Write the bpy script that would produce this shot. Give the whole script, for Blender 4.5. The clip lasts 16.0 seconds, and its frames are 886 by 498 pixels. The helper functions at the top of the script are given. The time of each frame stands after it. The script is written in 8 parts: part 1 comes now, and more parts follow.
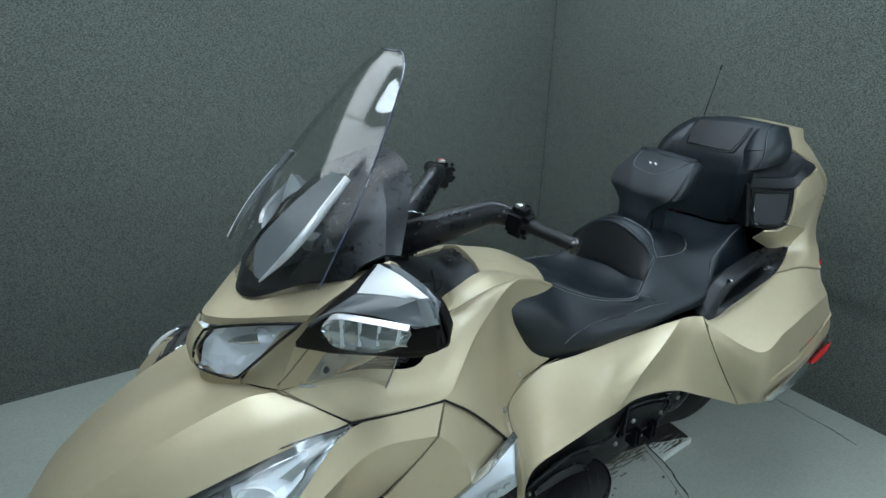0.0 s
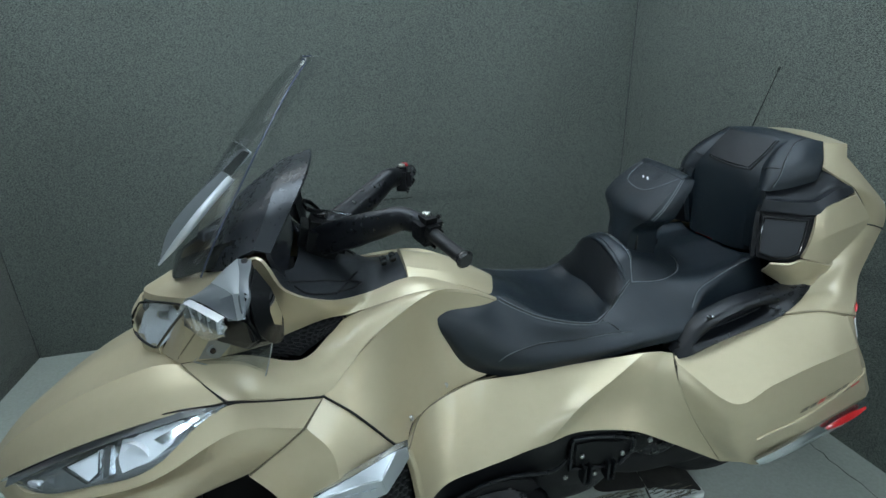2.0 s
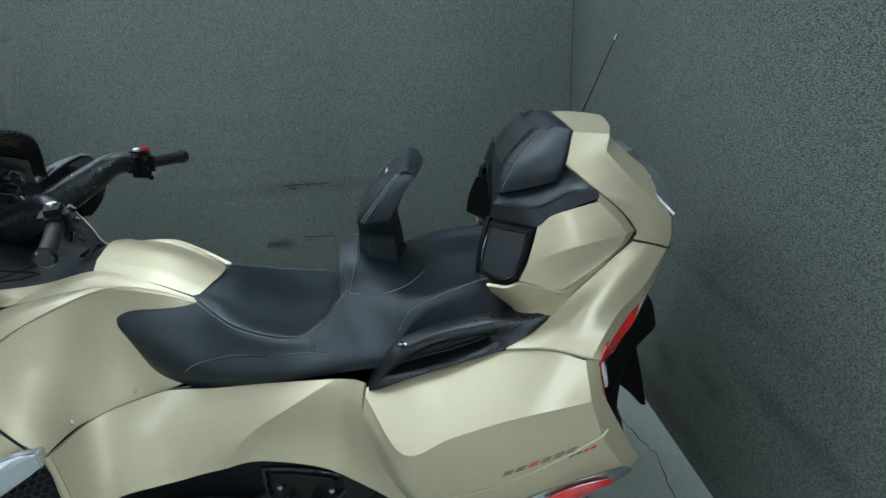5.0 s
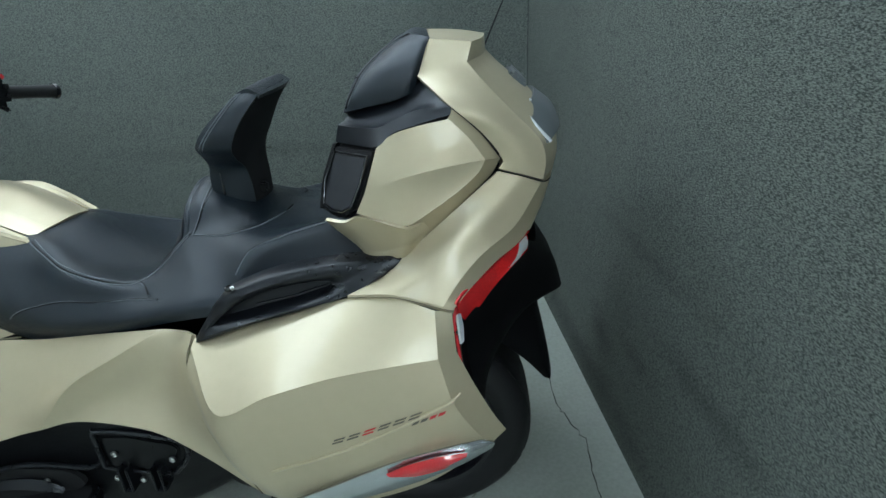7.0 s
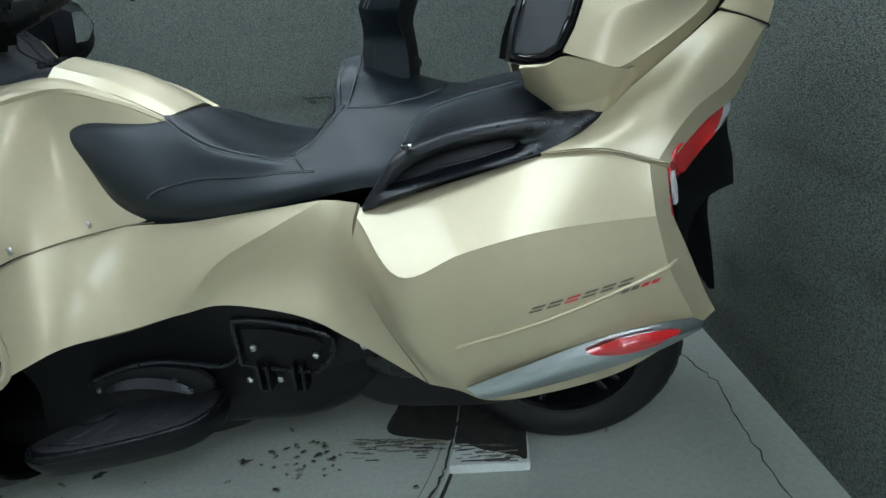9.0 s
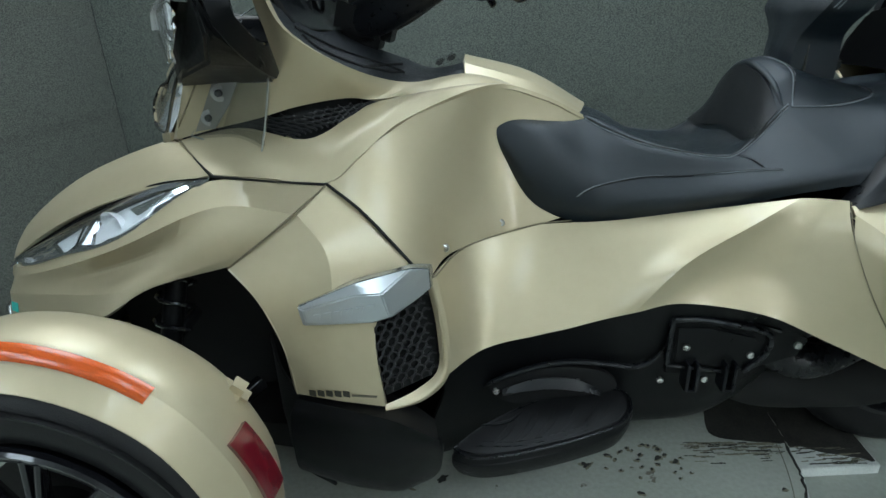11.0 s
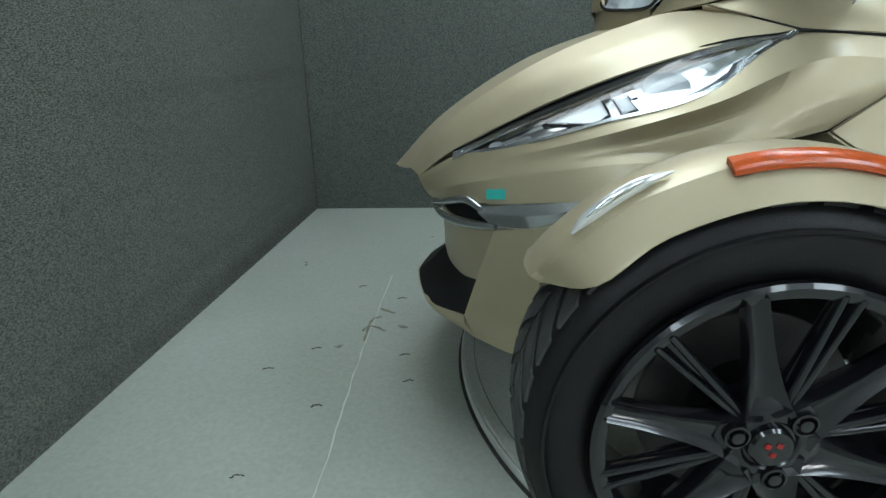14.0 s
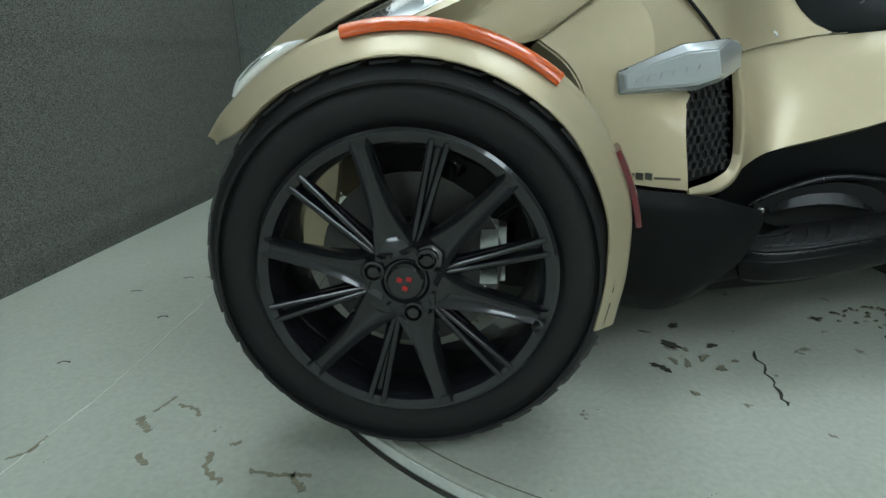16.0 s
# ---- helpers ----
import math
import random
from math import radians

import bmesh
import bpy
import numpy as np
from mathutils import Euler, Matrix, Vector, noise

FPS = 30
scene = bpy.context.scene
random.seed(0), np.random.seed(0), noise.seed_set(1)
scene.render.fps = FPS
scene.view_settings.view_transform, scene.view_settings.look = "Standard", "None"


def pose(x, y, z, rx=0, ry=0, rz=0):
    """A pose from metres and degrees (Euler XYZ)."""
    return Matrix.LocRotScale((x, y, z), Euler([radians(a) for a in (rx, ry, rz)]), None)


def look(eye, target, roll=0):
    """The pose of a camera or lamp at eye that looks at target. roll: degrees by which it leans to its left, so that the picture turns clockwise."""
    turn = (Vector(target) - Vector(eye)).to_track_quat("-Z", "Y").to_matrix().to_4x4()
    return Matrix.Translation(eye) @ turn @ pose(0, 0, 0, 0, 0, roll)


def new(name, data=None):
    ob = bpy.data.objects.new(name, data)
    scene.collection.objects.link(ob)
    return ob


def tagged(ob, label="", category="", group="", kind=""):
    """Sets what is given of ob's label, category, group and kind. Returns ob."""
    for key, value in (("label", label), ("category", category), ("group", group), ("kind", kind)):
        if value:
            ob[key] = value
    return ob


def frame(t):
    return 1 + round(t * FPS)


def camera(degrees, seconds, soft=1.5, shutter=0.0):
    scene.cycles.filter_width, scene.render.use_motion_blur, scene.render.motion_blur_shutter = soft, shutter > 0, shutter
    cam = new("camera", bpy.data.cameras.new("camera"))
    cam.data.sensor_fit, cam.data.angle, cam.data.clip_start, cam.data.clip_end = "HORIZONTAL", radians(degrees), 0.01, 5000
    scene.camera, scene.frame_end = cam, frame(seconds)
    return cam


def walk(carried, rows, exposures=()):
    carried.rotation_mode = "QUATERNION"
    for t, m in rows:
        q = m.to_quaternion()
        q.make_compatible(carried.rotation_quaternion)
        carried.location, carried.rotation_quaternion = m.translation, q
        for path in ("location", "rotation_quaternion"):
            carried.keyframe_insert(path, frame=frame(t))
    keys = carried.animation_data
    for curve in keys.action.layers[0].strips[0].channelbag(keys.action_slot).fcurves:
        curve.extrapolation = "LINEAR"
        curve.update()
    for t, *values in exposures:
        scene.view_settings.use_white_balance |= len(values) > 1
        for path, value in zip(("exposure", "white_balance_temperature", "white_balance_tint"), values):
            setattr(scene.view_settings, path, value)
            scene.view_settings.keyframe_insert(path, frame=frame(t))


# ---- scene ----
cam = camera(76.60, 16.0)
PATH = [
    (0, (-0.1256, -1.1585, 1.5246), (0.7926, 0.4263, 0.7214), 0.78),
    (0.5, (0.0117, -1.1923, 1.5258), (0.8265, 0.4424, 0.711), 0.29),
    (1, (0.1438, -1.2272, 1.526), (0.8097, 0.474, 0.7121), -0.4),
    (1.5, (0.2751, -1.2938, 1.5263), (0.7932, 0.4584, 0.713), -0.93),
    (2, (0.4273, -1.3713, 1.5343), (0.8096, 0.4222, 0.736), -1.6),
    (2.5, (0.6271, -1.3731, 1.5198), (0.9019, 0.44, 0.7216), -2.23),
    (3, (0.8363, -1.3368, 1.4974), (1.0318, 0.4834, 0.6921), -2.88),
    (3.5, (0.972, -1.3384, 1.4835), (1.1067, 0.4873, 0.6781), -2.92),
    (4, (1.1598, -1.3528, 1.4624), (1.2207, 0.4743, 0.6513), -3.43),
    (4.5, (1.3161, -1.3401, 1.4605), (1.3117, 0.485, 0.6427), -3.64),
    (5, (1.4681, -1.2815, 1.4479), (1.4293, 0.536, 0.6141), -3.85),
    (5.2, (1.5346, -1.2392, 1.4352), (1.4769, 0.573, 0.5912), -4.23),
    (7.3, (1.7838, -1.1642, 1.2014), (1.6753, 0.6484, 0.3632), -2.99),
    (7.5, (1.7738, -1.1618, 1.1651), (1.6543, 0.6515, 0.3299), -2.94),
    (8, (1.7267, -1.1558, 1.0571), (1.5738, 0.6651, 0.2443), -2.85),
    (8.2, (1.6947, -1.1584, 1.0271), (1.5314, 0.6626, 0.2163), -2.92),
    (10.3, (0.9619, -1.223, 0.9857), (0.7964, 0.6076, 0.1974), -3.17),
    (10.5, (0.8746, -1.218, 0.9902), (0.7049, 0.6148, 0.208), -3.02),
    (11, (0.6289, -1.2394, 1.0087), (0.5059, 0.598, 0.2285), -2.1),
    (11.5, (0.3968, -1.2833, 1.0348), (0.2964, 0.5641, 0.2751), -1.63),
    (12, (0.1719, -1.2727, 1.0136), (0.0964, 0.5812, 0.2671), -1.45),
    (12.5, (-0.0534, -1.2192, 1.0031), (-0.1046, 0.6303, 0.2437), -1.03),
    (13, (-0.2149, -1.2073, 0.9661), (-0.2584, 0.6465, 0.2169), -0.8),
    (13.5, (-0.3305, -1.2234, 0.8825), (-0.3745, 0.6385, 0.1534), -0.63),
    (14, (-0.3619, -1.2508, 0.7512), (-0.4226, 0.6185, 0.0428), -0.68),
    (14.5, (-0.3038, -1.3063, 0.6307), (-0.372, 0.5752, -0.0442), -0.16),
    (15, (-0.175, -1.3618, 0.5731), (-0.2719, 0.5218, -0.0922), -0.37),
    (15.5, (-0.0544, -1.3997, 0.5772), (-0.1628, 0.4812, -0.0938), -0.47),
    (16, (0.0993, -1.4123, 0.6029), (-0.027, 0.4641, -0.0778), -0.56),
]
walk(cam, [(t, look(eye, target, roll)) for t, eye, target, roll in PATH],
     ((0, 0.0, 6500, 10), (3, 0.0, 6450, 9.5), (5, 0.05, 6400, 9), (7.5, 0.13, 6400, 9.5), (8, 0.10, 6430, 10), (10.5, 0.05, 6650, 9), (12, -0.02, 6850, 9.5), (13.5, 0.0, 6800, 10), (15, 0.0, 7050, 8), (16, 0.0, 7100, 7)))

# ---- world and light ----
world = bpy.data.worlds.new("world")
scene.world = world
world.use_nodes = True
world.node_tree.nodes["Background"].inputs[0].default_value = (0.80, 0.90, 0.88, 1)
world.node_tree.nodes["Background"].inputs[1].default_value = 0.05
scene.view_settings.exposure = 0.0

FLOOR_Z = -0.03
CEILING_Z = 3.0
# corners of the booth and of the hall behind it
BACK_LEFT, BACK_RIGHT = (-1.06, 1.37), (2.06, 1.42)
FRONT_LEFT, FRONT_RIGHT = (-1.32, -1.70), (2.42, -1.70)
HALL = (-4.5, 5.5, -6.0, 4.5)
PARTITION_Z = 2.12
LAMP_POWER = 8.9
LEAN_OVER = 0.08  # the machine leans a little towards the back wall


# ---- small tools ----
def spline(points, steps, sharp=()):
    """Points along a smooth curve through the given ones; corners stay at the indices in sharp."""
    pts = [Vector(p) for p in points]
    cuts = [0, *sorted(i for i in sharp if 0 < i < len(pts) - 1), len(pts) - 1]
    out = []
    for a, b in zip(cuts, cuts[1:]):
        for i in range(a, b):
            p1, p2 = pts[i], pts[i + 1]
            p0 = pts[i - 1] if i > a else p1 * 2 - p2
            p3 = pts[i + 2] if i + 2 <= b else p2 * 2 - p1
            for k in range(steps):
                t = k / steps
                out.append(0.5 * (2 * p1 + (p2 - p0) * t + (2 * p0 - 5 * p1 + 4 * p2 - p3) * t * t + (3 * p1 - p0 - 3 * p2 + p3) * t ** 3))
    return out + [pts[-1]]


def sheet(rows, steps=6, thick=0.004, centre=(0.7, 0, 0.5), sharp_rows=(), sharp_cols=(), across=None, roll=0.004):
    """A smooth shell through a net of control points, turned outwards from centre, with rolled edges and a thickness."""
    net = [spline(r, across or steps, sharp_cols) for r in rows]
    cols = [spline([r[j] for r in net], steps, sharp_rows) for j in range(len(net[0]))]
    nu, nv = len(cols[0]), len(cols)
    P = [[cols[j][i] for j in range(nv)] for i in range(nu)]
    N = [[None] * nv for _ in range(nu)]
    tally = 0.0
    for i in range(nu):
        for j in range(nv):
            du = P[min(i + 1, nu - 1)][j] - P[max(i - 1, 0)][j]
            dv = P[i][min(j + 1, nv - 1)] - P[i][max(j - 1, 0)]
            n = du.cross(dv)
            N[i][j] = n.normalized() if n.length > 1e-12 else Vector((0, 0, 1))
            tally += N[i][j].dot(P[i][j] - Vector(centre))
    s = 1 if tally > 0 else -1
    bm = bmesh.new()
    top = [[bm.verts.new(P[i][j]) for j in range(nv)] for i in range(nu)]
    ring = [(i, 0) for i in range(nu)] + [(nu - 1, j) for j in range(1, nv)] + [(i, nv - 1) for i in range(nu - 2, -1, -1)] + [(0, j) for j in range(nv - 2, 0, -1)]
    low = [[bm.verts.new(P[i][j] - N[i][j] * s * thick) for j in range(nv)] for i in range(nu)]
    for i in range(nu - 1):
        for j in range(nv - 1):
            q = [top[i][j], top[i + 1][j], top[i + 1][j + 1], top[i][j + 1]]
            q2 = [low[i][j], low[i][j + 1], low[i + 1][j + 1], low[i + 1][j]]
            bm.faces.new(q if s > 0 else q[::-1])
            bm.faces.new(q2 if s > 0 else q2[::-1])
    for (a, b), (c, d) in zip(ring, ring[1:] + ring[:1]):
        q = [top[a][b], low[a][b], low[c][d], top[c][d]]
        bm.faces.new(q if s > 0 else q[::-1])
    if roll:
        edges = [e for e in bm.edges if len(e.link_faces) == 2 and e.calc_face_angle(0) > 1.0]
        bmesh.ops.bevel(bm, geom=edges, offset=min(roll, thick * 0.6), segments=2, profile=0.5, affect="EDGES", clamp_overlap=True)
    return bm


def flip(rows):
    """The same net on the other side of the machine."""
    return [[(x, 0.040 - y, z - LEAN_OVER * max(0.0, 0.040 - 2 * y)) for x, y, z in r] for r in rows]


def tube(points, radius, sides=14, steps=5, sharp=(), flat=1.0):
    """A pipe along a smooth line; radius may be a list with a value for each point; flat squeezes it."""
    rad = radius if isinstance(radius, (list, tuple)) else [radius] * len(points)
    line = spline(points, steps, sharp)
    rr = [v.x for v in spline([(r, 0, 0) for r in rad], steps, sharp)]
    bm = bmesh.new()
    rings, up = [], Vector((0, 0, 1))
    for i, p in enumerate(line):
        d = (line[min(i + 1, len(line) - 1)] - line[max(i - 1, 0)]).normalized()
        side = d.cross(up if abs(d.dot(up)) < 0.95 else Vector((0, 1, 0))).normalized()
        top = side.cross(d).normalized()
        rings.append([bm.verts.new(p + (side * math.cos(a) * flat + top * math.sin(a)) * max(rr[i], 1e-4)) for a in (2 * math.pi * k / sides for k in range(sides))])
    for a, b in zip(rings, rings[1:]):
        for k in range(sides):
            bm.faces.new([a[k], a[(k + 1) % sides], b[(k + 1) % sides], b[k]])
    bm.faces.new(rings[0][::-1])
    bm.faces.new(rings[-1])
    bmesh.ops.recalc_face_normals(bm, faces=bm.faces)
    return bm


def ring_of(points, n):
    """n evenly spaced points round a closed smooth line."""
    k = len(points)
    wide = spline(list(points[-2:]) + list(points) + list(points[:2]), 8)[16:16 + 8 * k + 1]
    run = [0.0]
    for a, b in zip(wide, wide[1:]):
        run.append(run[-1] + (b - a).length)
    out, j = [], 0
    for i in range(n):
        at = run[-1] * i / n
        while run[j + 1] < at:
            j += 1
        out.append(wide[j].lerp(wide[j + 1], (at - run[j]) / max(run[j + 1] - run[j], 1e-9)))
    return out


def hoop(rings, n=48):
    """A closed loop-shaped body: the given closed outlines joined one to the next, the last to the first."""
    bm = bmesh.new()
    vs = [[bm.verts.new(p) for p in ring_of(r, n)] for r in rings]
    for a, b in zip(vs, vs[1:] + vs[:1]):
        for k in range(n):
            bm.faces.new([a[k], a[(k + 1) % n], b[(k + 1) % n], b[k]])
    bmesh.ops.recalc_face_normals(bm, faces=bm.faces)
    return bm


def loft(rings, n=56):
    """A closed solid through the given closed outlines, capped at the first and the last."""
    bm = bmesh.new()
    vs = [[bm.verts.new(p) for p in ring_of(r, n)] for r in rings]
    for a, b in zip(vs, vs[1:]):
        for k in range(n):
            bm.faces.new([a[k], a[(k + 1) % n], b[(k + 1) % n], b[k]])
    bm.faces.new(vs[0][::-1])
    bm.faces.new(vs[-1])
    bmesh.ops.recalc_face_normals(bm, faces=bm.faces)
    return bm


def lathe(profile, centre, axis="Y", sides=64, closed=False):
    """A turned body: profile of (radius, along the axis)."""
    bm = bmesh.new()
    c = Vector(centre)
    rings = []
    for r, a in profile:
        ring = []
        for k in range(sides):
            u, v = r * math.cos(2 * math.pi * k / sides), r * math.sin(2 * math.pi * k / sides)
            ring.append(bm.verts.new(c + Vector((u, a, v) if axis == "Y" else (u, v, a) if axis == "Z" else (a, u, v))))
        rings.append(ring)
    pairs = list(zip(rings, rings[1:])) + ([(rings[-1], rings[0])] if closed else [])
    for a, b in pairs:
        for k in range(sides):
            bm.faces.new([a[k], a[(k + 1) % sides], b[(k + 1) % sides], b[k]])
    if not closed:
        bm.faces.new(rings[0][::-1])
        bm.faces.new(rings[-1])
    bmesh.ops.recalc_face_normals(bm, faces=bm.faces)
    return bm


def block(size, m=None, bevel=0.003, taper=None):
    """A box with rounded edges; taper scales its far x end in y and z."""
    bm = bmesh.new()
    bmesh.ops.create_cube(bm, size=1)
    for v in bm.verts:
        v.co = Vector((v.co.x * size[0], v.co.y * size[1], v.co.z * size[2]))
        if taper and v.co.x > 0:
            v.co.y *= taper[0]
            v.co.z *= taper[1]
    if bevel:
        bmesh.ops.bevel(bm, geom=list(bm.edges), offset=bevel, segments=2, affect="EDGES", clamp_overlap=True)
    if m is not None:
        bm.transform(m)
    return bm


def plate(outline, push, bevel=0.0015):
    """A flat piece with the given outline of points, thickened by the vector push."""
    bm = bmesh.new()
    a = [bm.verts.new(p) for p in outline]
    b = [bm.verts.new(Vector(p) + Vector(push)) for p in outline]
    n = len(a)
    bm.faces.new(a)
    bm.faces.new(b[::-1])
    for i in range(n):
        bm.faces.new([a[i], b[i], b[(i + 1) % n], a[(i + 1) % n]])
    bmesh.ops.recalc_face_normals(bm, faces=bm.faces)
    if bevel:
        bmesh.ops.bevel(bm, geom=list(bm.edges), offset=bevel, segments=2, affect="EDGES", clamp_overlap=True)
    return bm


def merged(*bms):
    out = bmesh.new()
    for b in bms:
        me = bpy.data.meshes.new("tmp")
        b.to_mesh(me)
        out.from_mesh(me)
        bpy.data.meshes.remove(me)
        b.free()
    return out


def faceted(bm, amount, seed):
    """Shifts every corner a little, so that the faces glint one by one."""
    rnd = random.Random(seed)
    for v in bm.verts:
        v.co += Vector((rnd.uniform(-1, 1), rnd.uniform(-1, 1), rnd.uniform(-1, 1))) * amount
    return bm


WHERE = {}


def settle(name, bm, material, smooth=38):
    me = bpy.data.meshes.new(name)
    bm.to_mesh(me)
    bm.free()
    me.materials.append(material)
    me.shade_smooth()
    me.set_sharp_from_angle(angle=radians(smooth))
    return me


def thing(name, place, label, category, group="", kind=""):
    """An Empty at a thing's base."""
    ob = tagged(new(name), label, category, group, kind)
    ob.location = place
    WHERE[ob.name] = Matrix.Translation(place)
    return ob


def part(name, bm, material, parent, label="", smooth=38):
    """One mesh under a thing or under a part, given in the world's coordinates."""
    ob = tagged(new(name, settle(name, bm, material, smooth)), label)
    ob.parent = parent
    ob.matrix_parent_inverse = WHERE.get(parent.name, Matrix()).inverted()
    return ob


def solo(name, bm, material, label, category, group="", kind="", smooth=38):
    return tagged(new(name, settle(name, bm, material, smooth)), label, category, group, kind)


# ---- materials ----
def mat(name, colour, rough=0.5, metal=0.0, coat=0.0, spread=0.0, scale=8.0, bump=0.0, bump_scale=200.0, spec=0.5, rough_spread=0.0, transmission=0.0, ior=1.45, tint=None, coat_rough=0.06):
    """A surface with colour variation at a large and a small scale, uneven gloss and fine relief."""
    m = bpy.data.materials.new(name)
    m.use_nodes = True
    nt = m.node_tree
    n, link = nt.nodes, nt.links.new
    b = n["Principled BSDF"]
    b.inputs["Base Color"].default_value = (*colour, 1)
    b.inputs["Roughness"].default_value = rough
    b.inputs["Metallic"].default_value = metal
    b.inputs["Coat Weight"].default_value = coat
    b.inputs["Coat Roughness"].default_value = coat_rough
    b.inputs["Specular IOR Level"].default_value = spec
    b.inputs["Transmission Weight"].default_value = transmission
    b.inputs["IOR"].default_value = ior
    co = n.new("ShaderNodeTexCoord")
    if spread or rough_spread:
        big, small, mix = n.new("ShaderNodeTexNoise"), n.new("ShaderNodeTexNoise"), n.new("ShaderNodeMath")
        big.inputs["Scale"].default_value, big.inputs["Detail"].default_value = scale, 5
        small.inputs["Scale"].default_value, small.inputs["Detail"].default_value = scale * 14, 4
        link(co.outputs["Object"], big.inputs["Vector"])
        link(co.outputs["Object"], small.inputs["Vector"])
        mix.operation = "ADD"
        link(big.outputs["Fac"], mix.inputs[0])
        link(small.outputs["Fac"], mix.inputs[1])
        if spread:
            ramp = n.new("ShaderNodeMapRange")
            ramp.inputs["From Min"].default_value, ramp.inputs["From Max"].default_value = 0.6, 1.4
            link(mix.outputs[0], ramp.inputs["Value"])
            blend = n.new("ShaderNodeMix")
            blend.data_type = "RGBA"
            other = tint or tuple(min(1, c * (1 + spread)) for c in colour)
            blend.inputs["A"].default_value = (*(max(0, c * (1 - spread)) for c in colour), 1)
            blend.inputs["B"].default_value = (*other, 1)
            link(ramp.outputs[0], blend.inputs["Factor"])
            link(blend.outputs["Result"], b.inputs["Base Color"])
        if rough_spread:
            rr = n.new("ShaderNodeMapRange")
            rr.inputs["From Min"].default_value, rr.inputs["From Max"].default_value = 0.6, 1.4
            rr.inputs["To Min"].default_value, rr.inputs["To Max"].default_value = max(0.02, rough - rough_spread), min(1, rough + rough_spread)
            link(mix.outputs[0], rr.inputs["Value"])
            link(rr.outputs[0], b.inputs["Roughness"])
    if bump:
        grain, relief = n.new("ShaderNodeTexNoise"), n.new("ShaderNodeBump")
        grain.inputs["Scale"].default_value, grain.inputs["Detail"].default_value = bump_scale, 3
        relief.inputs["Strength"].default_value, relief.inputs["Distance"].default_value = bump, 0.002
        link(co.outputs["Object"], grain.inputs["Vector"])
        link(grain.outputs["Fac"], relief.inputs["Height"])
        link(relief.outputs["Normal"], b.inputs["Normal"])
    return m


def clear(name, tint, rough=0.02, see=0.9, skin=0.045, most=1.0):
    """Thin clear plastic or glass: mostly see-through, with a glossy skin."""
    m = bpy.data.materials.new(name)
    m.use_nodes = True
    nt = m.node_tree
    n, link = nt.nodes, nt.links.new
    n.remove(n["Principled BSDF"])
    through_it, gloss, facing, mix = n.new("ShaderNodeBsdfTransparent"), n.new("ShaderNodeBsdfGlossy"), n.new("ShaderNodeLayerWeight"), n.new("ShaderNodeMixShader")
    power, weight = n.new("ShaderNodeMath"), n.new("ShaderNodeMapRange")
    through_it.inputs["Color"].default_value = (*(c * see for c in tint), 1)
    gloss.inputs["Roughness"].default_value = rough
    facing.inputs["Blend"].default_value = 0.5
    power.operation = "POWER"
    power.inputs[1].default_value = 4.0
    weight.inputs["To Min"].default_value, weight.inputs["To Max"].default_value = skin, most
    link(facing.outputs["Facing"], power.inputs[0])
    link(power.outputs[0], weight.inputs["Value"])
    link(weight.outputs[0], mix.inputs[0])
    link(through_it.outputs[0], mix.inputs[1])
    link(gloss.outputs[0], mix.inputs[2])
    link(mix.outputs[0], n["Material Output"].inputs["Surface"])
    return m


def glowing(name, colour, strength):
    m = bpy.data.materials.new(name)
    m.use_nodes = True
    b = m.node_tree.nodes["Principled BSDF"]
    b.inputs["Base Color"].default_value = (0.8, 0.8, 0.8, 1)
    b.inputs["Emission Color"].default_value = (*colour, 1)
    b.inputs["Emission Strength"].default_value = strength
    return m


GOLD = mat("champagne_paint", (0.472, 0.400, 0.266), rough=0.45, metal=0.46, coat=0.28, spread=0.03, scale=3.0, bump=0.04, bump_scale=2500, coat_rough=0.03)
LEATHER = mat("black_vinyl", (0.0048, 0.0092, 0.0135), spec=0.54, rough=0.40, spread=0.3, scale=6, bump=0.35, bump_scale=900, rough_spread=0.10)
LEATHER_INSERT = mat("black_grained_vinyl", (0.0065, 0.0078, 0.0100), rough=0.44, spread=0.25, scale=9, bump=0.5, bump_scale=600, rough_spread=0.08)
THREAD = mat("grey_thread", (0.12, 0.13, 0.138), rough=0.8, spread=0.2, scale=60)
PLASTIC = mat("black_plastic", (0.0032, 0.0034, 0.004), spec=0.22, rough=0.36, spread=0.35, scale=5, bump=0.25, bump_scale=1400, rough_spread=0.1)
GLOSS_BLACK = mat("gloss_black", (0.008, 0.008, 0.009), rough=0.14, coat=0.6, spread=0.2, scale=5, rough_spread=0.06)
HANDLE_BLACK = mat("satin_handle_plastic", (0.0060, 0.0068, 0.0085), spec=0.42, rough=0.30, spread=0.3, scale=6, bump=0.15, bump_scale=1400, rough_spread=0.08)
POD_BLACK = mat("satin_pod_plastic", (0.0085, 0.0100, 0.0125), spec=0.42, rough=0.38, spread=0.25, scale=6, bump=0.2, bump_scale=1200, rough_spread=0.08)
TAIL_BLACK = mat("matt_tail_plastic", (0.0022, 0.0022, 0.0026), spec=0.12, rough=0.55, spread=0.3, scale=6, bump=0.2, bump_scale=900)
# Brown-gold line colour that carries the shade of seams between panels.
SEAM_SHADE = mat("panel_seam_shade", (0.16, 0.135, 0.085), rough=0.7, spread=0.2, scale=30)
TAIL_RED = mat("tail_lamp_red", (0.62, 0.012, 0.014), rough=0.10, coat=1.0, spread=0.25, scale=22, bump=0.2, bump_scale=180)
DARK = mat("matt_inner_plastic", (0.004, 0.004, 0.004), rough=0.8, spread=0.3, scale=10)
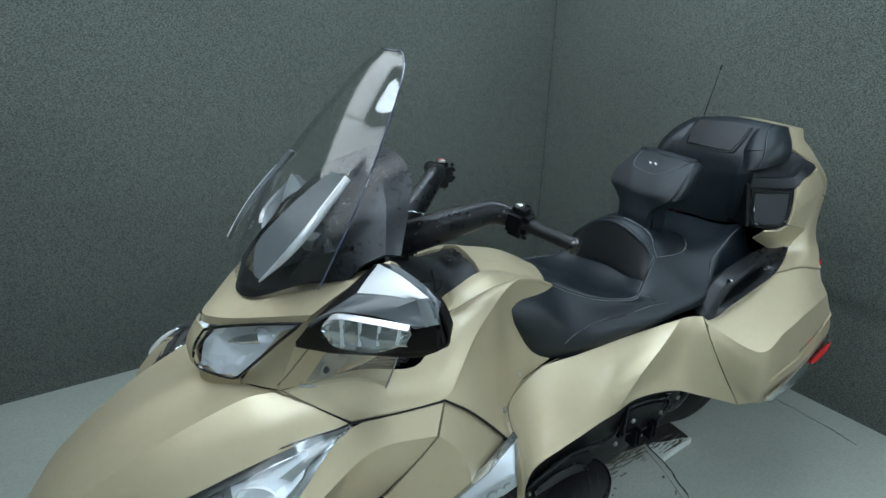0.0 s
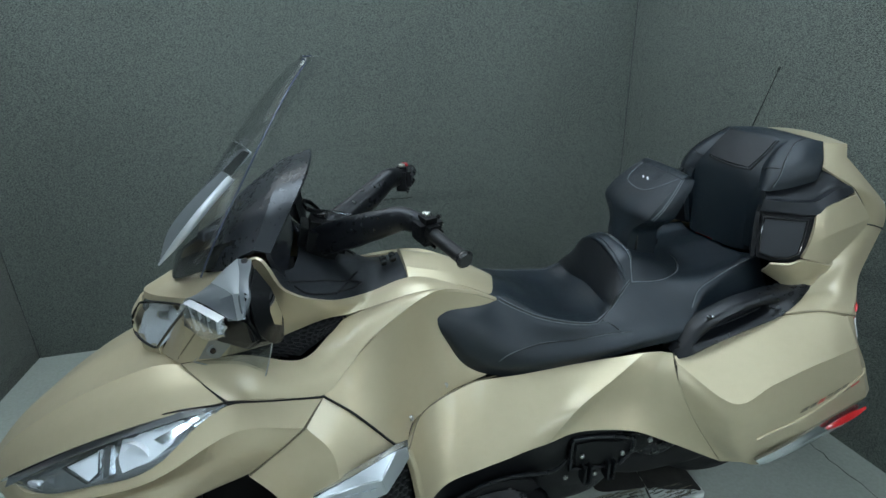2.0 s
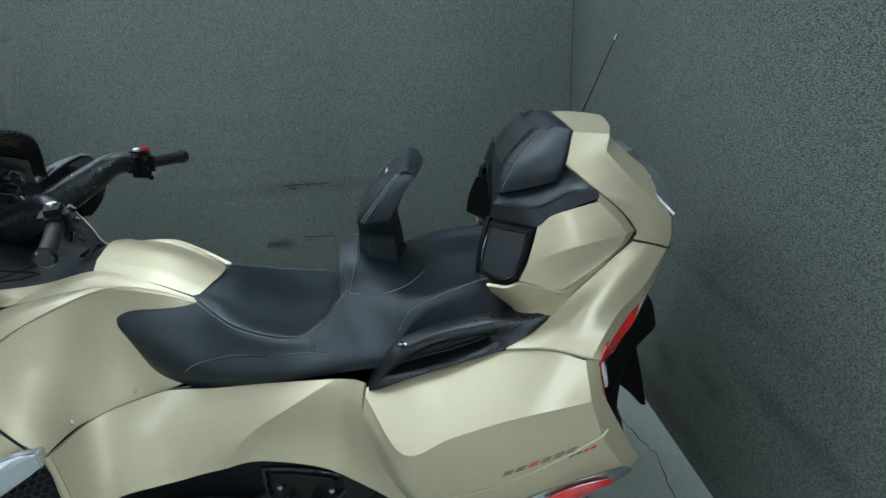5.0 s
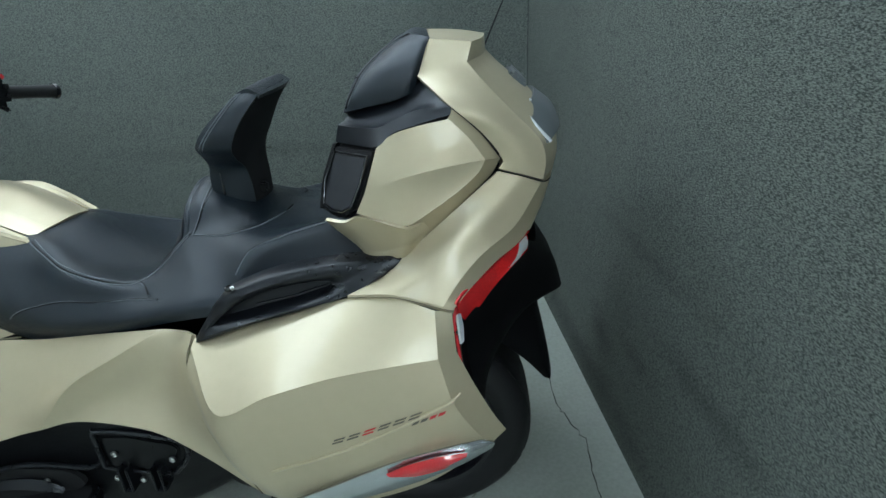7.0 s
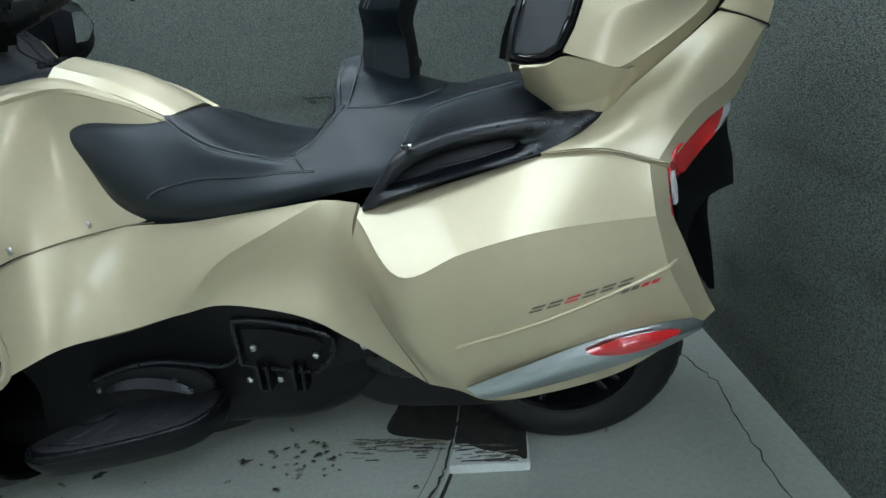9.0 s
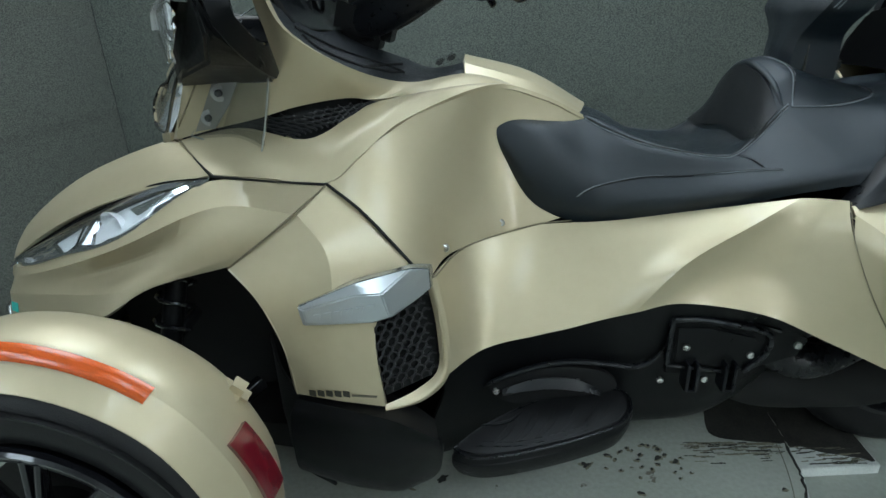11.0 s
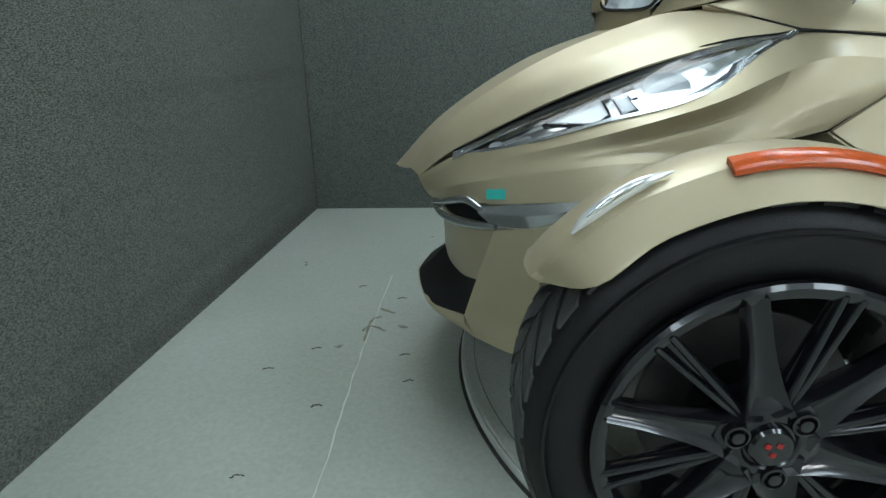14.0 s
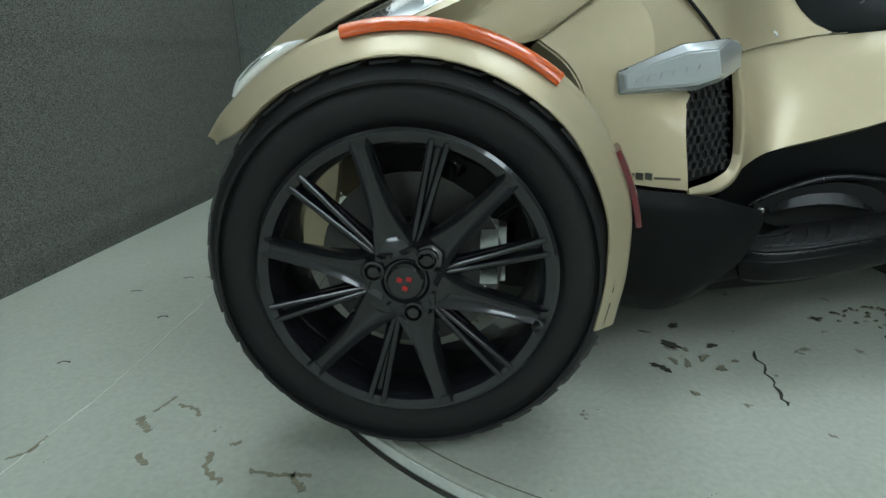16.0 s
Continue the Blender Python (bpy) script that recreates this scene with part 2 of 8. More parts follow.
REFLECTOR = mat("lamp_reflector", (0.95, 0.96, 0.97), rough=0.15, metal=0.55, spread=0.05, scale=30)
LAMP_SHELL = mat("grey_lamp_shell", (0.76, 0.78, 0.80), rough=0.18, metal=0.95, spread=0.08, scale=30)
LAMP_BAND = mat("smoked_lamp_band", (0.17, 0.175, 0.18), rough=0.12, metal=0.3, coat=0.8)
LAMP_WHITE = mat("white_lamp_reflector", (0.94, 0.96, 0.98), rough=0.18, metal=0.25, spread=0.05, scale=30)
EMBLEM = mat("emblem_silver", (0.75, 0.76, 0.77), rough=0.35, metal=0.3)
EDGE_SILVER = mat("bright_silver_edge", (0.72, 0.74, 0.76), rough=0.30, metal=0.6)
CAP_SILVER = mat("silver_mirror_cap", (0.50, 0.53, 0.55), rough=0.34, metal=0.7, coat=0.4)
CAP_GREY = mat("grey_mirror_band", (0.105, 0.115, 0.122), rough=0.34, metal=0.1, coat=0.3)
FOG_WHITE = mat("pale_lamp_reflector", (0.92, 0.94, 0.97), rough=0.22, metal=0.36, spread=0.06, scale=30)
CHROME = mat("chrome", (0.88, 0.89, 0.90), rough=0.10, metal=1.0)
SILVER = mat("satin_silver", (0.46, 0.48, 0.49), rough=0.24, metal=0.95)
STEEL = mat("bolt_steel", (0.55, 0.55, 0.53), rough=0.3, metal=1.0, spread=0.1, scale=40, rough_spread=0.1)
RUBBER = mat("tyre_rubber", (0.0110, 0.0112, 0.0128), spec=0.34, rough=0.48, spread=0.4, scale=14, bump=0.3, bump_scale=500, rough_spread=0.12, tint=(0.012, 0.012, 0.012))
# Paler than the tyre: dust, and grazing light put into the colour.
TREAD = mat("dusty_lit_tread_rubber", (0.050, 0.051, 0.050), rough=0.75, spread=0.4, scale=30, bump=0.3, bump_scale=300)
RIM_PAINT = mat("graphite_wheel_paint", (0.011, 0.011, 0.014), spec=0.42, rough=0.26, metal=0.35, coat=0.8)
DISC_STEEL = mat("brake_disc_steel", (0.10, 0.098, 0.095), rough=0.4, metal=0.9, spread=0.25, scale=25, rough_spread=0.1)
MESH_BLACK = mat("mesh_black", (0.010, 0.010, 0.011), rough=0.5, spread=0.2, scale=20)
RED_LENS = mat("red_lens", (0.50, 0.012, 0.016), rough=0.12, coat=1.0, spread=0.15, scale=40, bump=0.15, bump_scale=260)
DARK_RED = mat("dark_red_lens", (0.12, 0.006, 0.012), rough=0.15, coat=1.0, spread=0.2, scale=40, bump=0.15, bump_scale=260)
AMBER = mat("amber_lens", (0.58, 0.085, 0.010), rough=0.24, coat=0.45, spread=0.15, scale=40, bump=0.2, bump_scale=300)
CLEAR = clear("clear_polycarbonate", (0.97, 0.98, 0.98), skin=0.12)
FROSTED = clear("frosted_plastic", (0.90, 0.91, 0.91), rough=0.35, see=0.95, skin=0.30)
SCREEN = clear("clear_windscreen", (0.985, 0.99, 0.995), rough=0.05, see=1.0, skin=0.06, most=0.60)
SCREEN_EDGE = mat("blue_grey_screen_edge", (0.055, 0.065, 0.10), rough=0.25, coat=0.5)
GROMMET = mat("grey_grommet", (0.22, 0.225, 0.22), rough=0.4, spread=0.1, scale=40)
CLEAR_EDGE = mat("bright_plastic_edge", (0.30, 0.31, 0.29), rough=0.2, coat=0.5)
GREY_PLASTIC = mat("blue_grey_plastic", (0.10, 0.11, 0.115), rough=0.36, spread=0.1, scale=6, rough_spread=0.08)
VISOR_BLACK = mat("visor_black", (0.016, 0.018, 0.021), rough=0.30, spread=0.2, scale=6, rough_spread=0.1)
GLASS = clear("lamp_glass", (0.98, 0.99, 1.0), rough=0.03, see=1.0, skin=0.03)
MIRROR = mat("mirror_glass", (0.9, 0.9, 0.9), rough=0.01, metal=1.0)
RED_PAINT = mat("red_plastic", (0.45, 0.02, 0.02), rough=0.4, spread=0.1, scale=30)
DECAL_BLACK = mat("decal_black", (0.03, 0.028, 0.02), rough=0.35, spread=0.1, scale=30)
DECAL_GREY = mat("decal_grey", (0.12, 0.105, 0.075), rough=0.35, spread=0.1, scale=30)
DECAL_RED = mat("decal_red", (0.50, 0.03, 0.03), rough=0.35, spread=0.1, scale=30)
TEAL = mat("teal_paper", (0.02, 0.42, 0.36), rough=0.6, spread=0.12, scale=60)
DASH_GREY = mat("dashboard_plastic", (0.013, 0.0150, 0.0175), spec=0.40, rough=0.45, spread=0.2, scale=8, bump=0.3, bump_scale=900, rough_spread=0.08)
SPEEDO = mat("instrument_face", (0.012, 0.013, 0.016), rough=0.25, spread=0.2, scale=30)
PAPER_MARK = mat("pale_print", (0.6, 0.6, 0.58), rough=0.6, spread=0.05, scale=30)


def carpet(name, base, light, dark_patches=()):
    """Ribbed needle-felt: coarse speckle, soft worn bands and a rough pile."""
    m = mat(name, base, rough=0.95, spec=0.1)
    nt = m.node_tree
    n, link = nt.nodes, nt.links.new
    b = n["Principled BSDF"]
    co = n.new("ShaderNodeTexCoord")
    fleck, patch, pile = n.new("ShaderNodeTexNoise"), n.new("ShaderNodeTexNoise"), n.new("ShaderNodeTexNoise")
    fleck.inputs["Scale"].default_value, fleck.inputs["Detail"].default_value, fleck.inputs["Roughness"].default_value = 360, 3.0, 0.62
    patch.inputs["Scale"].default_value, patch.inputs["Detail"].default_value = 1.6, 6
    pile.inputs["Scale"].default_value, pile.inputs["Detail"].default_value = 420, 4
    patch_fine = n.new("ShaderNodeTexNoise")
    patch_fine.inputs["Scale"].default_value, patch_fine.inputs["Detail"].default_value = 9.0, 6
    link(co.outputs["Object"], patch_fine.inputs["Vector"])
    stretch = n.new("ShaderNodeMapping")
    stretch.inputs["Scale"].default_value = (0.48, 0.48, 1.35)
    stretch.inputs["Rotation"].default_value = (0.55, 0.40, 0.62)
    link(co.outputs["Object"], stretch.inputs["Vector"])
    for t in (fleck, pile):
        link(stretch.outputs[0], t.inputs["Vector"])
    link(co.outputs["Object"], patch.inputs["Vector"])
    ramp = n.new("ShaderNodeMapRange")
    ramp.inputs["From Min"].default_value, ramp.inputs["From Max"].default_value = 0.40, 0.60
    link(fleck.outputs["Fac"], ramp.inputs["Value"])
    mix = n.new("ShaderNodeMix")
    mix.data_type = "RGBA"
    mix.inputs["A"].default_value, mix.inputs["B"].default_value = (*base, 1), (*light, 1)
    link(ramp.outputs[0], mix.inputs["Factor"])
    wear = n.new("ShaderNodeMapRange")
    wear.inputs["From Min"].default_value, wear.inputs["From Max"].default_value = 0.3, 0.7
    wear.inputs["To Min"].default_value, wear.inputs["To Max"].default_value = 0.93, 1.06
    link(patch.outputs["Fac"], wear.inputs["Value"])
    dim = n.new("ShaderNodeMix")
    dim.data_type, dim.blend_type = "RGBA", "MULTIPLY"
    dim.inputs["Factor"].default_value = 1
    link(mix.outputs["Result"], dim.inputs["A"])
    link(wear.outputs[0], dim.inputs["B"])
    colour = dim.outputs["Result"]
    # ragged dark patches: rubbed-in grime, painted-in fold shading, darker bands along the floor
    for place, size, depth in dark_patches:
        shift, ball, ragged, edge, darkened = n.new("ShaderNodeMapping"), n.new("ShaderNodeVectorMath"), n.new("ShaderNodeMath"), n.new("ShaderNodeMapRange"), n.new("ShaderNodeMix")
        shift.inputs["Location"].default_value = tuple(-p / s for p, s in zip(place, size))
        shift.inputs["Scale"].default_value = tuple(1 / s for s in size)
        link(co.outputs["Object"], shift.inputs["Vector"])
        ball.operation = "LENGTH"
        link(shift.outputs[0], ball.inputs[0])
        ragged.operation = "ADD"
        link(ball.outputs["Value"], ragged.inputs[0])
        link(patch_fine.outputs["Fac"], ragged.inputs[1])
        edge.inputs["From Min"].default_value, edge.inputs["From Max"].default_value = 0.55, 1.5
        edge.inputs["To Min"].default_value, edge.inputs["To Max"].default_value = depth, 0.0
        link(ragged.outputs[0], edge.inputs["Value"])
        darkened.data_type = "RGBA"
        darkened.inputs["B"].default_value = (0.022, 0.023, 0.022, 1)
        link(edge.outputs[0], darkened.inputs["Factor"])
        link(colour, darkened.inputs["A"])
        colour = darkened.outputs["Result"]
    link(colour, b.inputs["Base Color"])
    relief = n.new("ShaderNodeBump")
    relief.inputs["Strength"].default_value, relief.inputs["Distance"].default_value = 0.8, 0.004
    link(pile.outputs["Fac"], relief.inputs["Height"])
    link(relief.outputs["Normal"], b.inputs["Normal"])
    return m


def painted_concrete(name, base, dirty, chip_size=9.0, chip_at=0.71):
    """Worn floor paint: cloudy tone, fine grit, scuffs and small flaked-off patches."""
    m = mat(name, base, rough=0.42, spec=0.4)
    nt = m.node_tree
    n, link = nt.nodes, nt.links.new
    b = n["Principled BSDF"]
    co = n.new("ShaderNodeTexCoord")
    cloud, grit, flake = n.new("ShaderNodeTexNoise"), n.new("ShaderNodeTexNoise"), n.new("ShaderNodeTexNoise")
    cloud.inputs["Scale"].default_value, cloud.inputs["Detail"].default_value = 2.2, 7
    grit.inputs["Scale"].default_value, grit.inputs["Detail"].default_value = 90, 6
    flake.inputs["Scale"].default_value, flake.inputs["Detail"].default_value, flake.inputs["Roughness"].default_value = chip_size, 5, 0.62
    for t in (cloud, grit, flake):
        link(co.outputs["Object"], t.inputs["Vector"])
    add = n.new("ShaderNodeMath")
    add.operation = "ADD"
    link(cloud.outputs["Fac"], add.inputs[0])
    link(grit.outputs["Fac"], add.inputs[1])
    tone = n.new("ShaderNodeMapRange")
    tone.inputs["From Min"].default_value, tone.inputs["From Max"].default_value = 0.65, 1.35
    link(add.outputs[0], tone.inputs["Value"])
    mix = n.new("ShaderNodeMix")
    mix.data_type = "RGBA"
    mix.inputs["A"].default_value, mix.inputs["B"].default_value = (*dirty, 1), (*base, 1)
    link(tone.outputs[0], mix.inputs["Factor"])
    edge = n.new("ShaderNodeMapRange")
    edge.inputs["From Min"].default_value, edge.inputs["From Max"].default_value = chip_at, chip_at + 0.012
    link(flake.outputs["Fac"], edge.inputs["Value"])
    bare = n.new("ShaderNodeMix")
    bare.data_type = "RGBA"
    bare.inputs["B"].default_value = (0.16, 0.155, 0.12, 1)
    link(edge.outputs[0], bare.inputs["Factor"])
    link(mix.outputs["Result"], bare.inputs["A"])
    link(bare.outputs["Result"], b.inputs["Base Color"])
    gl = n.new("ShaderNodeMapRange")
    gl.inputs["To Min"].default_value, gl.inputs["To Max"].default_value = 0.34, 0.62
    link(cloud.outputs["Fac"], gl.inputs["Value"])
    link(gl.outputs[0], b.inputs["Roughness"])
    relief = n.new("ShaderNodeBump")
    relief.inputs["Strength"].default_value, relief.inputs["Distance"].default_value = 0.25, 0.001
    link(grit.outputs["Fac"], relief.inputs["Height"])
    link(relief.outputs["Normal"], b.inputs["Normal"])
    return m


CORNER_LINE = mat("dark_corner_line", (0.032, 0.036, 0.034), rough=0.95, spread=0.3, scale=30)
# On west and back, patches at z 0.12, 0.60 and 0.62 paint fold shading.
# Same carpet tinted warmer and paler: bounced light put into its colour.
CARPET_WEST = carpet("side_carpet_bounce_tint", (0.066, 0.071, 0.062), (0.200, 0.208, 0.185), (((-1.10, 0.9, 0.62), (0.2, 1.6, 0.04), 0.14), ((-1.15, 0.4, 0.12), (0.2, 1.8, 0.035), 0.12), ((-1.12, 0.6, 0.0), (0.2, 2.0, 0.06), 0.30)))
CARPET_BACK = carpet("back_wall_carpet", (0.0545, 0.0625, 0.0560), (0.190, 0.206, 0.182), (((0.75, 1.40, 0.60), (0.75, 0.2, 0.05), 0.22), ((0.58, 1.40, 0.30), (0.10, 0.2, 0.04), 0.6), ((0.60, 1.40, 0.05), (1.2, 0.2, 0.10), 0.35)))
CARPET_EAST = carpet("scuffed_side_carpet", (0.0545, 0.0625, 0.0560), (0.190, 0.206, 0.182), (((2.18, 0.35, 0.24), (0.3, 0.12, 0.10), 0.38), ((2.21, 0.08, 0.32), (0.3, 0.16, 0.05), 0.28), ((2.22, 0.05, 0.63), (0.3, 0.55, 0.04), 0.22), ((2.25, -0.25, 0.45), (0.3, 0.30, 0.06), 0.35), ((2.15, 0.6, 0.05), (0.4, 0.9, 0.10), 0.4)))
FLOOR_PAINT = painted_concrete("pale_floor_paint", (0.375, 0.395, 0.345), (0.29, 0.31, 0.265))
DISC_PAINT = painted_concrete("turntable_paint", (0.42, 0.435, 0.38), (0.31, 0.325, 0.28), 11.0, 0.66)
FLAKE = mat("flaked_paint_base", (0.20, 0.19, 0.135), rough=0.85, spread=0.35, scale=40, bump=0.4, bump_scale=300)
SCUFF_PAD = mat("scuffed_pad_rubber", (0.008, 0.008, 0.009), spec=0.3, rough=0.62, spread=0.5, scale=26, bump=0.35, bump_scale=320, rough_spread=0.2, tint=(0.018, 0.018, 0.019))
BARE = mat("bare_concrete", (0.13, 0.125, 0.095), rough=0.9, spread=0.4, scale=30, bump=0.5, bump_scale=300)
CRACK = mat("dark_crack", (0.035, 0.035, 0.03), rough=0.95, spread=0.4, scale=60)
PLASTER = mat("pale_plaster", (0.62, 0.63, 0.60), rough=0.8, spread=0.05, scale=3, bump=0.1, bump_scale=120)
CEILING_WHITE = mat("ceiling_white", (0.74, 0.75, 0.73), rough=0.85, spread=0.04, scale=2, bump=0.2, bump_scale=90)
TUBE_LIGHT = glowing("lamp_diffuser", (0.795, 0.985, 1.15), LAMP_POWER)
DAYLIGHT = glowing("overcast_sky", (0.93, 1.0, 1.05), 14.0)
ROOF_GLOW = glowing("translucent_roof_sheet", (0.90, 1.0, 1.06), 2.6)
FRAME_WHITE = mat("white_enamel", (0.75, 0.75, 0.74), rough=0.4, spread=0.03, scale=8)
GREASE = mat("black_grease", (0.014, 0.013, 0.012), rough=0.6, spread=0.5, scale=18, bump=0.3, bump_scale=150, tint=(0.05, 0.047, 0.04))
EDGE_PAINT = mat("white_edge_paint", (0.62, 0.64, 0.60), rough=0.5, spread=0.15, scale=12, bump=0.2, bump_scale=200)


# ---- the booth and the hall round it ----
def wall(name, a, b, outward, material, z0=FLOOR_Z - 0.1, z1=CEILING_Z, label="", thick=0.12):
    """An upright slab from a to b, thickened outwards."""
    o = Vector((*outward, 0)).normalized() * thick
    outline = [Vector((*a, z0)), Vector((*b, z0)), Vector((*b, z1)), Vector((*a, z1))]
    return solo(name, plate(outline, o, 0), material, label, "wall", kind="structure")


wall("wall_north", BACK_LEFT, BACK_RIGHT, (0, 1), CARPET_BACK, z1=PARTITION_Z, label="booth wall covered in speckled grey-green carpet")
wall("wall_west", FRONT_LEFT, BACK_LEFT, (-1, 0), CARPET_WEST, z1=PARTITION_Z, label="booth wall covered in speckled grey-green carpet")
wall("wall_east", BACK_RIGHT, FRONT_RIGHT, (1, 0), CARPET_EAST, z1=PARTITION_Z, label="booth wall covered in scuffed grey-green carpet")
# thin dark upright lines in the corners where the wall carpets meet
for cx, cy in ((BACK_LEFT[0] + 0.002, BACK_LEFT[1] - 0.002), (BACK_RIGHT[0] - 0.002, BACK_RIGHT[1] - 0.002)):
    solo("trim", tube([(cx, cy, FLOOR_Z + 0.001), (cx, cy, 1.2), (cx, cy, PARTITION_Z - 0.001)], 0.0014, 8, 3), CORNER_LINE, "thin dark line in the corner of two carpeted walls", "trim", kind="structure")
# the hall that the booth opens into
HX0, HX1, HY, HN = HALL
wall("wall_hall_left", (HX0, HY), (HX0, HN), (-1, 0), PLASTER, label="plain pale plaster wall of the hall")
wall("wall_hall_right", (HX1, HN), (HX1, HY), (1, 0), PLASTER, label="plain pale plaster wall of the hall")
wall("wall_hall_north", (HX0 - 0.12, HN), (HX1 + 0.12, HN), (0, 1), PLASTER, label="plain pale plaster wall of the hall")
# the far wall has one bright window, which the paint mirrors
WX0, WX1, WZ0, WZ1 = 2.95, 3.75, 1.55, 2.35
for a, b, z0, z1 in ((HX1 + 0.12, WX1, FLOOR_Z - 0.1, CEILING_Z), (WX0, HX0 - 0.12, FLOOR_Z - 0.1, CEILING_Z), (WX1, WX0, FLOOR_Z - 0.1, WZ0), (WX1, WX0, WZ1, CEILING_Z)):
    wall("wall_south", (a, HY), (b, HY), (0, -1), PLASTER, z0, z1, "plain pale plaster wall of the hall")
window = thing("window_1", (WX0, HY, WZ0), "white-framed window with four bright panes", "window", kind="structure")
for x0, x1, z0, z1 in ((WX0, WX1, WZ0, WZ0 + 0.05), (WX0, WX1, WZ1 - 0.05, WZ1), (WX0, WX0 + 0.05, WZ0 + 0.05, WZ1 - 0.05), (WX1 - 0.05, WX1, WZ0 + 0.05, WZ1 - 0.05), ((WX0 + WX1) / 2 - 0.03, (WX0 + WX1) / 2 + 0.03, WZ0 + 0.05, WZ1 - 0.05)):
    part("window_frame", block((x1 - x0, 0.06, z1 - z0), Matrix.Translation(((x0 + x1) / 2, HY - 0.05, (z0 + z1) / 2)), 0.004), FRAME_WHITE, window)
solo("backdrop", plate([Vector((WX0 - 0.3, HY - 0.3, WZ0 - 0.3)), Vector((WX1 + 0.3, HY - 0.3, WZ0 - 0.3)), Vector((WX1 + 0.3, HY - 0.3, WZ1 + 0.3)), Vector((WX0 - 0.3, HY - 0.3, WZ1 + 0.3))], (0, -0.02, 0), 0), DAYLIGHT, "bright overcast sky outside the window", "sky", kind="structure")
solo("floor", plate([Vector((HX0 - 0.2, HY - 0.2, FLOOR_Z)), Vector((HX1 + 0.2, HY - 0.2, FLOOR_Z)), Vector((HX1 + 0.2, HN + 0.2, FLOOR_Z)), Vector((HX0 - 0.2, HN + 0.2, FLOOR_Z))], (0, 0, -0.1), 0),
     FLOOR_PAINT, "pale grey-green painted concrete floor with scuffs and chips", "floor", kind="structure")
solo("ceiling", plate([Vector((HX0 - 0.2, HY - 0.2, CEILING_Z)), Vector((HX1 + 0.2, HY - 0.2, CEILING_Z)), Vector((HX1 + 0.2, HN + 0.2, CEILING_Z)), Vector((HX0 - 0.2, HN + 0.2, CEILING_Z))], (0, 0, 0.1), 0),
     CEILING_WHITE, "plain white ceiling of the hall", "ceiling", kind="structure")


def ceiling_light(x, y, w, d):
    t = thing("ceiling_light", (x, y, CEILING_Z - 0.005), "unseen white ceiling light with a bright flat diffuser", "ceiling light", "lights in the ceiling")
    z = CEILING_Z - 0.005
    for sx, sy, lx, ly in ((0, d / 2, w + 0.04, 0.03), (0, -d / 2, w + 0.04, 0.03), (w / 2, 0, 0.03, d - 0.03), (-w / 2, 0, 0.03, d - 0.03)):
        part("frame", block((lx, ly, 0.06), Matrix.Translation((x + sx, y + sy, z - 0.03))), FRAME_WHITE, t)
    part("diffuser", block((w - 0.03, d - 0.03, 0.02), Matrix.Translation((x, y, z - 0.035)), 0), TUBE_LIGHT, t)


# All out of view; the two beyond y -4.5 are fill added for upright faces.
for lx, ly, wide, deep in ((-0.40, 0.20, 0.9, 1.4), (1.30, 0.20, 0.9, 1.4), (-1.9, -2.8, 0.9, 1.4), (1.0, -2.8, 0.4, 1.4), (2.5, -2.4, 1.1, 1.4), (-2.0, -4.8, 1.2, 1.4), (3.2, -4.6, 1.2, 1.4)):
    ceiling_light(lx, ly, wide, deep)

# a pale translucent roof light over the aisle behind the partitions, which the windscreen mirrors
roof = thing("roof_light", (-1.4, 2.0, CEILING_Z - 0.002), "pale translucent roof light with thin glazing bars", "roof light")
for rx, ry, rw, rd in ((-0.05, 1.975, 2.1, 1.35), (-2.45, 1.525, 2.7, 2.25)):
    part("sheet", block((rw, rd, 0.02), Matrix.Translation((rx, ry, CEILING_Z - 0.012)), 0), ROOF_GLOW, roof, "softly glowing translucent sheet")
    for bx in (rx - rw / 2 + 0.015, rx + rw / 2 - 0.015):
        part("glazing_bar", block((0.012, rd, 0.012), Matrix.Translation((bx, ry, CEILING_Z - 0.028)), 0.002), FRAME_WHITE, roof)

JOINT = mat("joint_filler", (0.49, 0.515, 0.46), rough=0.6, spread=0.12, scale=30)
# the turntable that the machine stands on
table = thing("turntable", (0.52, 0.0, FLOOR_Z), "round turntable of worn pale painted boards with a white rim", "turntable")
TR = 0.875
part("platform", lathe([(TR - 0.003, FLOOR_Z + 0.002), (TR, FLOOR_Z + 0.006), (TR, -0.004), (TR - 0.004, 0.0)], (0.52, 0, 0), "Z", 160), DISC_PAINT, table)
part("rim_band", lathe([(TR + 0.0015, -0.025), (TR + 0.0015, -0.006), (TR + 0.0035, -0.006), (TR + 0.0035, -0.025)], (0.52, 0, 0), "Z", 160, True), EDGE_PAINT, table, "white painted rim band")
part("edge_line", lathe([(TR - 0.030, 0.0002), (TR - 0.030, 0.0012), (TR - 0.0285, 0.0012), (TR - 0.0285, 0.0002)], (0.52, 0, 0), "Z", 160, True), BARE, table, "dark worn line inside the rim")
# Dark ring on the floor: the shade in the gap beside the rim, as colour.
part("rim_gap", lathe([(TR + 0.0035, FLOOR_Z + 0.0005), (TR + 0.0035, FLOOR_Z + 0.003), (TR + 0.011, FLOOR_Z + 0.003), (TR + 0.011, FLOOR_Z + 0.0005)], (0.52, 0, 0), "Z", 160, True), CRACK, table, "dark ring painted as the shade in the gap round the rim")

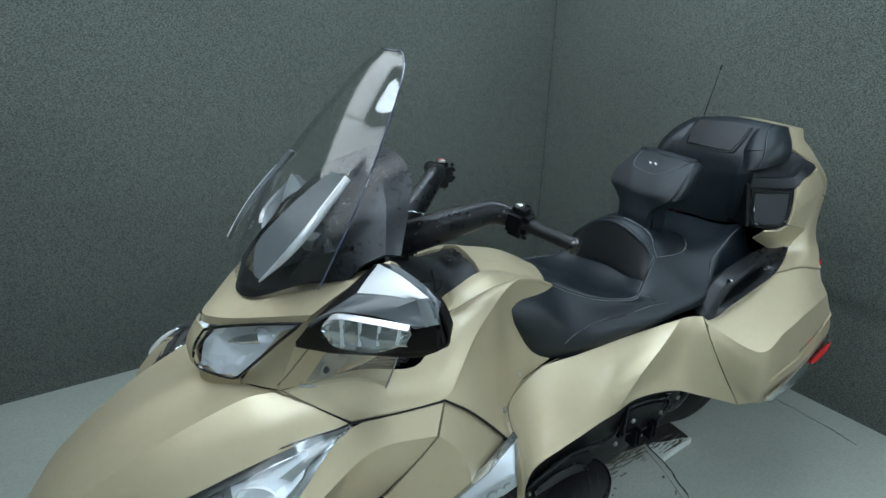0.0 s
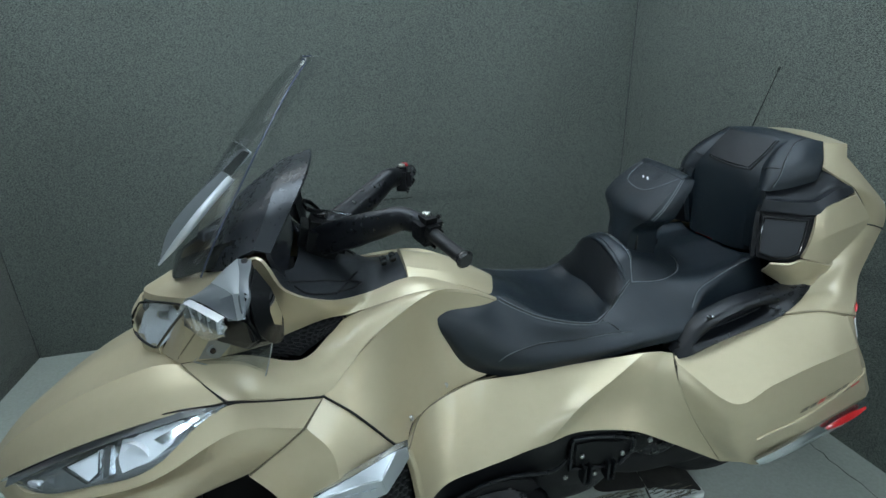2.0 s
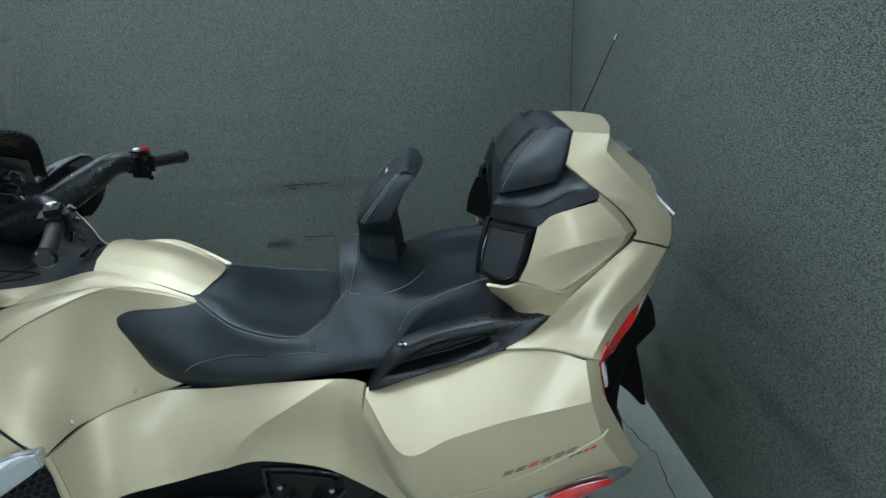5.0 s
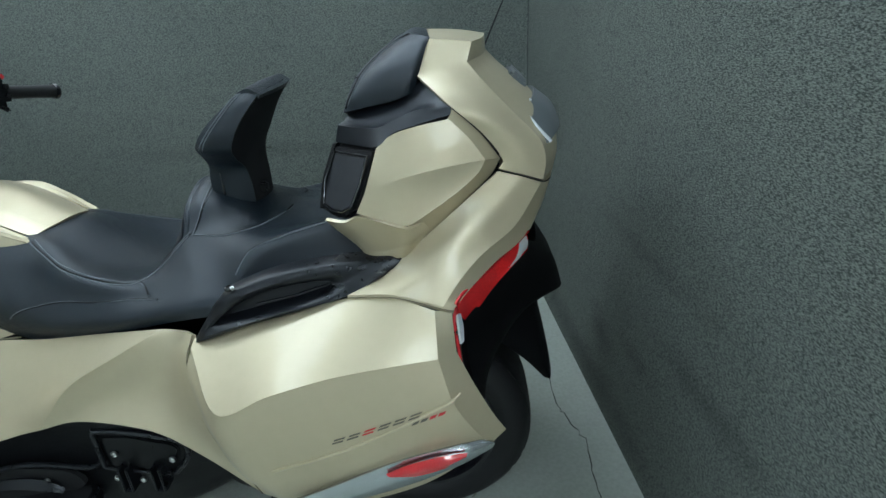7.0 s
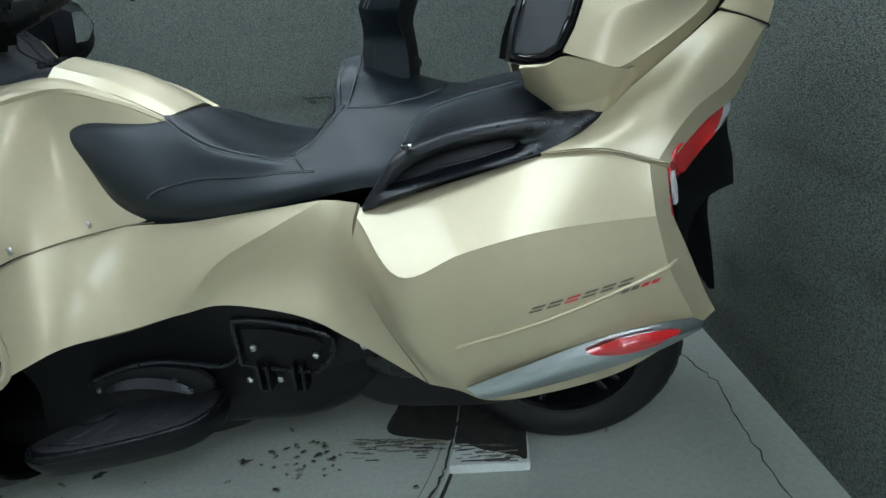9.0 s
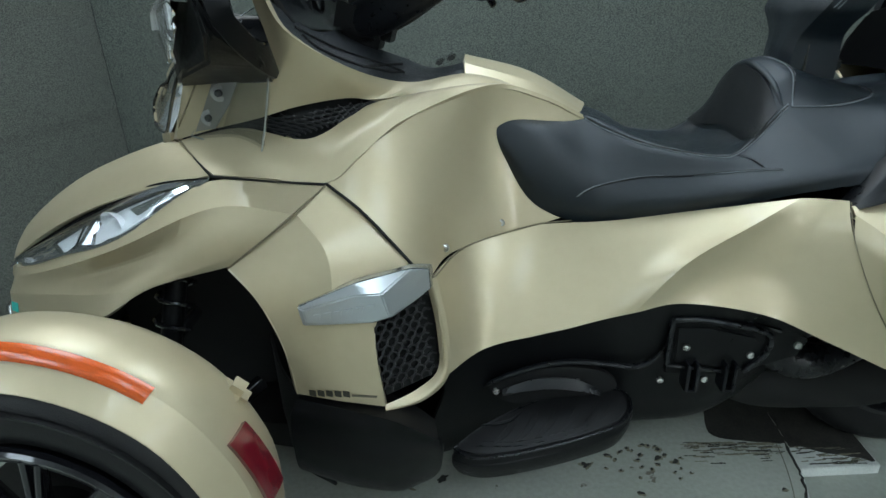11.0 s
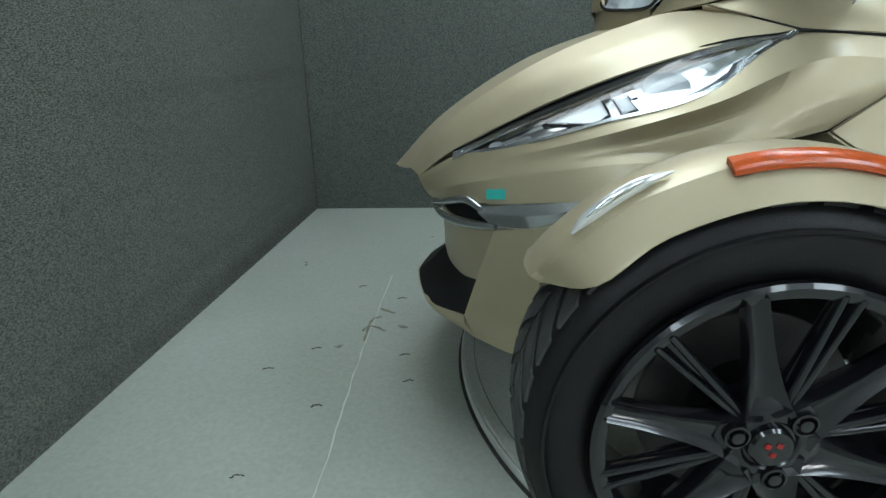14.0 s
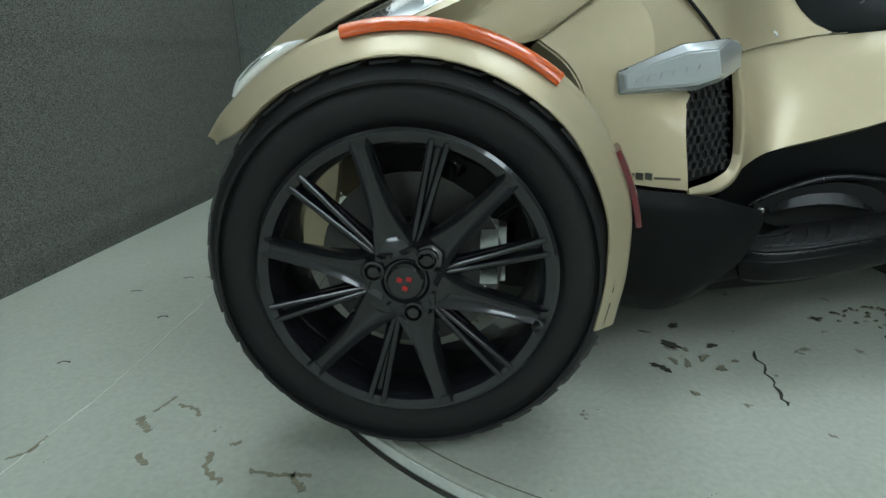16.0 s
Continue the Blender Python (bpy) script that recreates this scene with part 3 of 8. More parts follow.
ramp = thing("ramp_board", (1.48, 0.0, FLOOR_Z), "worn board with a white front edge and black-stained top", "ramp board")
part("board", plate([Vector((1.376, -0.194, -0.004)), Vector((1.567, -0.177, -0.004)), Vector((1.567, 0.20, -0.004)), Vector((1.382, 0.20, -0.004))], (0, 0, FLOOR_Z + 0.004), 0.002), EDGE_PAINT, ramp)
part("stain", loft([[(x, y, z) for x, y in ((1.386, -0.112), (1.402, -0.118), (1.418, -0.120), (1.440, -0.132), (1.460, -0.140), (1.490, -0.146), (1.516, -0.153), (1.540, -0.158), (1.557, -0.168), (1.562, -0.12), (1.562, 0.19), (1.480, 0.195), (1.388, 0.19), (1.386, 0.04))] for z in (-0.0035, -0.0015)], 90), GREASE, ramp, "black worn grease-stained top")


def blot(name, centre, size, z, seed, material, label, category, parent=None, stretch=1.0, turn=0.0):
    """A thin flake of uneven outline."""
    rnd = random.Random(seed)
    pts = []
    k = 26
    waves = [(m, rnd.uniform(0.10, 0.34) / m ** 0.5, rnd.uniform(0, 6.3)) for m in (2, 3, 5, 7)]
    for i in range(k):
        a = 2 * math.pi * i / k
        r = size * (0.8 + sum(w * math.sin(m * a + p) for m, w, p in waves) + rnd.uniform(-0.06, 0.06))
        u, v = r * math.cos(a) * stretch, r * math.sin(a)
        pts.append(Vector((centre[0] + u * math.cos(turn) - v * math.sin(turn), centre[1] + u * math.sin(turn) + v * math.cos(turn), z)))
    bm = plate(pts, (0, 0, 0.0012), 0)
    return part(name, bm, material, parent, label) if parent else solo(name, bm, material, label, category, kind="structure")


def wander(points, width, z, seed, jitter=0.008):
    """A ragged thin ribbon along a line on the floor."""
    rnd = random.Random(seed)
    line = spline([(x, y, z) for x, y in points], 7)
    bm = bmesh.new()
    rows = []
    for i, p in enumerate(line):
        d = (line[min(i + 1, len(line) - 1)] - line[max(i - 1, 0)]).normalized()
        s = Vector((-d.y, d.x, 0))
        p = p + s * rnd.uniform(-jitter, jitter)
        w = width * rnd.uniform(0.35, 1.2)
        rows.append([bm.verts.new(p + s * w), bm.verts.new(p - s * w), bm.verts.new(p - s * w + Vector((0, 0, 0.001))), bm.verts.new(p + s * w + Vector((0, 0, 0.001)))])
    for a, b in zip(rows, rows[1:]):
        for k in range(4):
            bm.faces.new([a[k], a[(k + 1) % 4], b[(k + 1) % 4], b[k]])
    bm.faces.new(rows[0])
    bm.faces.new(rows[-1][::-1])
    bmesh.ops.recalc_face_normals(bm, faces=bm.faces)
    return bm


solo("floor_crack", wander([(2.03, 0.95), (2.045, 0.40), (2.07, 0.27), (2.115, 0.15), (2.105, 0.02), (2.12, -0.17), (2.13, -0.5)], 0.0016, FLOOR_Z + 0.0005, 3), CRACK, "thin wandering crack in the painted floor", "crack", kind="structure")
for i, (pts, w) in enumerate((
        ([(-0.514, -0.592), (-0.498, -0.610), (-0.473, -0.627)], 0.007), ([(-0.339, -0.675), (-0.329, -0.719), (-0.294, -0.741)], 0.006),
        ([(-0.261, -0.713), (-0.220, -0.723), (-0.194, -0.722), (-0.158, -0.718)], 0.004), ([(-0.192, -0.721), (-0.172, -0.739), (-0.164, -0.755)], 0.007),
        ([(-0.459, -0.687), (-0.433, -0.712)], 0.005), ([(-0.316, -0.658), (-0.300, -0.646)], 0.004), ([(-0.498, -0.574), (-0.484, -0.546), (-0.480, -0.525)], 0.003),
        ([(-0.461, -0.551), (-0.426, -0.561), (-0.406, -0.582)], 0.004), ([(-0.673, -0.710), (-0.649, -0.689), (-0.645, -0.650)], 0.003),
        ([(-0.918, -0.565), (-0.911, -0.534)], 0.003), ([(-0.874, -0.523), (-0.871, -0.508)], 0.003), ([(-0.628, 0.095), (-0.623, 0.213), (-0.595, 0.240)], 0.004),
        ([(-0.948, -0.633), (-0.950, -0.611), (-0.939, -0.593)], 0.004), ([(-0.914, -0.595), (-0.920, -0.555), (-0.916, -0.530)], 0.003),
        ([(-0.638, 0.150), (-0.620, 0.182), (-0.574, 0.152)], 0.004), ([(-0.605, 0.291), (-0.557, 0.260)], 0.004), ([(-0.40, -0.85), (-0.37, -0.90), (-0.39, -0.94)], 0.006))):
    solo("paint_flake", wander(pts, w, FLOOR_Z + 0.0004, 20 + i, w * 0.6), FLAKE, "curled brown-grey patch of flaked floor paint", "paint flake", "flaked patches on the floor", kind="structure")
for i, (x, y, w) in enumerate(((-0.70, -0.20, 0.006), (-0.76, 0.05, 0.004), (-0.52, 0.02, 0.005), (-0.50, -0.10, 0.004), (-0.80, -0.42, 0.004), (-0.56, 0.36, 0.006), (-0.70, 0.45, 0.004), (-0.86, -0.05, 0.005))):
    solo("floor_scuff", wander([(x, y), (x + 0.012, y + 0.01), (x + 0.026, y + 0.006)], w * 0.35, FLOOR_Z + 0.0004, 60 + i, 0.002), CRACK, "small dark scuff on the painted floor", "scuff", "scuffs on the floor", kind="structure")
solo("floor_joint", wander([(-0.60, 0.55), (-0.62, 0.1), (-0.625, -0.1), (-0.626, -0.40), (-0.631, -0.53), (-0.643, -0.654), (-0.653, -0.775), (-0.68, -1.3)], 0.0016, FLOOR_Z + 0.0002, 5, 0.002), JOINT, "filled joint line in the painted floor", "floor joint", kind="structure")

# worn paint, cracks and grease on the turntable
rnd = random.Random(11)
for i, (x, y) in enumerate(((0.456, -0.415), (0.496, -0.396), (0.534, -0.349), (0.594, -0.33), (0.499, -0.509), (0.468, -0.273), (0.541, -0.243), (0.618, -0.391), (0.728, -0.065), (0.47, -0.43), (0.52, -0.405), (0.56, -0.38), (0.51, -0.33), (0.58, -0.42))):
    blot("chip", (x, y), rnd.uniform(0.005, 0.012), 0.0004, 100 + i, FLAKE if i % 3 else CRACK, "", "", table, rnd.uniform(1.0, 2.4), rnd.uniform(0, 3))
for i, (x, y, r) in enumerate(((0.875, -0.192, 0.0065), (0.886, -0.196, 0.006), (0.939, -0.162, 0.005), (0.953, -0.176, 0.005), (0.945, -0.168, 0.003), (0.992, -0.138, 0.006), (0.999, -0.146, 0.003), (1.030, -0.126, 0.006), (1.043, -0.128, 0.006), (1.066, -0.141, 0.008), (1.060, -0.131, 0.004), (1.058, -0.169, 0.006), (1.010, -0.199, 0.004), (1.034, -0.207, 0.005), (0.927, -0.204, 0.003), (1.094, -0.180, 0.007), (1.101, -0.201, 0.004), (0.989, -0.279, 0.005), (1.090, -0.232, 0.003), (1.308, -0.261, 0.004), (1.018, -0.160, 0.005), (1.005, -0.178, 0.004), (1.075, -0.160, 0.004), (1.110, -0.168, 0.003), (0.970, -0.150, 0.004), (1.000, -0.232, 0.003), (1.050, -0.190, 0.004), (1.120, -0.215, 0.003), (0.960, -0.212, 0.003), (1.082, -0.215, 0.003))):
    st, tu = rnd.uniform(1.0, 2.2), rnd.uniform(-0.5, 0.7)
    blot("chip", (x, y), r * 1.25, 0.0004, 140 + i, FLAKE, "", "", table, st, tu)
    blot("chip", (x + rnd.uniform(-0.003, 0.003), y + rnd.uniform(0.0, 0.003)), r * rnd.uniform(0.55, 0.95), 0.0018, 180 + i, CRACK, "", "", table, st * rnd.uniform(0.8, 1.3), tu)
part("board_joint", wander([(1.40, -0.02), (1.388, -0.066), (1.371, -0.180), (1.352, -0.258), (1.30, -0.39)], 0.003, 0.0004, 8, 0.003), CRACK, table, "dark open joint between boards")
part("board_joint", wander([(0.673, -0.351), (0.657, -0.466), (0.649, -0.54)], 0.003, 0.0004, 9, 0.006), CRACK, table, "dark ragged crack")
# Black runs on past the grease, back under the machine to y 0.36.
part("grease_patch", loft([[(x, y, z) for x, y in ((1.228, 0.03), (1.214, -0.040), (1.210, -0.074), (1.222, -0.092), (1.250, -0.101), (1.285, -0.105), (1.315, -0.110), (1.345, -0.110), (1.378, -0.112), (1.386, -0.06), (1.392, 0.10), (1.39, 0.34), (1.25, 0.36), (1.21, 0.20))] for z in (0.0005, 0.0025)], 90), GREASE, table, "black grease patch in front, carried on black under the machine")
rnd = random.Random(31)
for i in range(90):
    x, y = rnd.uniform(1.12, 1.345), -0.112 - abs(rnd.gauss(0, 0.028))
    n = rnd.uniform(0.012, 0.055)
    part("worn_streak", wander([(x, y), (x + n / 2, y + 0.0008), (x + n, y + 0.002)], rnd.uniform(0.0006, 0.0020), 0.0003, 200 + i, 0.0008), (FLAKE, CRACK, FLAKE, BARE)[i % 4], table, "paint worn along the board grain")
for i in range(46):
    x = rnd.uniform(1.378, 1.52)
    n = rnd.uniform(0.015, 0.045)
    y = -0.178 + rnd.uniform(0, 0.055) + 0.06 * (1.40 - x) * (x < 1.45)
    part("worn_streak", wander([(x, y), (x + n / 2, y + 0.001), (x + n, y + 0.003)], rnd.uniform(0.0006, 0.0022), -0.0032 if y < -0.150 else -0.0012, 270 + i, 0.0006), (FLAKE, BARE, CRACK)[i % 3], ramp, "pale and dark scratches on the worn top")


# torn and creased carpet
def tear(x0, x1, z, seed, width, y=1.352, name="carpet_tear", label="ragged tear in the wall carpet"):
    bm = wander([(x0 + (x1 - x0) * k / 4, 0.0) for k in range(5)], width, 0.0, seed, width * 0.8)
    t = (x0 - BACK_LEFT[0]) / (BACK_RIGHT[0] - BACK_LEFT[0])
    m = Matrix.Translation((0, BACK_LEFT[1] + t * (BACK_RIGHT[1] - BACK_LEFT[1]) - 0.0015, z)) @ Matrix.Rotation(radians(90), 4, "X")
    bm.transform(m)
    bmesh.ops.recalc_face_normals(bm, faces=bm.faces)
    return solo(name, bm, CRACK, label, "carpet tear", kind="structure")


tear(0.638, 0.867, 0.617, 301, 0.0035)
tear(0.66, 0.70, 0.600, 302, 0.006)
tear(0.695, 0.850, 0.332, 303, 0.003)
tear(0.705, 0.735, 0.318, 304, 0.004)
tear(0.50, 0.56, 0.30, 305, 0.012, label="dark smudge on the wall carpet")


# ---- the three-wheeled motorcycle ----
from mathutils.bvhtree import BVHTree

MID = 0.020  # the machine's middle plane
trike = thing("three_wheel_motorcycle", (0.85, 0, 0), "champagne gold three-wheeled touring motorcycle with black vinyl seat", "motorcycle")


def half(rows):
    """A net given for one side up to the middle line, completed on the other side."""
    return [[*r[:-1], (r[-1][0], MID, r[-1][2]), *[(x, 2 * MID - y, z - LEAN_OVER * 2 * max(0.0, MID - y)) for x, y, z in r[-2::-1]]] for r in rows]


def both(name, rows, material, label="", parent=None, smooth=22, **kw):
    a = part(name, sheet(rows, **kw), material, parent or trike, label, smooth)
    part(name, sheet(flip(rows), **kw), material, parent or trike, label, smooth)
    return a


def tree_of(*obs):
    bm = bmesh.new()
    for o in obs:
        bm.from_mesh(o.data)
    t = BVHTree.FromBMesh(bm)
    bm.free()
    return t


def lay(points, tree, lift=0.0008, steps=6):
    """A line through the points, laid onto a surface."""
    out = []
    for p in spline(points, steps):
        q, n, _, _ = tree.find_nearest(p)
        out.append(q + n * lift)
    return out


def seam(points, tree, parent, material=None, radius=0.0010, name="stitching", label=""):
    line = lay(points, tree, radius * 0.5)
    return part(name, tube(line, radius, 6, 1), material or THREAD, parent, label)


def bolt(p, n, r=0.008, parent=None, name="screw", material=None):
    """A round-headed screw at p facing n."""
    n = Vector(n).normalized()
    m = Matrix.Translation(p) @ n.to_track_quat("Y", "Z").to_matrix().to_4x4()
    bm = lathe([(r * 0.95, -0.003), (r, 0.0), (r * 0.85, r * 0.35), (r * 0.45, r * 0.5), (r * 0.40, r * 0.28)], (0, 0, 0), "Y", 16)
    bm.transform(m)
    return part(name, bm, material or STEEL, parent or trike)


# nose: hood, fascia, lower bumper
hood_net = half([
    [(-0.447, -0.119, 0.484), (-0.458, -0.098, 0.490), (-0.470, -0.075, 0.492), (-0.490, -0.035, 0.485), (-0.508, 0, 0.480)],
    [(-0.372, -0.171, 0.548), (-0.380, -0.140, 0.575), (-0.386, -0.105, 0.594), (-0.392, -0.050, 0.594), (-0.396, 0, 0.594)],
    [(-0.200, -0.238, 0.645), (-0.205, -0.195, 0.682), (-0.210, -0.140, 0.708), (-0.218, -0.070, 0.704), (-0.225, 0, 0.704)],
    [(-0.020, -0.278, 0.715), (-0.025, -0.222, 0.753), (-0.030, -0.160, 0.778), (-0.050, -0.070, 0.764), (-0.060, 0, 0.764)],
    [(0.159, -0.303, 0.757), (0.110, -0.245, 0.778), (0.056, -0.180, 0.790), (0.000, -0.100, 0.780), (-0.020, 0, 0.780)]])
hood = part("hood", sheet(hood_net, 7, sharp_cols=(2, 6)), GOLD, trike, smooth=20)

fascia_net = [
    [(-0.447, -0.119, 0.484), (-0.446, -0.120, 0.478), (-0.440, -0.122, 0.466), (-0.432, -0.124, 0.452), (-0.420, -0.112, 0.436)],
    [(-0.368, -0.180, 0.538), (-0.362, -0.198, 0.528), (-0.354, -0.222, 0.512), (-0.346, -0.246, 0.500), (-0.335, -0.266, 0.468)],
    [(-0.290, -0.262, 0.564), (-0.285, -0.275, 0.552), (-0.279, -0.288, 0.538), (-0.269, -0.303, 0.525), (-0.262, -0.322, 0.482)],
    [(-0.160, -0.325, 0.610), (-0.150, -0.346, 0.597), (-0.142, -0.350, 0.575), (-0.140, -0.368, 0.557), (-0.142, -0.386, 0.506)],
    [(0.004, -0.366, 0.662), (0.014, -0.393, 0.655), (0.004, -0.368, 0.614), (-0.017, -0.399, 0.574), (-0.036, -0.416, 0.532)],
    [(0.161, -0.310, 0.748), (0.182, -0.358, 0.715), (0.152, -0.374, 0.662), (0.105, -0.385, 0.604), (0.062, -0.394, 0.582)],
    [(0.368, -0.318, 0.740), (0.322, -0.372, 0.707), (0.275, -0.376, 0.670), (0.232, -0.376, 0.638), (0.197, -0.374, 0.612)]]
both("fascia_panel", fascia_net, GOLD, smooth=13, sharp_cols=(1, 3), thick=0.012)

both("bumper_front", [
    [(-0.405, MID, 0.412), (-0.400, -0.090, 0.412), (-0.365, -0.220, 0.425), (-0.300, -0.322, 0.440)],
    [(-0.400, MID, 0.350), (-0.392, -0.090, 0.350), (-0.360, -0.210, 0.362), (-0.316, -0.298, 0.378)],
    [(-0.398, MID, 0.285), (-0.385, -0.090, 0.288), (-0.358, -0.200, 0.300), (-0.331, -0.276, 0.320)]], GOLD, thick=0.01)
both("bumper_side", [
    [(-0.300, -0.322, 0.440), (-0.225, -0.366, 0.452), (-0.150, -0.390, 0.490)],
    [(-0.331, -0.276, 0.320), (-0.245, -0.350, 0.330), (-0.170, -0.398, 0.340)],
    [(-0.354, -0.250, 0.230), (-0.292, -0.325, 0.222), (-0.200, -0.398, 0.222)],
    [(-0.332, -0.285, 0.200), (-0.275, -0.335, 0.198), (-0.200, -0.392, 0.200)]], GOLD, sharp_rows=(2,), thick=0.01)
both("bumper_chin", [
    [(-0.466, MID, 0.216), (-0.450, -0.095, 0.221), (-0.425, -0.188, 0.227), (-0.354, -0.251, 0.231)],
    [(-0.450, MID, 0.196), (-0.438, -0.095, 0.198), (-0.405, -0.195, 0.204), (-0.352, -0.262, 0.214)],
    [(-0.400, MID, 0.180), (-0.392, -0.095, 0.182), (-0.370, -0.200, 0.188), (-0.332, -0.285, 0.200)]], GOLD, thick=0.008)
both("intake", [
    [(-0.396, MID, 0.284), (-0.383, -0.090, 0.287), (-0.357, -0.198, 0.299), (-0.330, -0.274, 0.318)],
    [(-0.430, MID, 0.245), (-0.415, -0.092, 0.248), (-0.385, -0.190, 0.258), (-0.340, -0.262, 0.272)],
    [(-0.464, MID, 0.217), (-0.448, -0.095, 0.222), (-0.423, -0.186, 0.228), (-0.353, -0.250, 0.232)]], DARK, "matt black air intake", thick=0.006)
both("bumper_lip", [
    [(-0.335, -0.268, 0.466), (-0.262, -0.324, 0.481), (-0.200, -0.360, 0.494), (-0.142, -0.388, 0.506)],
    [(-0.330, -0.292, 0.456), (-0.262, -0.342, 0.466), (-0.205, -0.374, 0.480), (-0.150, -0.392, 0.500)],
    [(-0.300, -0.324, 0.436), (-0.250, -0.350, 0.445), (-0.187, -0.372, 0.457), (-0.152, -0.390, 0.494)]], SILVER, "satin silver lip", sharp_rows=(1,), thick=0.006)
for s in (1, -1):
    f = (lambda r: r) if s == 1 else flip
    ends = f([[(-0.420, -0.108, 0.424), (-0.388, -0.190, 0.450), (-0.350, -0.252, 0.470), (-0.325, -0.285, 0.462)],
              [(-0.420, -0.108, 0.421), (-0.395, -0.190, 0.422), (-0.355, -0.262, 0.428), (-0.300, -0.326, 0.440)]])
    duct = part("lip_duct", sheet([[(x + 0.022, y, z) for x, y, z in r] for r in ends], 4, 0.004), DARK, trike, "small dark duct in the lip")
    for r in ends:
        part("duct_edge", tube(r, [0.003, 0.007, 0.008, 0.006], 10, 5), SILVER, duct, "satin silver edge")
fascia_tree = BVHTree.FromBMesh(sheet(fascia_net, sharp_cols=(1, 3), thick=0.012))
spots = [fascia_tree.find_nearest(Vector(p)) for p in ((-0.318, -0.290, 0.481), (-0.286, -0.312, 0.487), (-0.284, -0.303, 0.503), (-0.316, -0.281, 0.497))]
part("sticker", plate([q + n * 0.0006 for q, n, _, _ in spots], spots[0][1] * 0.0008, 0), TEAL, trike, "small teal paper sticker")


# large headlamps
def headlamp(side):
    s = 1 if side == "l" else -1
    f = (lambda rows: rows) if s == 1 else flip
    top = [(-0.374, -0.175, 0.544), (-0.250, -0.207, 0.609), (-0.125, -0.242, 0.668), (0.036, -0.282, 0.732), (0.158, -0.306, 0.752)]
    low = [(-0.345, -0.205, 0.544), (-0.240, -0.292, 0.580), (-0.130, -0.338, 0.620), (0.006, -0.366, 0.663), (0.159, -0.309, 0.749)]
    mid = [tuple((a + b) / 2 for a, b in zip(p, q)) for p, q in zip(top, low)]
    mid = [(x - 0.006, y - 0.012, z + 0.006) for x, y, z in mid]
    inset = lambda row, d, dz: [(x + d * 0.5, y + d, z + dz) for x, y, z in row]
    lamp = part("headlamp", faceted(sheet(f([inset(top, 0.004, -0.010), inset(mid, 0.022, -0.012), inset(low, 0.008, -0.003)]), 4, 0.003, roll=0), 0.0028, 5), LAMP_SHELL, trike, "bright chrome headlamp reflector behind clear glass", 12)
    part("lens", sheet(f([top, mid, low]), 6, 0.003), GLASS, lamp, "clear lamp glass")
    # dark moulding along the upper edge
    upper = f([[(x, y + 0.001, z + 0.001) for x, y, z in top]])[0]
    part("moulding", tube(upper, [0.002, 0.003, 0.003, 0.0025, 0.001], 8, 5), GLOSS_BLACK, lamp)
    part("upper_band", sheet(f([[(x, y - 0.001, z - 0.001) for x, y, z in top], [(x - 0.003, y - 0.018, z - 0.010) for x, y, z in top[:-1]] + [(0.145, -0.309, 0.745)]]), 6, 0.002), LAMP_BAND, lamp, "smoked upper band")
    part("main_reflector", sheet(f([[(-0.072, -0.268, 0.672), (-0.005, -0.284, 0.698), (0.070, -0.304, 0.727)], [(-0.074, -0.306, 0.654), (-0.002, -0.322, 0.682), (0.066, -0.320, 0.716)], [(-0.062, -0.336, 0.640), (0.002, -0.346, 0.668), (0.050, -0.336, 0.696)]]), 5, 0.003), LAMP_WHITE, lamp, "white main beam reflector")
    part("lower_moulding", sheet(f([[(x, y - 0.001, z + 0.001) for x, y, z in low], [(x, y + 0.004, z + 0.005) for x, y, z in low]]), 6, 0.002), SILVER, lamp)
    for c, r in (((-0.035, -0.318, 0.672), 0.030), ((-0.292, -0.236, 0.560), 0.016)):
        bm = lathe([(r * 0.2, r * 0.7), (r * 0.6, r * 0.5), (r * 0.88, r * 0.22), (r, 0.0), (r * 1.05, 0.0), (r * 0.9, r * 0.4), (r * 0.2, r * 0.85)], (0, 0, 0), "Y", 28)
        y = c[1] if s == 1 else 0.040 - c[1]
        bm.transform(Matrix.Translation((c[0], y, c[2])) @ Matrix.Rotation(radians(-32 * s), 4, "Z") @ Matrix.Diagonal((1.2, s, 0.75, 1)))
        bmesh.ops.recalc_face_normals(bm, faces=bm.faces)
        part("bowl", bm, LAMP_WHITE, lamp)
    g = lambda *pts: [Vector((x, y if s == 1 else 0.040 - y, z)) for x, y, z in pts]
    part("divider", plate(g((-0.112, -0.262, 0.660), (-0.094, -0.265, 0.668), (-0.086, -0.338, 0.640), (-0.104, -0.336, 0.632)), (0.02, 0.016 * s, -0.004)), SILVER, lamp)
    part("wedge", plate(g((-0.215, -0.242, 0.606), (-0.125, -0.262, 0.650), (-0.120, -0.308, 0.628), (-0.140, -0.318, 0.616)), (0.014, 0.014 * s, -0.005)), LAMP_WHITE, lamp)
    part("wedge_edge", tube(g((-0.218, -0.246, 0.604), (-0.125, -0.266, 0.652), (-0.118, -0.312, 0.629), (-0.140, -0.322, 0.613), (-0.218, -0.246, 0.604)), 0.0022, 6, 3, sharp=(1, 2, 3)), GLOSS_BLACK, lamp)
    part("rear_wing", sheet(f([[(0.010, -0.322, 0.702), (0.060, -0.318, 0.722), (0.118, -0.311, 0.742)], [(0.030, -0.334, 0.694), (0.070, -0.326, 0.714), (0.122, -0.313, 0.737)]]), 5, 0.003), CHROME, lamp)


headlamp("l")
headlamp("r")

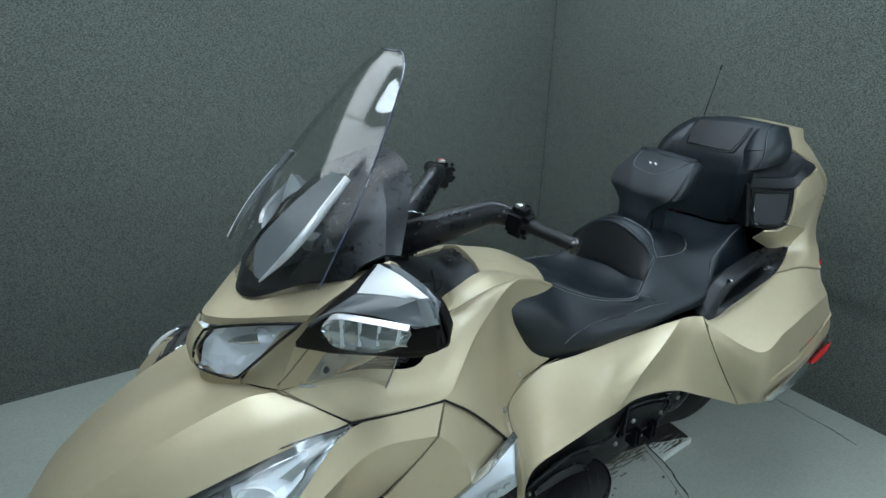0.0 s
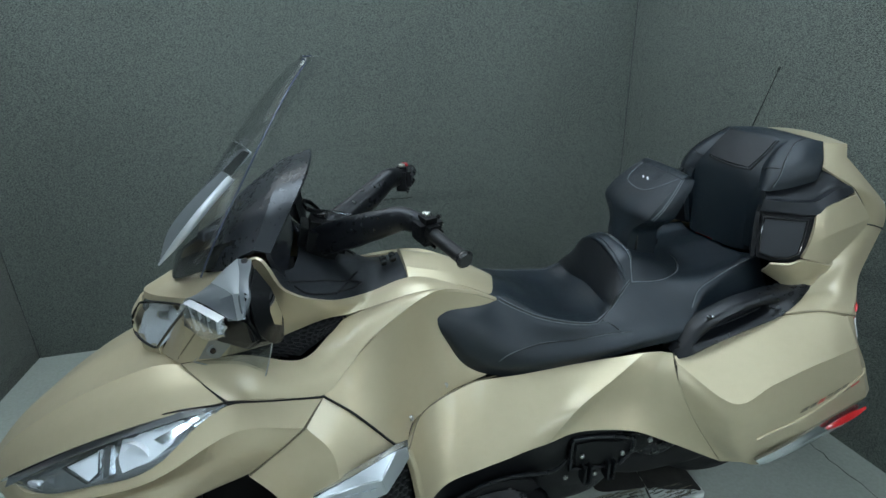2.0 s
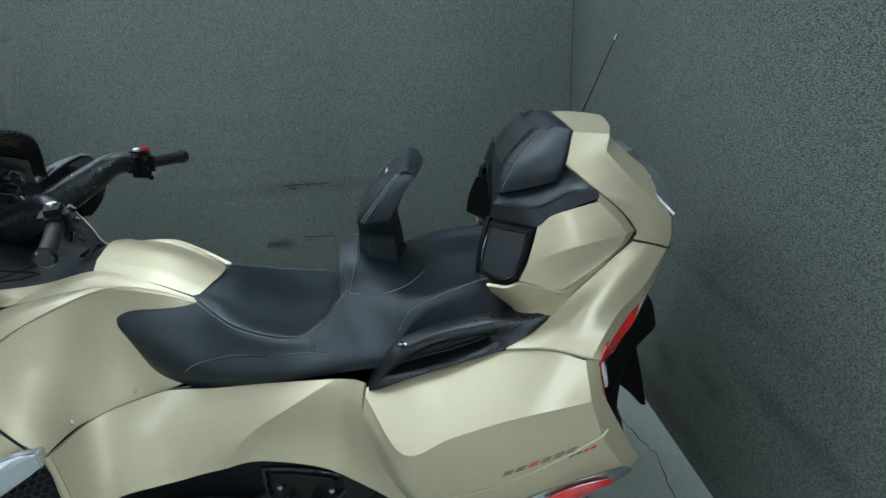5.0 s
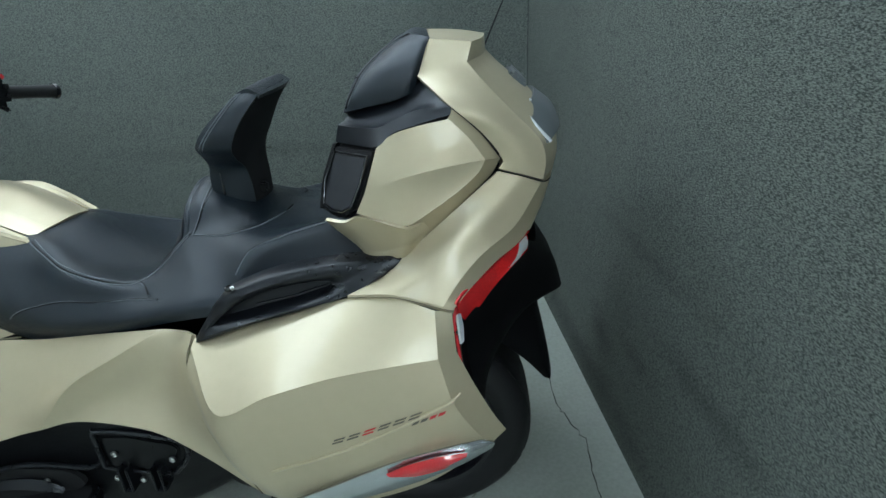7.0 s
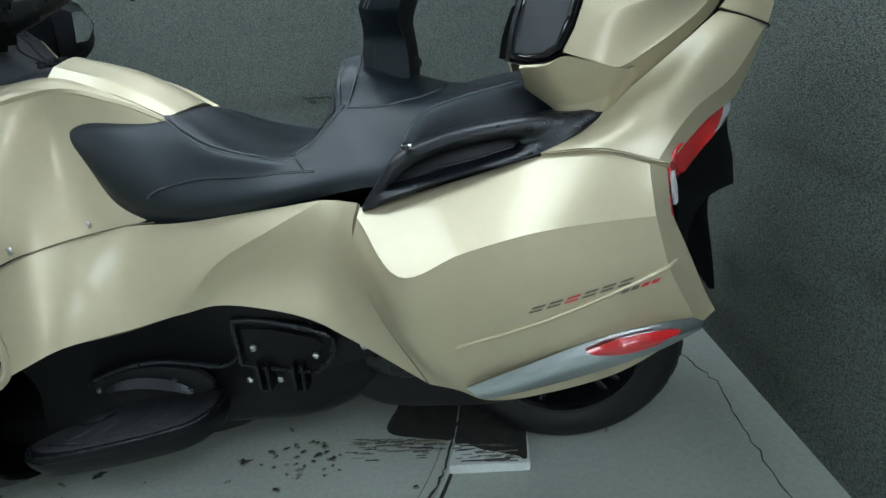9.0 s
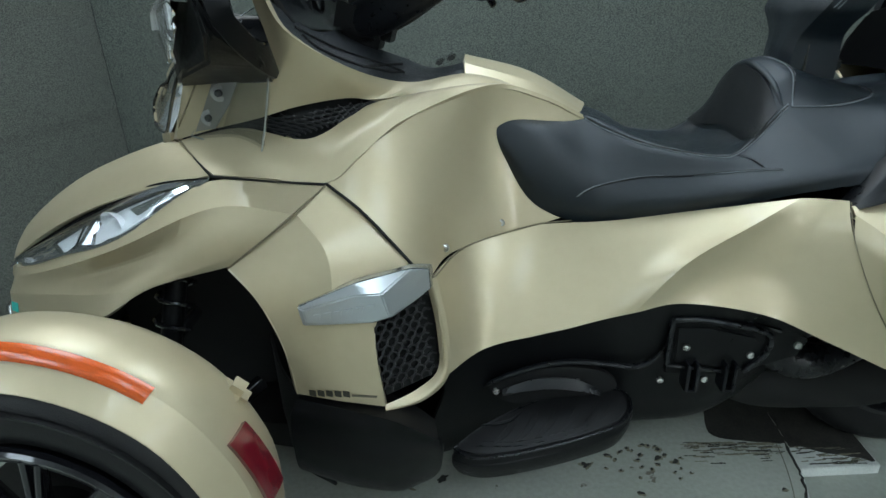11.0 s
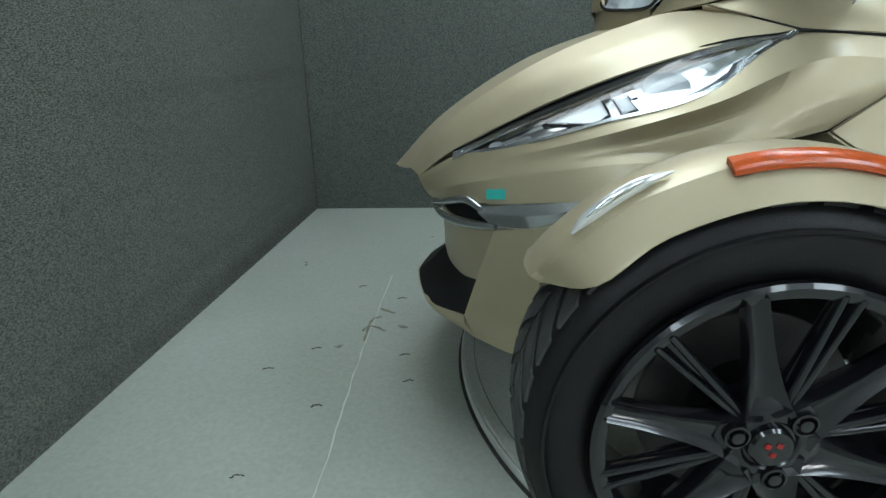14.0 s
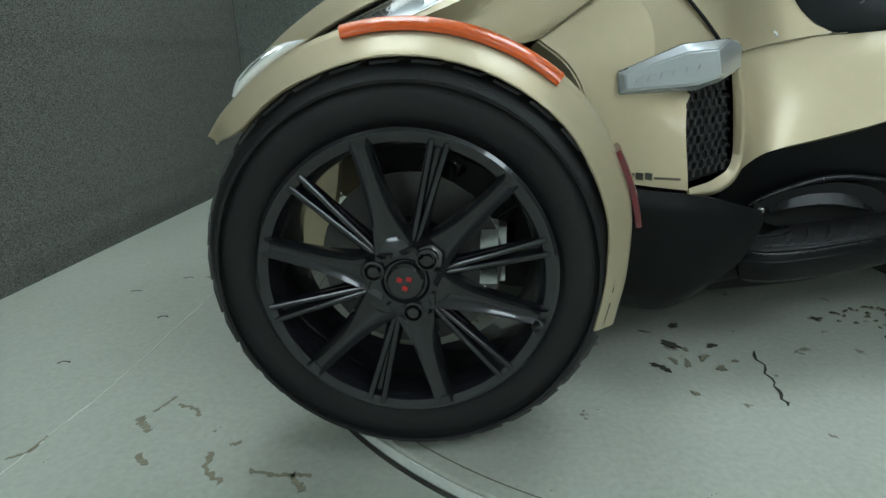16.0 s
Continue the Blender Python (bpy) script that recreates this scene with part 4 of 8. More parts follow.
# arch panel behind the front wheel, with vent and badge
both("arch_panel", [
    [(0.198, -0.379, 0.612), (0.327, -0.368, 0.704), (0.371, -0.317, 0.739)],
    [(0.245, -0.405, 0.575), (0.375, -0.392, 0.648), (0.458, -0.333, 0.668)],
    [(0.275, -0.418, 0.525), (0.385, -0.414, 0.580), (0.515, -0.350, 0.592)],
    [(0.294, -0.422, 0.459), (0.375, -0.420, 0.500), (0.452, -0.405, 0.513)],
    [(0.303, -0.423, 0.380), (0.380, -0.430, 0.370), (0.462, -0.434, 0.362)]], GOLD, thick=0.012, sharp_cols=(1,))
both("arch_return", [
    [(0.198, -0.376, 0.610), (0.190, -0.340, 0.600), (0.195, -0.300, 0.585)],
    [(0.246, -0.402, 0.572), (0.232, -0.360, 0.560), (0.225, -0.310, 0.545)],
    [(0.276, -0.415, 0.522), (0.258, -0.375, 0.512), (0.250, -0.315, 0.500)],
    [(0.295, -0.419, 0.457), (0.276, -0.380, 0.452), (0.262, -0.320, 0.440)],
    [(0.303, -0.420, 0.378), (0.285, -0.385, 0.375), (0.270, -0.320, 0.370)]], GOLD, thick=0.004, centre=(0.0, -0.35, 0.45))


def hex_mesh(name, corners, rows, cols, parent, material, bar=0.0022, deep=(0, 0.004, 0)):
    """An open honeycomb filling the four-cornered field (a, b along; d, c along)."""
    a, b, c, d = [Vector(p) for p in corners]
    at = lambda u, v: (a * (1 - u) + b * u) * (1 - v) + (d * (1 - u) + c * u) * v
    bms = []
    push = Vector(deep)
    lines = []
    for j in range(rows + 1):
        for i in range(cols):
            off = 0.5 if j % 2 else 0.0
            u0, u1, u2 = (i + off - 0.5) / cols, (i + off) / cols, (i + off + 0.5) / cols
            v0, v1 = (j + 0.18) / rows, (j - 0.18) / rows
            lines += [((u0, v0), (u1, v1)), ((u1, v1), (u2, v0)), ((u0, v0), (u0, v0 + 0.64 / rows))]
    out = bmesh.new()
    for p, q in lines:
        if min(p[0], q[0], p[1], q[1]) < -0.01 or max(p[0], q[0], p[1], q[1]) > 1.01:
            continue
        p, q = at(*p), at(*q)
        w = (q - p).normalized()
        s = w.cross(push).normalized() * bar
        v = [out.verts.new(x) for x in (p + s, p - s, q - s, q + s, p + s + push, p - s + push, q - s + push, q + s + push)]
        for k in ((0, 1, 2, 3), (7, 6, 5, 4), (0, 4, 5, 1), (1, 5, 6, 2), (2, 6, 7, 3), (3, 7, 4, 0)):
            out.faces.new([v[t] for t in k])
    bmesh.ops.recalc_face_normals(out, faces=out.faces)
    return part(name, out, material, parent, "black honeycomb mesh")


vent = part("side_vent", sheet([
    [(0.455, -0.385, 0.555), (0.500, -0.355, 0.560), (0.540, -0.328, 0.565)],
    [(0.456, -0.395, 0.470), (0.505, -0.365, 0.470), (0.550, -0.340, 0.470)],
    [(0.462, -0.415, 0.372), (0.510, -0.385, 0.378), (0.556, -0.355, 0.385)]], 4, 0.006), DARK, trike, "black radiator side vent")
hex_mesh("vent_mesh", [(0.448, -0.402, 0.555), (0.538, -0.345, 0.558), (0.556, -0.368, 0.388), (0.458, -0.428, 0.378)], 12, 6, vent, MESH_BLACK)
part("vent_rim", sheet([
    [(0.536, -0.349, 0.575), (0.552, -0.354, 0.480), (0.554, -0.370, 0.400), (0.515, -0.402, 0.375), (0.463, -0.434, 0.366)],
    [(0.547, -0.352, 0.575), (0.564, -0.366, 0.480), (0.566, -0.380, 0.395), (0.525, -0.412, 0.362), (0.463, -0.440, 0.356)],
    [(0.556, -0.346, 0.575), (0.574, -0.362, 0.480), (0.574, -0.372, 0.388), (0.530, -0.402, 0.352), (0.464, -0.430, 0.348)]], 6, 0.006), GOLD, trike)
def wedge(front, back, inset):
    """A faceted block: the front corners and the same corners set back, as one hull with worn edges."""
    bm = bmesh.new()
    for p in front:
        bm.verts.new(p)
    for p in back:
        bm.verts.new((p[0] + inset[0], p[1] + inset[1], p[2] + inset[2]))
    bmesh.ops.convex_hull(bm, input=list(bm.verts))
    bmesh.ops.delete(bm, geom=[v for v in bm.verts if not v.link_faces], context="VERTS")
    bmesh.ops.dissolve_limit(bm, angle_limit=radians(5), verts=list(bm.verts), edges=list(bm.edges))
    bmesh.ops.bevel(bm, geom=list(bm.edges), offset=0.0022, segments=2, affect="EDGES", clamp_overlap=True)
    bmesh.ops.recalc_face_normals(bm, faces=bm.faces)
    return bm


for s in (1, -1):
    f = (lambda r: r) if s == 1 else (lambda r: flip([r])[0])
    face = [(0.336, -0.432, 0.557), (0.430, -0.444, 0.590), (0.474, -0.446, 0.594), (0.484, -0.447, 0.553), (0.450, -0.445, 0.541), (0.340, -0.433, 0.531)]
    rim = [(0.324, -0.424, 0.560), (0.425, -0.424, 0.603), (0.515, -0.385, 0.611), (0.545, -0.362, 0.600), (0.547, -0.366, 0.562), (0.488, -0.430, 0.543), (0.455, -0.426, 0.530), (0.330, -0.425, 0.523)]
    badge = part("badge", wedge(f(face), f(rim), (0, 0, 0)), CAP_SILVER, trike, "satin silver side badge", 25)
    part("badge_foot", plate([Vector(p) for p in f(rim)], (0.004, 0.022 * s, 0), 0.002), SILVER, badge)
    for i in range(6):
        u, z = 0.352 + i * 0.019, 0.540 + i * 0.0046
        y = -0.4345 - 0.0122 * (u - 0.340) / 0.10
        part("badge_letter", plate([Vector(p) for p in f([(u, y - 0.0008, z), (u + 0.013, y - 0.0022, z + 0.003), (u + 0.015, y - 0.0020, z + 0.013), (u + 0.002, y - 0.0006, z + 0.010)])], (0, 0.004 * s, 0), 0.0005), CAP_SILVER, badge)
for i, w in enumerate((0.012, 0.012, 0.012, 0.012, 0.012, 0.045)):
    u = 0.325 + i * 0.0155
    y = -0.4275 - 0.035 * (u - 0.32)
    h = 0.012 if i < 5 else 0.004
    part("marking", plate([Vector((u, y, 0.381)), Vector((u + w, y - 0.0005, 0.379)), Vector((u + w, y - 0.0005, 0.379 + h)), Vector((u, y, 0.381 + h))], (0, -0.0012, 0), 0), DECAL_BLACK if i < 5 else DECAL_GREY, trike)

# upper cowl and its fog lamps
cowl_net = half([
    [(0.118, -0.214, 0.956), (0.050, -0.132, 0.926), (-0.018, -0.045, 0.896), (-0.050, 0, 0.884)],
    [(0.128, -0.222, 0.972), (0.056, -0.140, 0.944), (-0.012, -0.048, 0.914), (-0.046, 0, 0.902)],
    [(0.200, -0.248, 1.028), (0.120, -0.155, 0.984), (0.040, -0.055, 0.940), (0.010, 0, 0.928)],
    [(0.272, -0.274, 1.071), (0.205, -0.165, 1.010), (0.120, -0.060, 0.960), (0.100, 0, 0.950)]])
part("cowl_top", sheet(cowl_net, 6, 0.006, sharp_rows=(1,)), GOLD, trike, smooth=20)
part("cowl_nose", sheet([
    [(-0.050, 0.062, 0.880), (-0.060, MID, 0.884), (-0.050, -0.022, 0.880)],
    [(-0.078, 0.058, 0.840), (-0.088, MID, 0.842), (-0.078, -0.018, 0.840)],
    [(-0.078, 0.068, 0.795), (-0.088, MID, 0.795), (-0.078, -0.028, 0.795)]], 5, 0.006), GOLD, trike)
both("cowl_strip", [
    [(0.118, -0.206, 0.950), (0.100, -0.204, 0.880), (0.056, -0.192, 0.800)],
    [(0.095, -0.186, 0.930), (0.060, -0.165, 0.860), (0.020, -0.140, 0.790)],
    [(0.080, -0.160, 0.915), (0.035, -0.125, 0.845), (-0.006, -0.098, 0.780)]], GOLD, sharp_rows=(1,), thick=0.008)
part("cowl_chin", sheet(half([
    [(-0.008, -0.102, 0.795), (-0.068, -0.025, 0.797), (-0.072, 0, 0.797)],
    [(-0.005, -0.110, 0.750), (-0.068, -0.030, 0.755), (-0.075, 0, 0.755)]]), 5, 0.008), GOLD, trike)


def fog_lamp(s):
    f = (lambda r: r) if s == 1 else flip
    net = [[(-0.050, -0.018, 0.880), (-0.018, -0.046, 0.893), (0.040, -0.122, 0.922), (0.110, -0.208, 0.950)],
           [(-0.076, -0.016, 0.842), (-0.042, -0.052, 0.848), (0.010, -0.116, 0.866), (0.062, -0.172, 0.894)],
           [(-0.076, -0.024, 0.802), (-0.050, -0.062, 0.795), (-0.022, -0.094, 0.795), (-0.008, -0.108, 0.800)]]
    back = lambda d: [[(x + d, y + d * 0.5, z) for x, y, z in r] for r in net]
    lamp = part("fog_lamp", faceted(sheet(f([back(0.034)[0], back(0.022)[1], back(0.006)[2]]), 3, 0.003, roll=0), 0.0040, 7), FOG_WHITE, trike, "bright chrome fog lamp behind clear glass", 12)
    part("lens", sheet(f(net), 6, 0.003, roll=0), GLASS, lamp, "clear lamp glass")
    ring = f([net[0] + [net[1][3]] + net[2][::-1] + [net[1][0], net[0][0]]])[0]
    part("bezel", tube([(x - 0.001, y, z) for x, y, z in ring], 0.0034, 8, 4, sharp=(3, 5)), GLOSS_BLACK, lamp, "gloss black bezel")
    q = lambda x, y, z: (x, y if s == 1 else 0.040 - y, z)
    bm = lathe([(0.003, 0.018), (0.014, 0.014), (0.022, 0.004), (0.0235, 0.0), (0.025, 0.0), (0.022, 0.012), (0.005, 0.022)], (0, 0, 0), "X", 24)
    bm.transform(Matrix.Translation(q(0.050, -0.122, 0.888)) @ Matrix.Rotation(radians(38 * s), 4, "Z"))
    part("bowl", bm, CHROME, lamp)
    part("bulb_shade", tube([q(-0.010, -0.055, 0.858), q(0.012, -0.085, 0.872), q(0.045, -0.120, 0.886)], [0.004, 0.012, 0.015], 10, 4, flat=0.6), CHROME, lamp)


fog_lamp(1)
fog_lamp(-1)

both("cowl_side", [
    [(0.113, -0.203, 0.953), (0.085, -0.200, 0.880), (0.052, -0.190, 0.798)],
    [(0.190, -0.245, 1.010), (0.175, -0.235, 0.905), (0.140, -0.226, 0.822)],
    [(0.272, -0.278, 1.072), (0.270, -0.252, 0.950), (0.235, -0.240, 0.842)],
    [(0.318, -0.274, 0.990), (0.320, -0.250, 0.930), (0.310, -0.226, 0.860)],
    [(0.404, -0.216, 0.924), (0.400, -0.212, 0.900), (0.390, -0.198, 0.868)],
    [(0.500, -0.123, 0.885), (0.490, -0.150, 0.876), (0.460, -0.176, 0.863)],
    [(0.620, -0.084, 0.894), (0.625, -0.112, 0.890), (0.630, -0.140, 0.878)],
    [(0.740, -0.090, 0.856), (0.740, -0.098, 0.853), (0.742, -0.110, 0.848)],
    [(0.833, -0.090, 0.810), (0.835, -0.094, 0.808), (0.840, -0.099, 0.804)]], GOLD, thick=0.008)
both("shoulder_panel", [
    [(0.054, -0.190, 0.796), (0.085, -0.222, 0.785), (0.110, -0.250, 0.775), (0.166, -0.301, 0.757)],
    [(0.200, -0.235, 0.826), (0.215, -0.262, 0.805), (0.235, -0.288, 0.780), (0.262, -0.312, 0.752)],
    [(0.327, -0.262, 0.808), (0.335, -0.278, 0.795), (0.350, -0.300, 0.772), (0.371, -0.317, 0.744)],
    [(0.400, -0.215, 0.838), (0.415, -0.232, 0.832), (0.425, -0.258, 0.818), (0.428, -0.290, 0.783)],
    [(0.455, -0.180, 0.860), (0.480, -0.195, 0.862), (0.500, -0.215, 0.856), (0.505, -0.240, 0.836)],
    [(0.630, -0.140, 0.878), (0.635, -0.145, 0.881), (0.645, -0.152, 0.882), (0.655, -0.158, 0.880)],
    [(0.742, -0.110, 0.848), (0.748, -0.115, 0.851), (0.753, -0.119, 0.853), (0.757, -0.122, 0.854)],
    [(0.838, -0.098, 0.805), (0.839, -0.099, 0.808), (0.840, -0.100, 0.810), (0.840, -0.101, 0.811)]], GOLD, thick=0.008)
for s in (1, -1):
    grille = part("air_vent", plate([Vector((0.185, -0.205 * s, 0.835)), Vector((0.300, -0.205 * s, 0.866)), Vector((0.455, -0.150 * s, 0.866)), Vector((0.400, -0.190 * s, 0.825)), Vector((0.325, -0.225 * s, 0.795))], (0, 0.015 * s, 0), 0), DARK, trike, "black side air vent")
    hex_mesh("vent_mesh", [(0.190, -0.226 * s, 0.838), (0.450, -0.174 * s, 0.864), (0.410, -0.205 * s, 0.832), (0.300, -0.246 * s, 0.806)], 5, 12, grille, MESH_BLACK, 0.0018, (0, 0.004 * s, 0))

# side panels
both("side_panel", [
    [(0.372, -0.316, 0.741), (0.466, -0.265, 0.810), (0.577, -0.192, 0.865), (0.664, -0.150, 0.878), (0.757, -0.121, 0.853), (0.840, -0.100, 0.810)],
    [(0.430, -0.335, 0.690), (0.500, -0.275, 0.740), (0.585, -0.205, 0.785), (0.655, -0.152, 0.800), (0.760, -0.130, 0.800), (0.850, -0.110, 0.780)],
    [(0.490, -0.345, 0.630), (0.535, -0.285, 0.665), (0.600, -0.215, 0.690), (0.665, -0.168, 0.700), (0.760, -0.150, 0.710), (0.860, -0.130, 0.720)],
    [(0.545, -0.346, 0.575), (0.570, -0.275, 0.584), (0.615, -0.238, 0.592), (0.687, -0.192, 0.599), (0.750, -0.180, 0.610), (0.830, -0.172, 0.632)]], GOLD, thick=0.008)
both("lower_side_panel", [
    [(0.548, -0.347, 0.571), (0.606, -0.242, 0.588), (0.735, -0.190, 0.611), (0.888, -0.204, 0.625), (1.040, -0.235, 0.655), (1.190, -0.278, 0.689), (1.210, -0.282, 0.690), (1.235, -0.290, 0.690), (1.247, -0.295, 0.690), (1.258, -0.300, 0.690)],
    [(0.558, -0.362, 0.510), (0.622, -0.264, 0.536), (0.740, -0.228, 0.562), (0.862, -0.244, 0.578), (0.985, -0.267, 0.608), (1.100, -0.304, 0.646), (1.145, -0.296, 0.640), (1.200, -0.300, 0.636), (1.230, -0.318, 0.640), (1.253, -0.335, 0.645)],
    [(0.563, -0.372, 0.450), (0.636, -0.294, 0.470), (0.745, -0.274, 0.496), (0.832, -0.286, 0.514), (0.917, -0.301, 0.545), (0.996, -0.324, 0.588), (1.065, -0.306, 0.570), (1.170, -0.310, 0.548), (1.235, -0.345, 0.542), (1.288, -0.380, 0.535)],
    [(0.566, -0.374, 0.383), (0.640, -0.320, 0.409), (0.742, -0.316, 0.437), (0.800, -0.319, 0.454), (0.860, -0.322, 0.474), (0.912, -0.328, 0.491), (1.000, -0.326, 0.509), (1.140, -0.334, 0.489), (1.240, -0.356, 0.449), (1.371, -0.405, 0.397)]], GOLD, smooth=13, sharp_cols=(5,), thick=0.010)
for p, n in (((0.675, -0.187, 0.617), (-0.3, -1, 0.1)), ((0.568, -0.272, 0.600), (-0.4, -1, 0.1))):
    bolt(p, n, 0.0085)

# saddlebags
bag_net = [
    [(1.262, -0.303, 0.682), (1.320, -0.306, 0.696), (1.430, -0.308, 0.727), (1.560, -0.314, 0.764), (1.650, -0.336, 0.773), (1.718, -0.356, 0.760), (1.746, -0.350, 0.754)],
    [(1.260, -0.320, 0.672), (1.342, -0.440, 0.620), (1.440, -0.445, 0.658), (1.543, -0.437, 0.685), (1.640, -0.422, 0.694), (1.722, -0.404, 0.695), (1.752, -0.376, 0.690)],
    [(1.256, -0.347, 0.628), (1.345, -0.448, 0.560), (1.450, -0.456, 0.585), (1.550, -0.451, 0.600), (1.650, -0.438, 0.608), (1.744, -0.422, 0.620), (1.782, -0.388, 0.628)],
    [(1.291, -0.386, 0.530), (1.374, -0.443, 0.470), (1.460, -0.449, 0.490), (1.560, -0.450, 0.505), (1.670, -0.437, 0.515), (1.780, -0.418, 0.553), (1.812, -0.388, 0.566)],
    [(1.374, -0.406, 0.396), (1.425, -0.425, 0.398), (1.475, -0.425, 0.378), (1.555, -0.420, 0.385), (1.690, -0.410, 0.425), (1.806, -0.402, 0.508), (1.835, -0.385, 0.526)]]
bags = []
for s in (1, -1):
    bags.append(part("saddlebag", sheet(bag_net if s == 1 else flip(bag_net), 7, 0.012, sharp_rows=(1,), sharp_cols=(5,)), GOLD, trike, "gold saddlebag with a crease along its lid", 20))
    part("bag_back", plate([Vector(p) for p in ((1.742, -0.335 * s, 0.755), (1.743, -0.362 * s, 0.690), (1.770, -0.372 * s, 0.625), (1.802, -0.372 * s, 0.560), (1.822, -0.370 * s, 0.520), (1.690, -0.200 * s, 0.430), (1.690, -0.200 * s, 0.740))], (-0.02, 0.005 * s, 0), 0), PLASTIC, bags[-1], "black inner bag wall")
    part("bag_floor", plate([Vector(p) for p in ((1.43, -0.418 * s, 0.394), (1.555, -0.412 * s, 0.390), (1.69, -0.403 * s, 0.430), (1.82, -0.386 * s, 0.522), (1.70, -0.20 * s, 0.44), (1.40, -0.20 * s, 0.40))], (0, 0, 0.012), 0), PLASTIC, bags[-1])
bag_tree = tree_of(bags[0])


def decal(x0, z0, x1, z1, h, material, tree, parent, lean=0.25, y=-0.6):
    """A thin printed bar laid on a side surface."""
    out = []
    for x, z in ((x0, z0), (x1, z1), (x1 + lean * h, z1 + h), (x0 + lean * h, z0 + h)):
        q, n, _, _ = tree.ray_cast(Vector((x, y, z)), Vector((0, 1, 0)))
        out.append(q + n * 0.0008)
    n = (out[1] - out[0]).cross(out[3] - out[0]).normalized()
    if n.y > 0:
        n = -n
    return part("decal", plate(out, n * 0.0008, 0), material, parent)


x, z = 1.537, 0.563
for i in range(6):
    colour = DECAL_RED if i == 2 else DECAL_GREY
    for lift in (0.0, 0.0065):
        decal(x + 0.6 * lift, z + lift, x + 0.019 + 0.6 * lift, z + 0.005 + lift, 0.0032, colour, bag_tree, bags[0], 0.6)
    x, z = x + 0.026, z + 0.0066
for i in range(4):
    decal(1.672 + i * 0.015, 0.585 + i * 0.004, 1.683 + i * 0.015, 0.588 + i * 0.004, 0.006, DECAL_GREY if i < 2 else DECAL_RED, bag_tree, bags[0], 0.6)
seam([(1.425, -0.46, 0.500), (1.52, -0.46, 0.535), (1.64, -0.45, 0.580), (1.765, -0.42, 0.632)], bag_tree, bags[0], GOLD, 0.003, "moulded_line")
strip = part("bag_trim", sheet([
    [(1.440, -0.452, 0.424), (1.530, -0.458, 0.470), (1.640, -0.447, 0.512), (1.740, -0.430, 0.530), (1.790, -0.414, 0.530)],
    [(1.455, -0.456, 0.410), (1.540, -0.464, 0.445), (1.650, -0.454, 0.484), (1.750, -0.436, 0.508), (1.812, -0.412, 0.520)],
    [(1.470, -0.444, 0.394), (1.550, -0.446, 0.418), (1.660, -0.440, 0.452), (1.750, -0.426, 0.482), (1.808, -0.410, 0.506)]], 6, 0.008), SILVER, bags[0], "satin silver trim strip")
part("reflector", sheet([
    [(1.624, -0.460, 0.500), (1.670, -0.456, 0.518), (1.720, -0.450, 0.527), (1.765, -0.440, 0.526)],
    [(1.630, -0.464, 0.497), (1.675, -0.462, 0.506), (1.725, -0.455, 0.514), (1.763, -0.444, 0.520)],
    [(1.640, -0.461, 0.492), (1.680, -0.458, 0.492), (1.725, -0.450, 0.500), (1.760, -0.440, 0.513)]], 5, 0.006), RED_LENS, strip, "red side reflector")

# grab handles
GRAB_OUT = [(1.282, -0.316, 0.684), (1.264, -0.302, 0.680), (1.295, -0.300, 0.725), (1.328, -0.298, 0.766), (1.382, -0.293, 0.791), (1.443, -0.288, 0.808), (1.542, -0.283, 0.821), (1.609, -0.280, 0.825), (1.665, -0.278, 0.828),
            (1.628, -0.295, 0.798), (1.560, -0.312, 0.768), (1.461, -0.318, 0.744), (1.376, -0.318, 0.718)]
GRAB_IN = [(1.312, -0.312, 0.716), (1.318, -0.308, 0.724), (1.347, -0.303, 0.745), (1.395, -0.298, 0.768), (1.441, -0.295, 0.780), (1.470, -0.294, 0.784), (1.500, -0.292, 0.788), (1.522, -0.292, 0.788), (1.534, -0.294, 0.784),
           (1.524, -0.298, 0.772), (1.478, -0.304, 0.757), (1.418, -0.309, 0.741), (1.360, -0.312, 0.727)]
